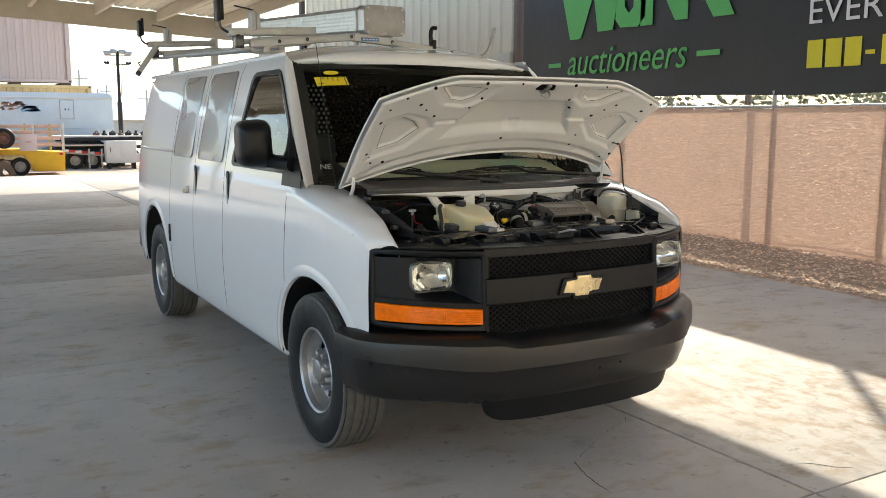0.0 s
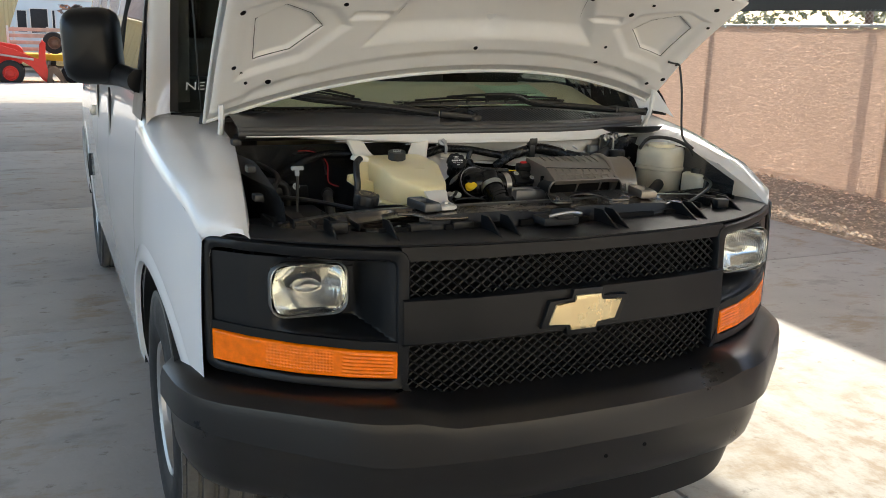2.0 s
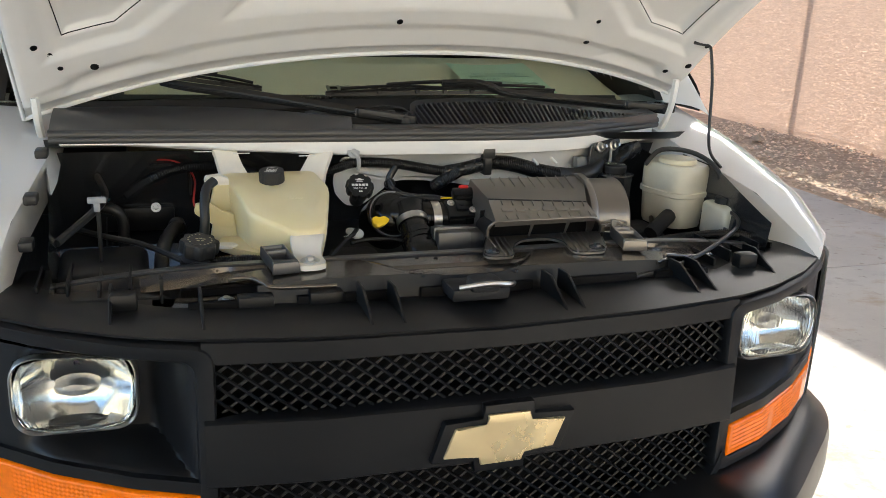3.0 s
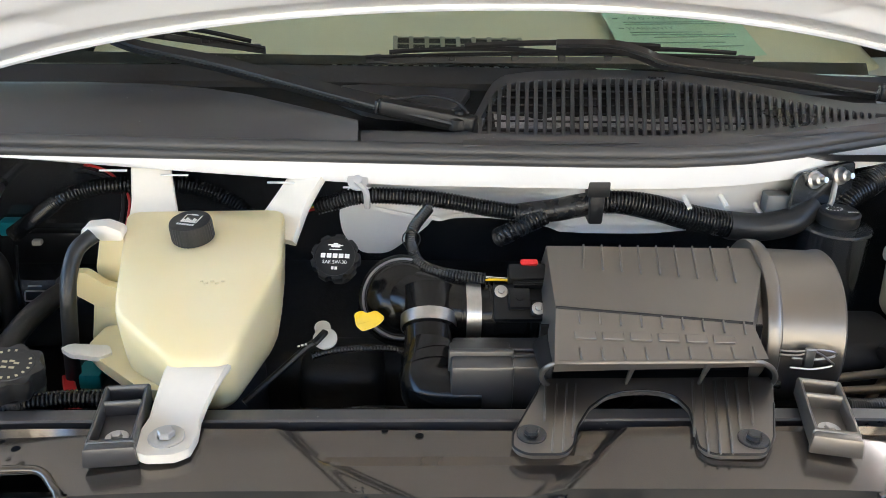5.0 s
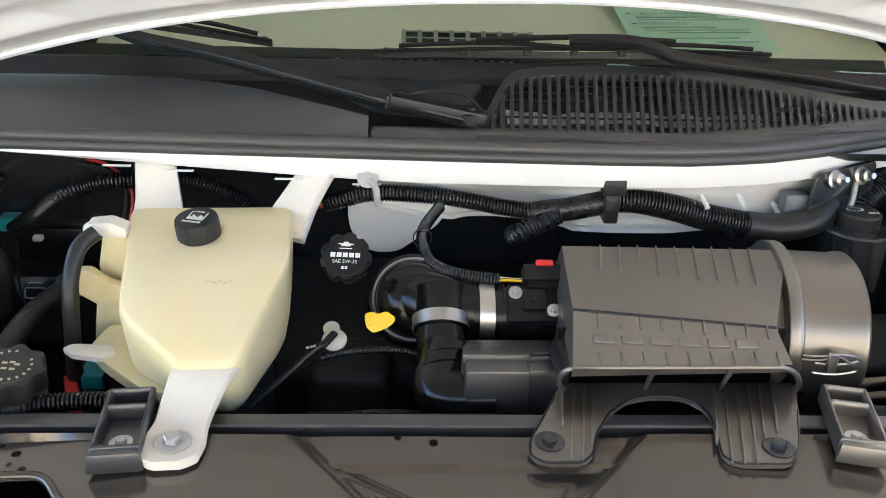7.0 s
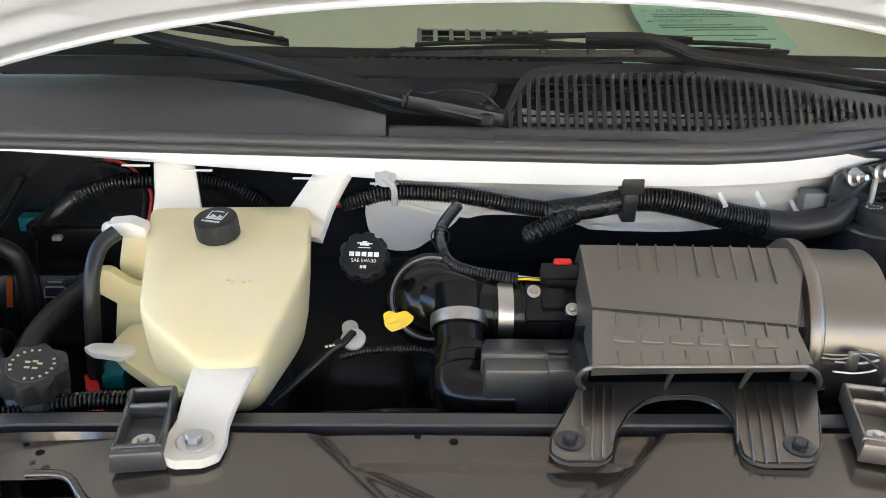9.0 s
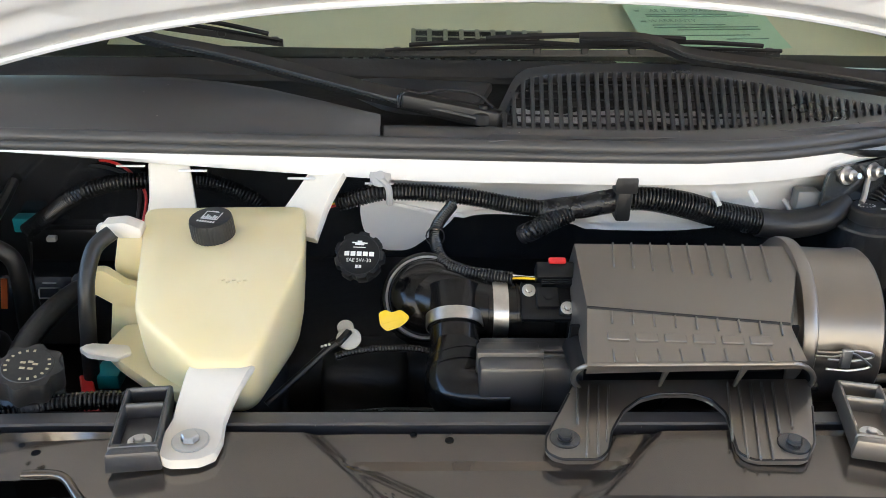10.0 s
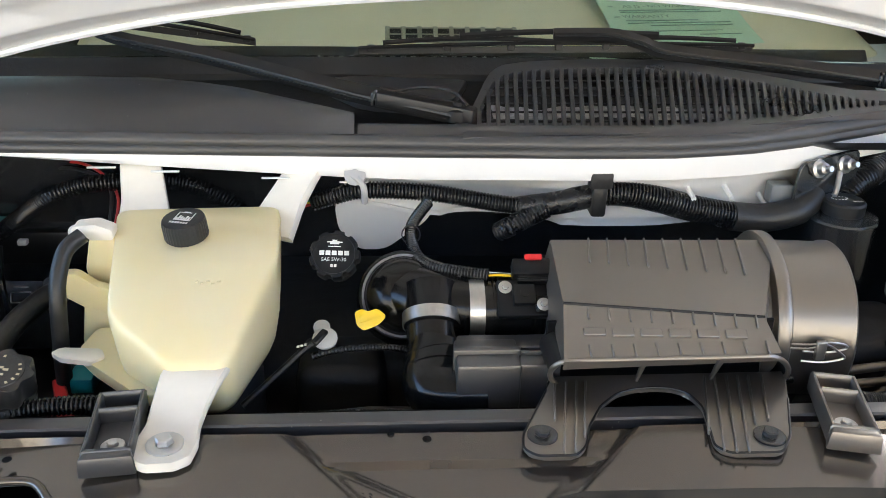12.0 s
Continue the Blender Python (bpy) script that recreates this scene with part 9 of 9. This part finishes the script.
PALE_SIGN = mat("pale_pink_board", (0.66, 0.54, 0.52), 0.6, var=0.04, scale=4)
CARGO = mat("white_box_paint", (0.66, 0.64, 0.60), 0.6, var=0.06, scale=3)


def yard_wheel(parent, x, y, z, r, w, rim_mat, name="wheel", turn=0.0):
    m = Matrix.Translation((x, y, z)) @ pose(0, 0, 0, 0, 0, turn)
    bm = B()
    lathe(bm, [(r * 0.58, -w * 0.5), (r * 0.78, -w * 0.56), (r * 0.94, -w * 0.5), (r, -w * 0.36), (r, w * 0.36), (r * 0.94, w * 0.5), (r * 0.78, w * 0.56), (r * 0.58, w * 0.5)], axis="y", n=36, m=m)
    wh = fpart(name, bm, TYRE, parent, "black rubber tyre")
    bm = B()
    lathe(bm, [(r * 0.60, -w * 0.46), (r * 0.54, -w * 0.5), (r * 0.50, -w * 0.2), (r * 0.30, -w * 0.26), (r * 0.26, -w * 0.40), (r * 0.16, -w * 0.44), (0, -w * 0.44)], axis="y", n=28, m=m)
    for k in range(6):
        lathe(bm, [(r * 0.04, 0), (r * 0.04, -0.03), (0, -0.03)], axis="y", n=6, m=m @ pose(0, 0, 0, 0, 60 * k, 0) @ Matrix.Translation((r * 0.36, -w * 0.22, 0)))
    lathe(bm, [(r * 0.60, w * 0.46), (r * 0.5, w * 0.3), (0, w * 0.3)], axis="y", n=28, m=m)
    rim = part("rim", bm, rim_mat, wh)
    return wh


G0 = -0.06
cart = thing("flatbed_cart", "yellow flatbed yard cart with plank side racks", "cart", (-1.0, 26.2, G0))
bm = B()
prism(bm, [(-3.4, 0.56), (-0.18, 0.56), (-0.02, 0.30), (0.0, 0.06), (0.88, 0.06), (0.90, 0.62), (-0.05, 0.66), (-0.12, 0.72), (-3.4, 0.72)], -0.35, 1.1, 0.02, 2, Matrix(((1, 0, 0, 0), (0, 0, 1, 26.0), (0, 1, 0, 0), (0, 0, 0, 1))))
fpart("body", bm, SAFETY, cart, "yellow steel body")
bm = B()
box(bm, 0.06, 0.80, 25.64, 25.652, 0.12, 0.52, 0.004)
fpart("side_panel", bm, SAFETY, cart)
bm = B()
box(bm, 0.74, 0.84, 25.62, 25.66, 0.53, 0.60, 0.01)
fpart("tail_lamp", bm, RED, cart, "red tail lamp")
for x in (-0.33, -2.6):
    yard_wheel(cart, x, 25.8, 0.20, 0.27, 0.2, GALV)
for z in (0.80, 0.98, 1.16, 1.33):
    for x0, x1 in ((-1.9, 0.03), (0.10, 0.80)):
        bm = B()
        box(bm, x0, x1, 25.70, 25.725, z, z + 0.10, 0.004)
        fpart("rack_plank", bm, PLANK, cart)
for x in (-1.75, -0.9, -0.15, 0.06, 0.52, 0.86):
    bm = B()
    box(bm, x - 0.03, x + 0.03, 25.725, 25.77, 0.66, 1.46, 0.006)
    fpart("rack_stake", bm, SAFETY if x in (-0.15, 0.52) else PALE_PLANK, cart)
for x in (0.87, -1.9):
    bm = B()
    box(bm, x - 0.03, x + 0.03, 25.66, 25.70, 0.62, 1.47, 0.006)
    fpart("rack_stake", bm, PALE_PLANK, cart)
board = thing("pale_board", "pale pink printed board on the cart's rack", "sign", (-0.09, 25.65, 0.64))
bm = B()
box(bm, -0.33, 0.15, 25.63, 25.65, 0.66, 1.16, 0.004)
fpart("panel", bm, PALE_SIGN, board)
bm = B()
box(bm, -0.18, 0.0, 25.626, 25.631, 0.93, 0.945)
box(bm, -0.14, -0.04, 25.626, 25.631, 0.90, 0.912)
fpart("print_bar", bm, mat("faint_red_ink", (0.6, 0.3, 0.28), 0.6), board, kind="stuff")
spare = thing("spare_wheel", "black tyre on a dull steel rim leaning on the cart", "wheel", (-0.75, 25.4, 0.75))
yard_wheel(spare, -0.75, 25.42, 1.04, 0.30, 0.2, RUST, "tyre")

tractor = thing("tractor_loader", "red compact tractor with raised front loader arms", "tractor", (-2.4, 24.9, G0))
yard_wheel(tractor, -1.88, 24.75, 0.24, 0.34, 0.22, TRACTOR)
yard_wheel(tractor, -1.88, 26.0, 0.24, 0.34, 0.22, TRACTOR)
yard_wheel(tractor, -3.6, 24.7, 0.52, 0.60, 0.34, TRACTOR)
yard_wheel(tractor, -3.6, 26.1, 0.52, 0.60, 0.34, TRACTOR)
bm = B()
prism(bm, rounded([(-3.4, 0.5), (-1.6, 0.45), (-1.5, 0.7), (-1.6, 0.95), (-2.8, 1.15), (-3.4, 1.1)], 0.1, 4), -0.3, 0.3, 0.03, 2, Matrix(((1, 0, 0, 0), (0, 0, 1, 25.4), (0, 1, 0, 0), (0, 0, 0, 1))))
fpart("hood_cover", bm, TRACTOR, tractor)
bm = B()
box(bm, -3.5, -1.7, 25.2, 25.6, 0.3, 0.5, 0.03)
fpart("frame", bm, DARK, tractor)
bm = B()
box(bm, -3.75, -3.3, 25.15, 25.65, 1.1, 1.2, 0.04)
box(bm, -3.8, -3.7, 25.15, 25.65, 1.15, 1.6, 0.04)
fpart("seat", bm, BLACK_MATT, tractor)
for y in (24.78, 26.0):
    m = Matrix(((1, 0, 0, 0), (0, 0, 1, y), (0, 1, 0, 0), (0, 0, 0, 1)))
    bm = B()
    prism(bm, [(-2.5, 1.10), (-1.75, 0.86), (-1.42, 0.70), (-1.17, 0.60), (-1.13, 1.02), (-1.05, 1.12), (-0.98, 1.04), (-1.02, 0.55), (-0.92, 0.10), (-0.98, -0.02), (-1.10, 0.06), (-1.35, 0.42), (-1.80, 0.70), (-2.5, 0.96)], -0.05, 0.05, 0.012, 2, m)
    fpart("loader_arm", bm, TRACTOR, tractor)
    bm = B()
    tube(bm, [(-2.3, y - 0.08, 0.75), (-1.3, y - 0.08, 0.60)], 0.03, 8, 1, soft=False)
    fpart("hydraulic_ram", bm, STEEL, tractor)
m = Matrix(((1, 0, 0, 0), (0, 0, 1, 24.7), (0, 1, 0, 0), (0, 0, 0, 1)))
bm = B()
out_b = [(-1.02, -0.05), (-0.95, 0.40), (-0.80, 0.44), (-0.70, 0.40), (-0.55, 0.10), (-0.50, -0.04), (-0.60, -0.06), (-0.74, 0.14), (-0.84, 0.26), (-0.88, 0.10), (-0.80, -0.05)]
for y in (0.0, 1.40):
    prism(bm, out_b, y, y + 0.03, 0.006, 1, m)
prism(bm, [(-1.02, -0.05), (-0.95, 0.40), (-0.91, 0.40), (-0.97, -0.05)], 0.02, 1.42, 0.004, 1, m)
fpart("bucket", bm, BUCKET, tractor, "brown worn steel bucket")

svan = thing("step_van", "old white delivery step van with faded graphics", "van", (0.8, 32, G0))
bm = B()
prism(bm, rounded([(-1.9, 0.35), (3.22, 0.35), (3.22, 2.42), (3.10, 2.52), (-1.3, 2.52), (-1.62, 2.3), (-2.0, 1.25)], 0.06, 3), 31.0, 33.2, 0.04, 2, Matrix(((1, 0, 0, 0), (0, 0, 1, 0), (0, 1, 0, 0), (0, 0, 0, 1))))
fpart("body", bm, VANPAINT, svan)
bm = B()
box(bm, -1.8, 3.24, 30.97, 31.01, 2.30, 2.36, 0.01)
fpart("gutter", bm, CARGO, svan)
bm = B()
box(bm, -1.9, 3.24, 30.97, 31.01, 0.92, 0.96, 0.01)
fpart("rub_rail", bm, VANPAINT, svan)
bm = B()
box(bm, -1.9, 3.24, 30.975, 31.01, 1.26, 1.275, 0.004)
fpart("body_seam", bm, VANPAINT, svan)
for x0, x1, z0, z1 in ((-1.32, -0.78, 1.22, 2.02), (-0.66, -0.56, 1.30, 1.98), (-1.72, -1.42, 1.25, 1.95)):
    wn_ = fpart("window", box(B(), x0, x1, 30.985, 31.02, z0, z1, 0.02), DARK, svan, "dark cab window")
    bm = B()
    tube(bm, [(x0, 30.985, z0), (x1, 30.985, z0), (x1, 30.985, z1), (x0, 30.985, z1), (x0, 30.985, z0)], 0.02, 6, 1, soft=False)
    part("frame", bm, CARGO, wn_)
bm = B()
for a, b in (((1.45, 1.60), (1.90, 1.60)), ((1.90, 1.60), (1.90, 2.26)), ((1.90, 2.26), (1.45, 2.26)), ((1.45, 2.26), (1.45, 1.60))):
    tube(bm, [(a[0], 30.995, a[1]), (b[0], 30.995, b[1])], 0.012, 6, 1, soft=False)
fpart("panel_seam", bm, mat("tan_seam", (0.42, 0.36, 0.28), 0.7), svan)
bm = B()
box(bm, 1.60, 1.64, 30.98, 31.0, 1.90, 1.96, 0.004)
box(bm, 1.72, 1.75, 30.98, 31.0, 1.90, 1.96, 0.004)
fpart("panel_latch", bm, DARK, svan)
rng = random.Random(12)
FADED = [mat("faded_orange_print", (0.55, 0.22, 0.10), 0.6, var=0.3, scale=8), mat("faded_brown_print", (0.22, 0.16, 0.13), 0.6, var=0.3, scale=8), mat("faded_blue_print", (0.28, 0.44, 0.58), 0.6, var=0.2, scale=6)]
for k, mm in enumerate(FADED):
    bm = B()
    for q in range(26 if k < 2 else 8):
        x, z = -0.42 + 0.78 * rng.random(), 1.92 + 0.26 * rng.random()
        w, h = (0.03 + 0.12 * rng.random(), 0.012 + 0.04 * rng.random()) if k < 2 else (0.15 + 0.2 * rng.random(), 0.03 + 0.05 * rng.random())
        if k == 2:
            x, z = 0.1 + 0.6 * rng.random(), 1.86 + 0.25 * rng.random()
        o = [(x + w * math.cos(a) * (0.6 + 0.5 * rng.random()), z + h * math.sin(a) * (0.5 + 0.6 * rng.random())) for a in (2 * math.pi * i / 9 for i in range(9))]
        prism(bm, o, 30.992 - 0.001 * k, 30.999, 0, 1, Matrix(((1, 0, 0, 0), (0, 0, 1, 0), (0, 1, 0, 0), (0, 0, 0, 1))))
    fpart("faded_graphic", bm, mm, svan, "worn printed patches", kind="stuff", smooth=0)
for x in (-1.0, 2.3):
    yard_wheel(svan, x, 31.3, 0.32, 0.38, 0.25, GALV)


def container(name, label, x0, x1, y0, y1, z0, z1, material):
    c = thing(name, label, "container", ((x0 + x1) / 2, (y0 + y1) / 2, z0))
    bm = B()
    n = int((x1 - x0 - 0.3) / 0.28)
    xs = []
    for k in range(n):
        a = x0 + 0.15 + 0.28 * k
        xs += [(a, 0.0), (a + 0.07, 0.0), (a + 0.11, 0.036), (a + 0.22, 0.036), (a + 0.26, 0.0)]
    sheet(bm, lambda u, v: Vector((u[0], y0 + 0.02 + u[1], v)), xs, [z0 + 0.1, z1 - 0.1], thick=0.003)
    fpart("corrugated_side", bm, material, c)
    bm = B()
    box(bm, x0 + 0.05, x1 - 0.05, y0 + 0.08, y1, z0 + 0.05, z1 - 0.03, 0.02)
    fpart("shell", bm, material, c)
    for z in (z0 + 0.07, z1 - 0.06):
        bm = B()
        box(bm, x0, x1, y0 - 0.01, y0 + 0.07, z - 0.06, z + 0.06, 0.01)
        fpart("side_rail", bm, material, c)
    for x in (x0 + 0.08, x1 - 0.08):
        bm = B()
        box(bm, x - 0.08, x + 0.08, y0 - 0.015, y0 + 0.12, z0, z1, 0.012)
        fpart("corner_post", bm, material, c)
        for z in (z0 + 0.06, z1 - 0.06):
            bm = B()
            box(bm, x - 0.085, x + 0.085, y0 - 0.03, y0 + 0.14, z - 0.06, z + 0.06, 0.008)
            cs = fpart("corner_casting", bm, material, c)
            bm = B()
            box(bm, x - 0.035, x + 0.035, y0 - 0.034, y0 - 0.02, z - 0.03, z + 0.03, 0.004)
            part("lock_hole", bm, DARK, cs)
    return c


container("shipping_container", "tan steel shipping container with rusty rails", -9.0, 3.13, 35.0, 37.4, 0.0, 2.91, CONT_TAN)
container("shipping_container", "dusty pink shipping container stacked on another", -9.7, 2.42, 35.05, 37.4, 3.0, 5.58, CONT_PINK)
bm = B()
for k in range(7):
    box(bm, -8.8 + 1.8 * k, -8.4 + 1.8 * k, 35.1, 37.2, 2.91, 3.0, 0.01)
dn = thing("timber_dunnage", "dark timber bearers between the containers", "timber", (-3, 36, 2.91))
fpart("bearer", bm, BUCKET, dn, kind="stuff")

mast = thing("light_mast", "dark trailer-mounted floodlight mast with tripod braces", "light tower", (3.3, 30, G0))
rod("mast_tube", [(3.3, 30, G0), (3.3, 30, 3.95)], 0.055, mast, DARK, soft=False)
rod("mast_sleeve", [(3.3, 30, G0), (3.3, 30, 2.2)], 0.085, mast, BLACK_MATT, soft=False)
rod("cross_arm", [(2.88, 30, 3.80), (3.72, 30, 3.80)], 0.022, mast, GALV, soft=False)
rod("cross_arm", [(2.88, 30, 3.50), (3.72, 30, 3.50)], 0.016, mast, DARK, soft=False)
for x in (2.95, 3.16, 3.44, 3.66):
    bm = B()
    t = bmesh.new()
    box(t, -0.12, 0.12, -0.08, 0.10, -0.05, 0.05, 0.02)
    join(bm, t, Matrix.Translation((x, 29.95, 3.88 + 0.06 * (abs(x - 3.3) < 0.2))) @ pose(0, 0, 0, -25, 0, 30 * (x - 3.3)))
    fpart("floodlight", bm, GALV, mast, "grey floodlight head")
for x in (2.88, 2.98, 3.62, 3.72):
    bm = B()
    lathe(bm, [(0.0, 0.0), (0.05, 0.01), (0.05, 0.06), (0.02, 0.09), (0, 0.09)], (x, 30, 3.51), n=10)
    fpart("beacon", bm, DARK, mast)
rod("mast_cable", [(3.4, 29.95, 3.78), (3.46, 29.93, 3.3), (3.40, 29.93, 3.0), (3.36, 29.93, 2.4)], 0.012, mast, BLACK_MATT)
for x in (2.55, 4.05):
    rod("brace", [(3.3, 30, 0.98), (x, 29.9, 0.18)], 0.03, mast, BLACK_MATT, soft=False)
    rod("outrigger", [(3.3, 30, 0.12), (x, 29.9, 0.12), (x, 29.9, G0)], 0.035, mast, BLACK_MATT, soft=False)
bm = B()
box(bm, 3.1, 3.9, 29.8, 31.2, 0.12, 0.40, 0.03)
fpart("trailer_base", bm, CARGO, mast)
bm = B()
box(bm, 3.27, 3.41, 29.86, 29.92, 0.42, 0.62, 0.01)
fpart("red_reel", bm, TRACTOR, mast)

ft = thing("flatbed_trailer", "flatbed trailer with pale plank decks and reflective stripe", "trailer", (2.4, 28.8, G0))
for z, x0, x1 in ((1.00, 0.95, 4.4), (0.70, 0.9, 2.5)):
    for k in range(6):
        bm = B()
        box(bm, x0, x1, 28.5 + 0.30 * k, 28.78 + 0.30 * k, z, z + 0.05, 0.006)
        fpart("deck_plank", bm, PALE_PLANK, ft)
bm = B()
box(bm, 0.95, 4.4, 28.48, 28.56, 0.88, 0.99, 0.01)
box(bm, 1.0, 4.3, 28.9, 29.0, 0.60, 0.70, 0.01)
fpart("side_frame", bm, DARK, ft)
for k in range(6):
    bm = B()
    box(bm, 1.15 + 0.2 * k, 1.34 + 0.2 * k, 28.44, 28.452, 0.52 - 0.02 * k, 0.60 - 0.02 * k, 0.002)
    fpart("reflective_stripe", bm, TRACTOR if k % 2 else WHITE_PRINT, ft, "red and white reflective tape")
bm = B()
bar(bm, (1.05, 28.5, 0.54), (2.45, 28.5, 0.40), 0.06, 0.10)
fpart("lower_frame", bm, GREY_PAINT, ft)
for x in (1.55, 2.1):
    yard_wheel(ft, x, 28.7, 0.22, 0.28, 0.2, GALV)
for x in (1.95, 2.35):
    rod("landing_leg", [(x, 28.3, 0.62), (x, 28.3, G0)], 0.03, ft, GALV, soft=False)
    rod("leg_crank", [(x, 28.27, 0.42), (x + 0.12, 28.22, 0.42), (x + 0.12, 28.22, 0.30)], 0.012, ft, GALV)
crate = thing("white_cabinet", "weathered white equipment cabinet on the trailer", "cabinet", (2.9, 28.3, G0))
bm = B()
box(bm, 2.45, 3.42, 28.0, 28.44, 0.14, 0.88, 0.015)
fpart("case", bm, CARGO, crate)
bm = B()
box(bm, 2.50, 2.88, 27.985, 28.002, 0.2, 0.82, 0.006)
fpart("door", bm, CARGO, crate)
bm = B()
box(bm, 2.56, 2.59, 27.975, 27.99, 0.5, 0.66, 0.004)
fpart("door_handle", bm, RUST, crate)
bm = B()
for x in (2.5, 3.3):
    box(bm, x, x + 0.08, 28.0, 28.44, G0, 0.15, 0.006)
fpart("skid", bm, DARK, crate)
rng = random.Random(3)
for k in range(7):
    x = 2.3 + 0.26 * k
    s = thing("machine_part", "small dark machine part lying on the trailer deck", "machine part", (x, 28.9, 1.05), group="parts on the trailer")
    bm = B()
    if k % 2:
        lathe(bm, [(0.0, 0.0), (0.09, 0.0), (0.10, 0.05), (0.05, 0.09), (0.05, 0.16), (0, 0.17)], (x, 28.9, 1.05), n=14)
    else:
        box(bm, x - 0.1, x + 0.09, 28.8, 29.0, 1.05, 1.13 + 0.05 * rng.random(), 0.02)
        tube(bm, [(x - 0.06, 28.9, 1.12), (x, 28.88, 1.2), (x + 0.06, 28.9, 1.13)], 0.02, 8, 4)
    fpart("casting", bm, DARK if k % 3 else RUST, s)
pk = thing("parked_car", "dark blue car parked behind the trailer", "car", (1.8, 30.2, G0))
bm = B()
prism(bm, rounded([(0.7, 0.12), (3.4, 0.12), (3.4, 0.5), (2.9, 0.6), (2.4, 0.92), (1.4, 0.92), (1.0, 0.62), (0.7, 0.55)], 0.1, 4), 29.5, 30.8, 0.08, 3, Matrix(((1, 0, 0, 0), (0, 0, 1, 0), (0, 1, 0, 0), (0, 0, 0, 1))))
fpart("body", bm, mat("dark_blue_paint", (0.03, 0.06, 0.10), 0.35, var=0.1, scale=3), pk)
for x in (1.15, 2.95):
    yard_wheel(pk, x, 29.55, 0.20, 0.27, 0.2, GALV)
for k, (x, y, h) in enumerate(((5.0, 52, 4.4), (7.2, 60, 3.6), (7.9, 48, 3.2), (9.4, 70, 4.2))):
    p_ = thing("utility_pole", "thin grey utility pole in the far yard", "pole", (x, y, G0), group="far poles")
    rod("pole_shaft", [(x, y, G0), (x, y, h)], 0.06, p_, GALV, soft=False)
    rod("pole_arm", [(x - 0.5, y, h - 0.5), (x + 0.5, y, h - 0.5)], 0.03, p_, GALV, soft=False)
shed = thing("far_shed", "low tan building at the far end of the yard", "building", (12, 80, G0))
bm = B()
# distance haze is put into the wall's pale plank colour
box(bm, 2, 40, 80, 90, G0, 1.5, 0.05)
fpart("wall", bm, PALE_PLANK, shed)
bm = B()
prism(bm, [(79.6, 1.5), (85, 2.1), (90.4, 1.5)], 1.6, 40.4, 0.03, 1, Matrix(((0, 0, 1, 0), (1, 0, 0, 0), (0, 1, 0, 0), (0, 0, 0, 1))))
fpart("roof", bm, BEIGE, shed)

# far hills, the haze put into a pale blue colour and faint glow
HILL = bpy.data.materials.new("haze_painted_hills")
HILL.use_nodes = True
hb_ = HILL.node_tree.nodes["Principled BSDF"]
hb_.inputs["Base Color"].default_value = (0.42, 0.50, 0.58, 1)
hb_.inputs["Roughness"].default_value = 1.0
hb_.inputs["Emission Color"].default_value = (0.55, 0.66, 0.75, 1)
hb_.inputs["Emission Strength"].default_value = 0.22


def ridge(x):
    h = 46 + 10 * noise.noise((x * 0.004, 0, 0)) + 8 * noise.noise((x * 0.013, 3, 0))
    return h + 26 * math.exp(-((x - 245) / 60) ** 2) + 10 * math.exp(-((x - 130) / 70) ** 2)


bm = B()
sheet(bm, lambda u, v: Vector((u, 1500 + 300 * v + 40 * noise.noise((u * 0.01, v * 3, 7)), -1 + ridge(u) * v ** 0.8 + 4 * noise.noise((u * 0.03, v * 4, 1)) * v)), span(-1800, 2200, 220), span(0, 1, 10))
tagged(part("backdrop", bm, HILL), "desert hills painted faint blue-grey for haze", "hills", kind="structure")
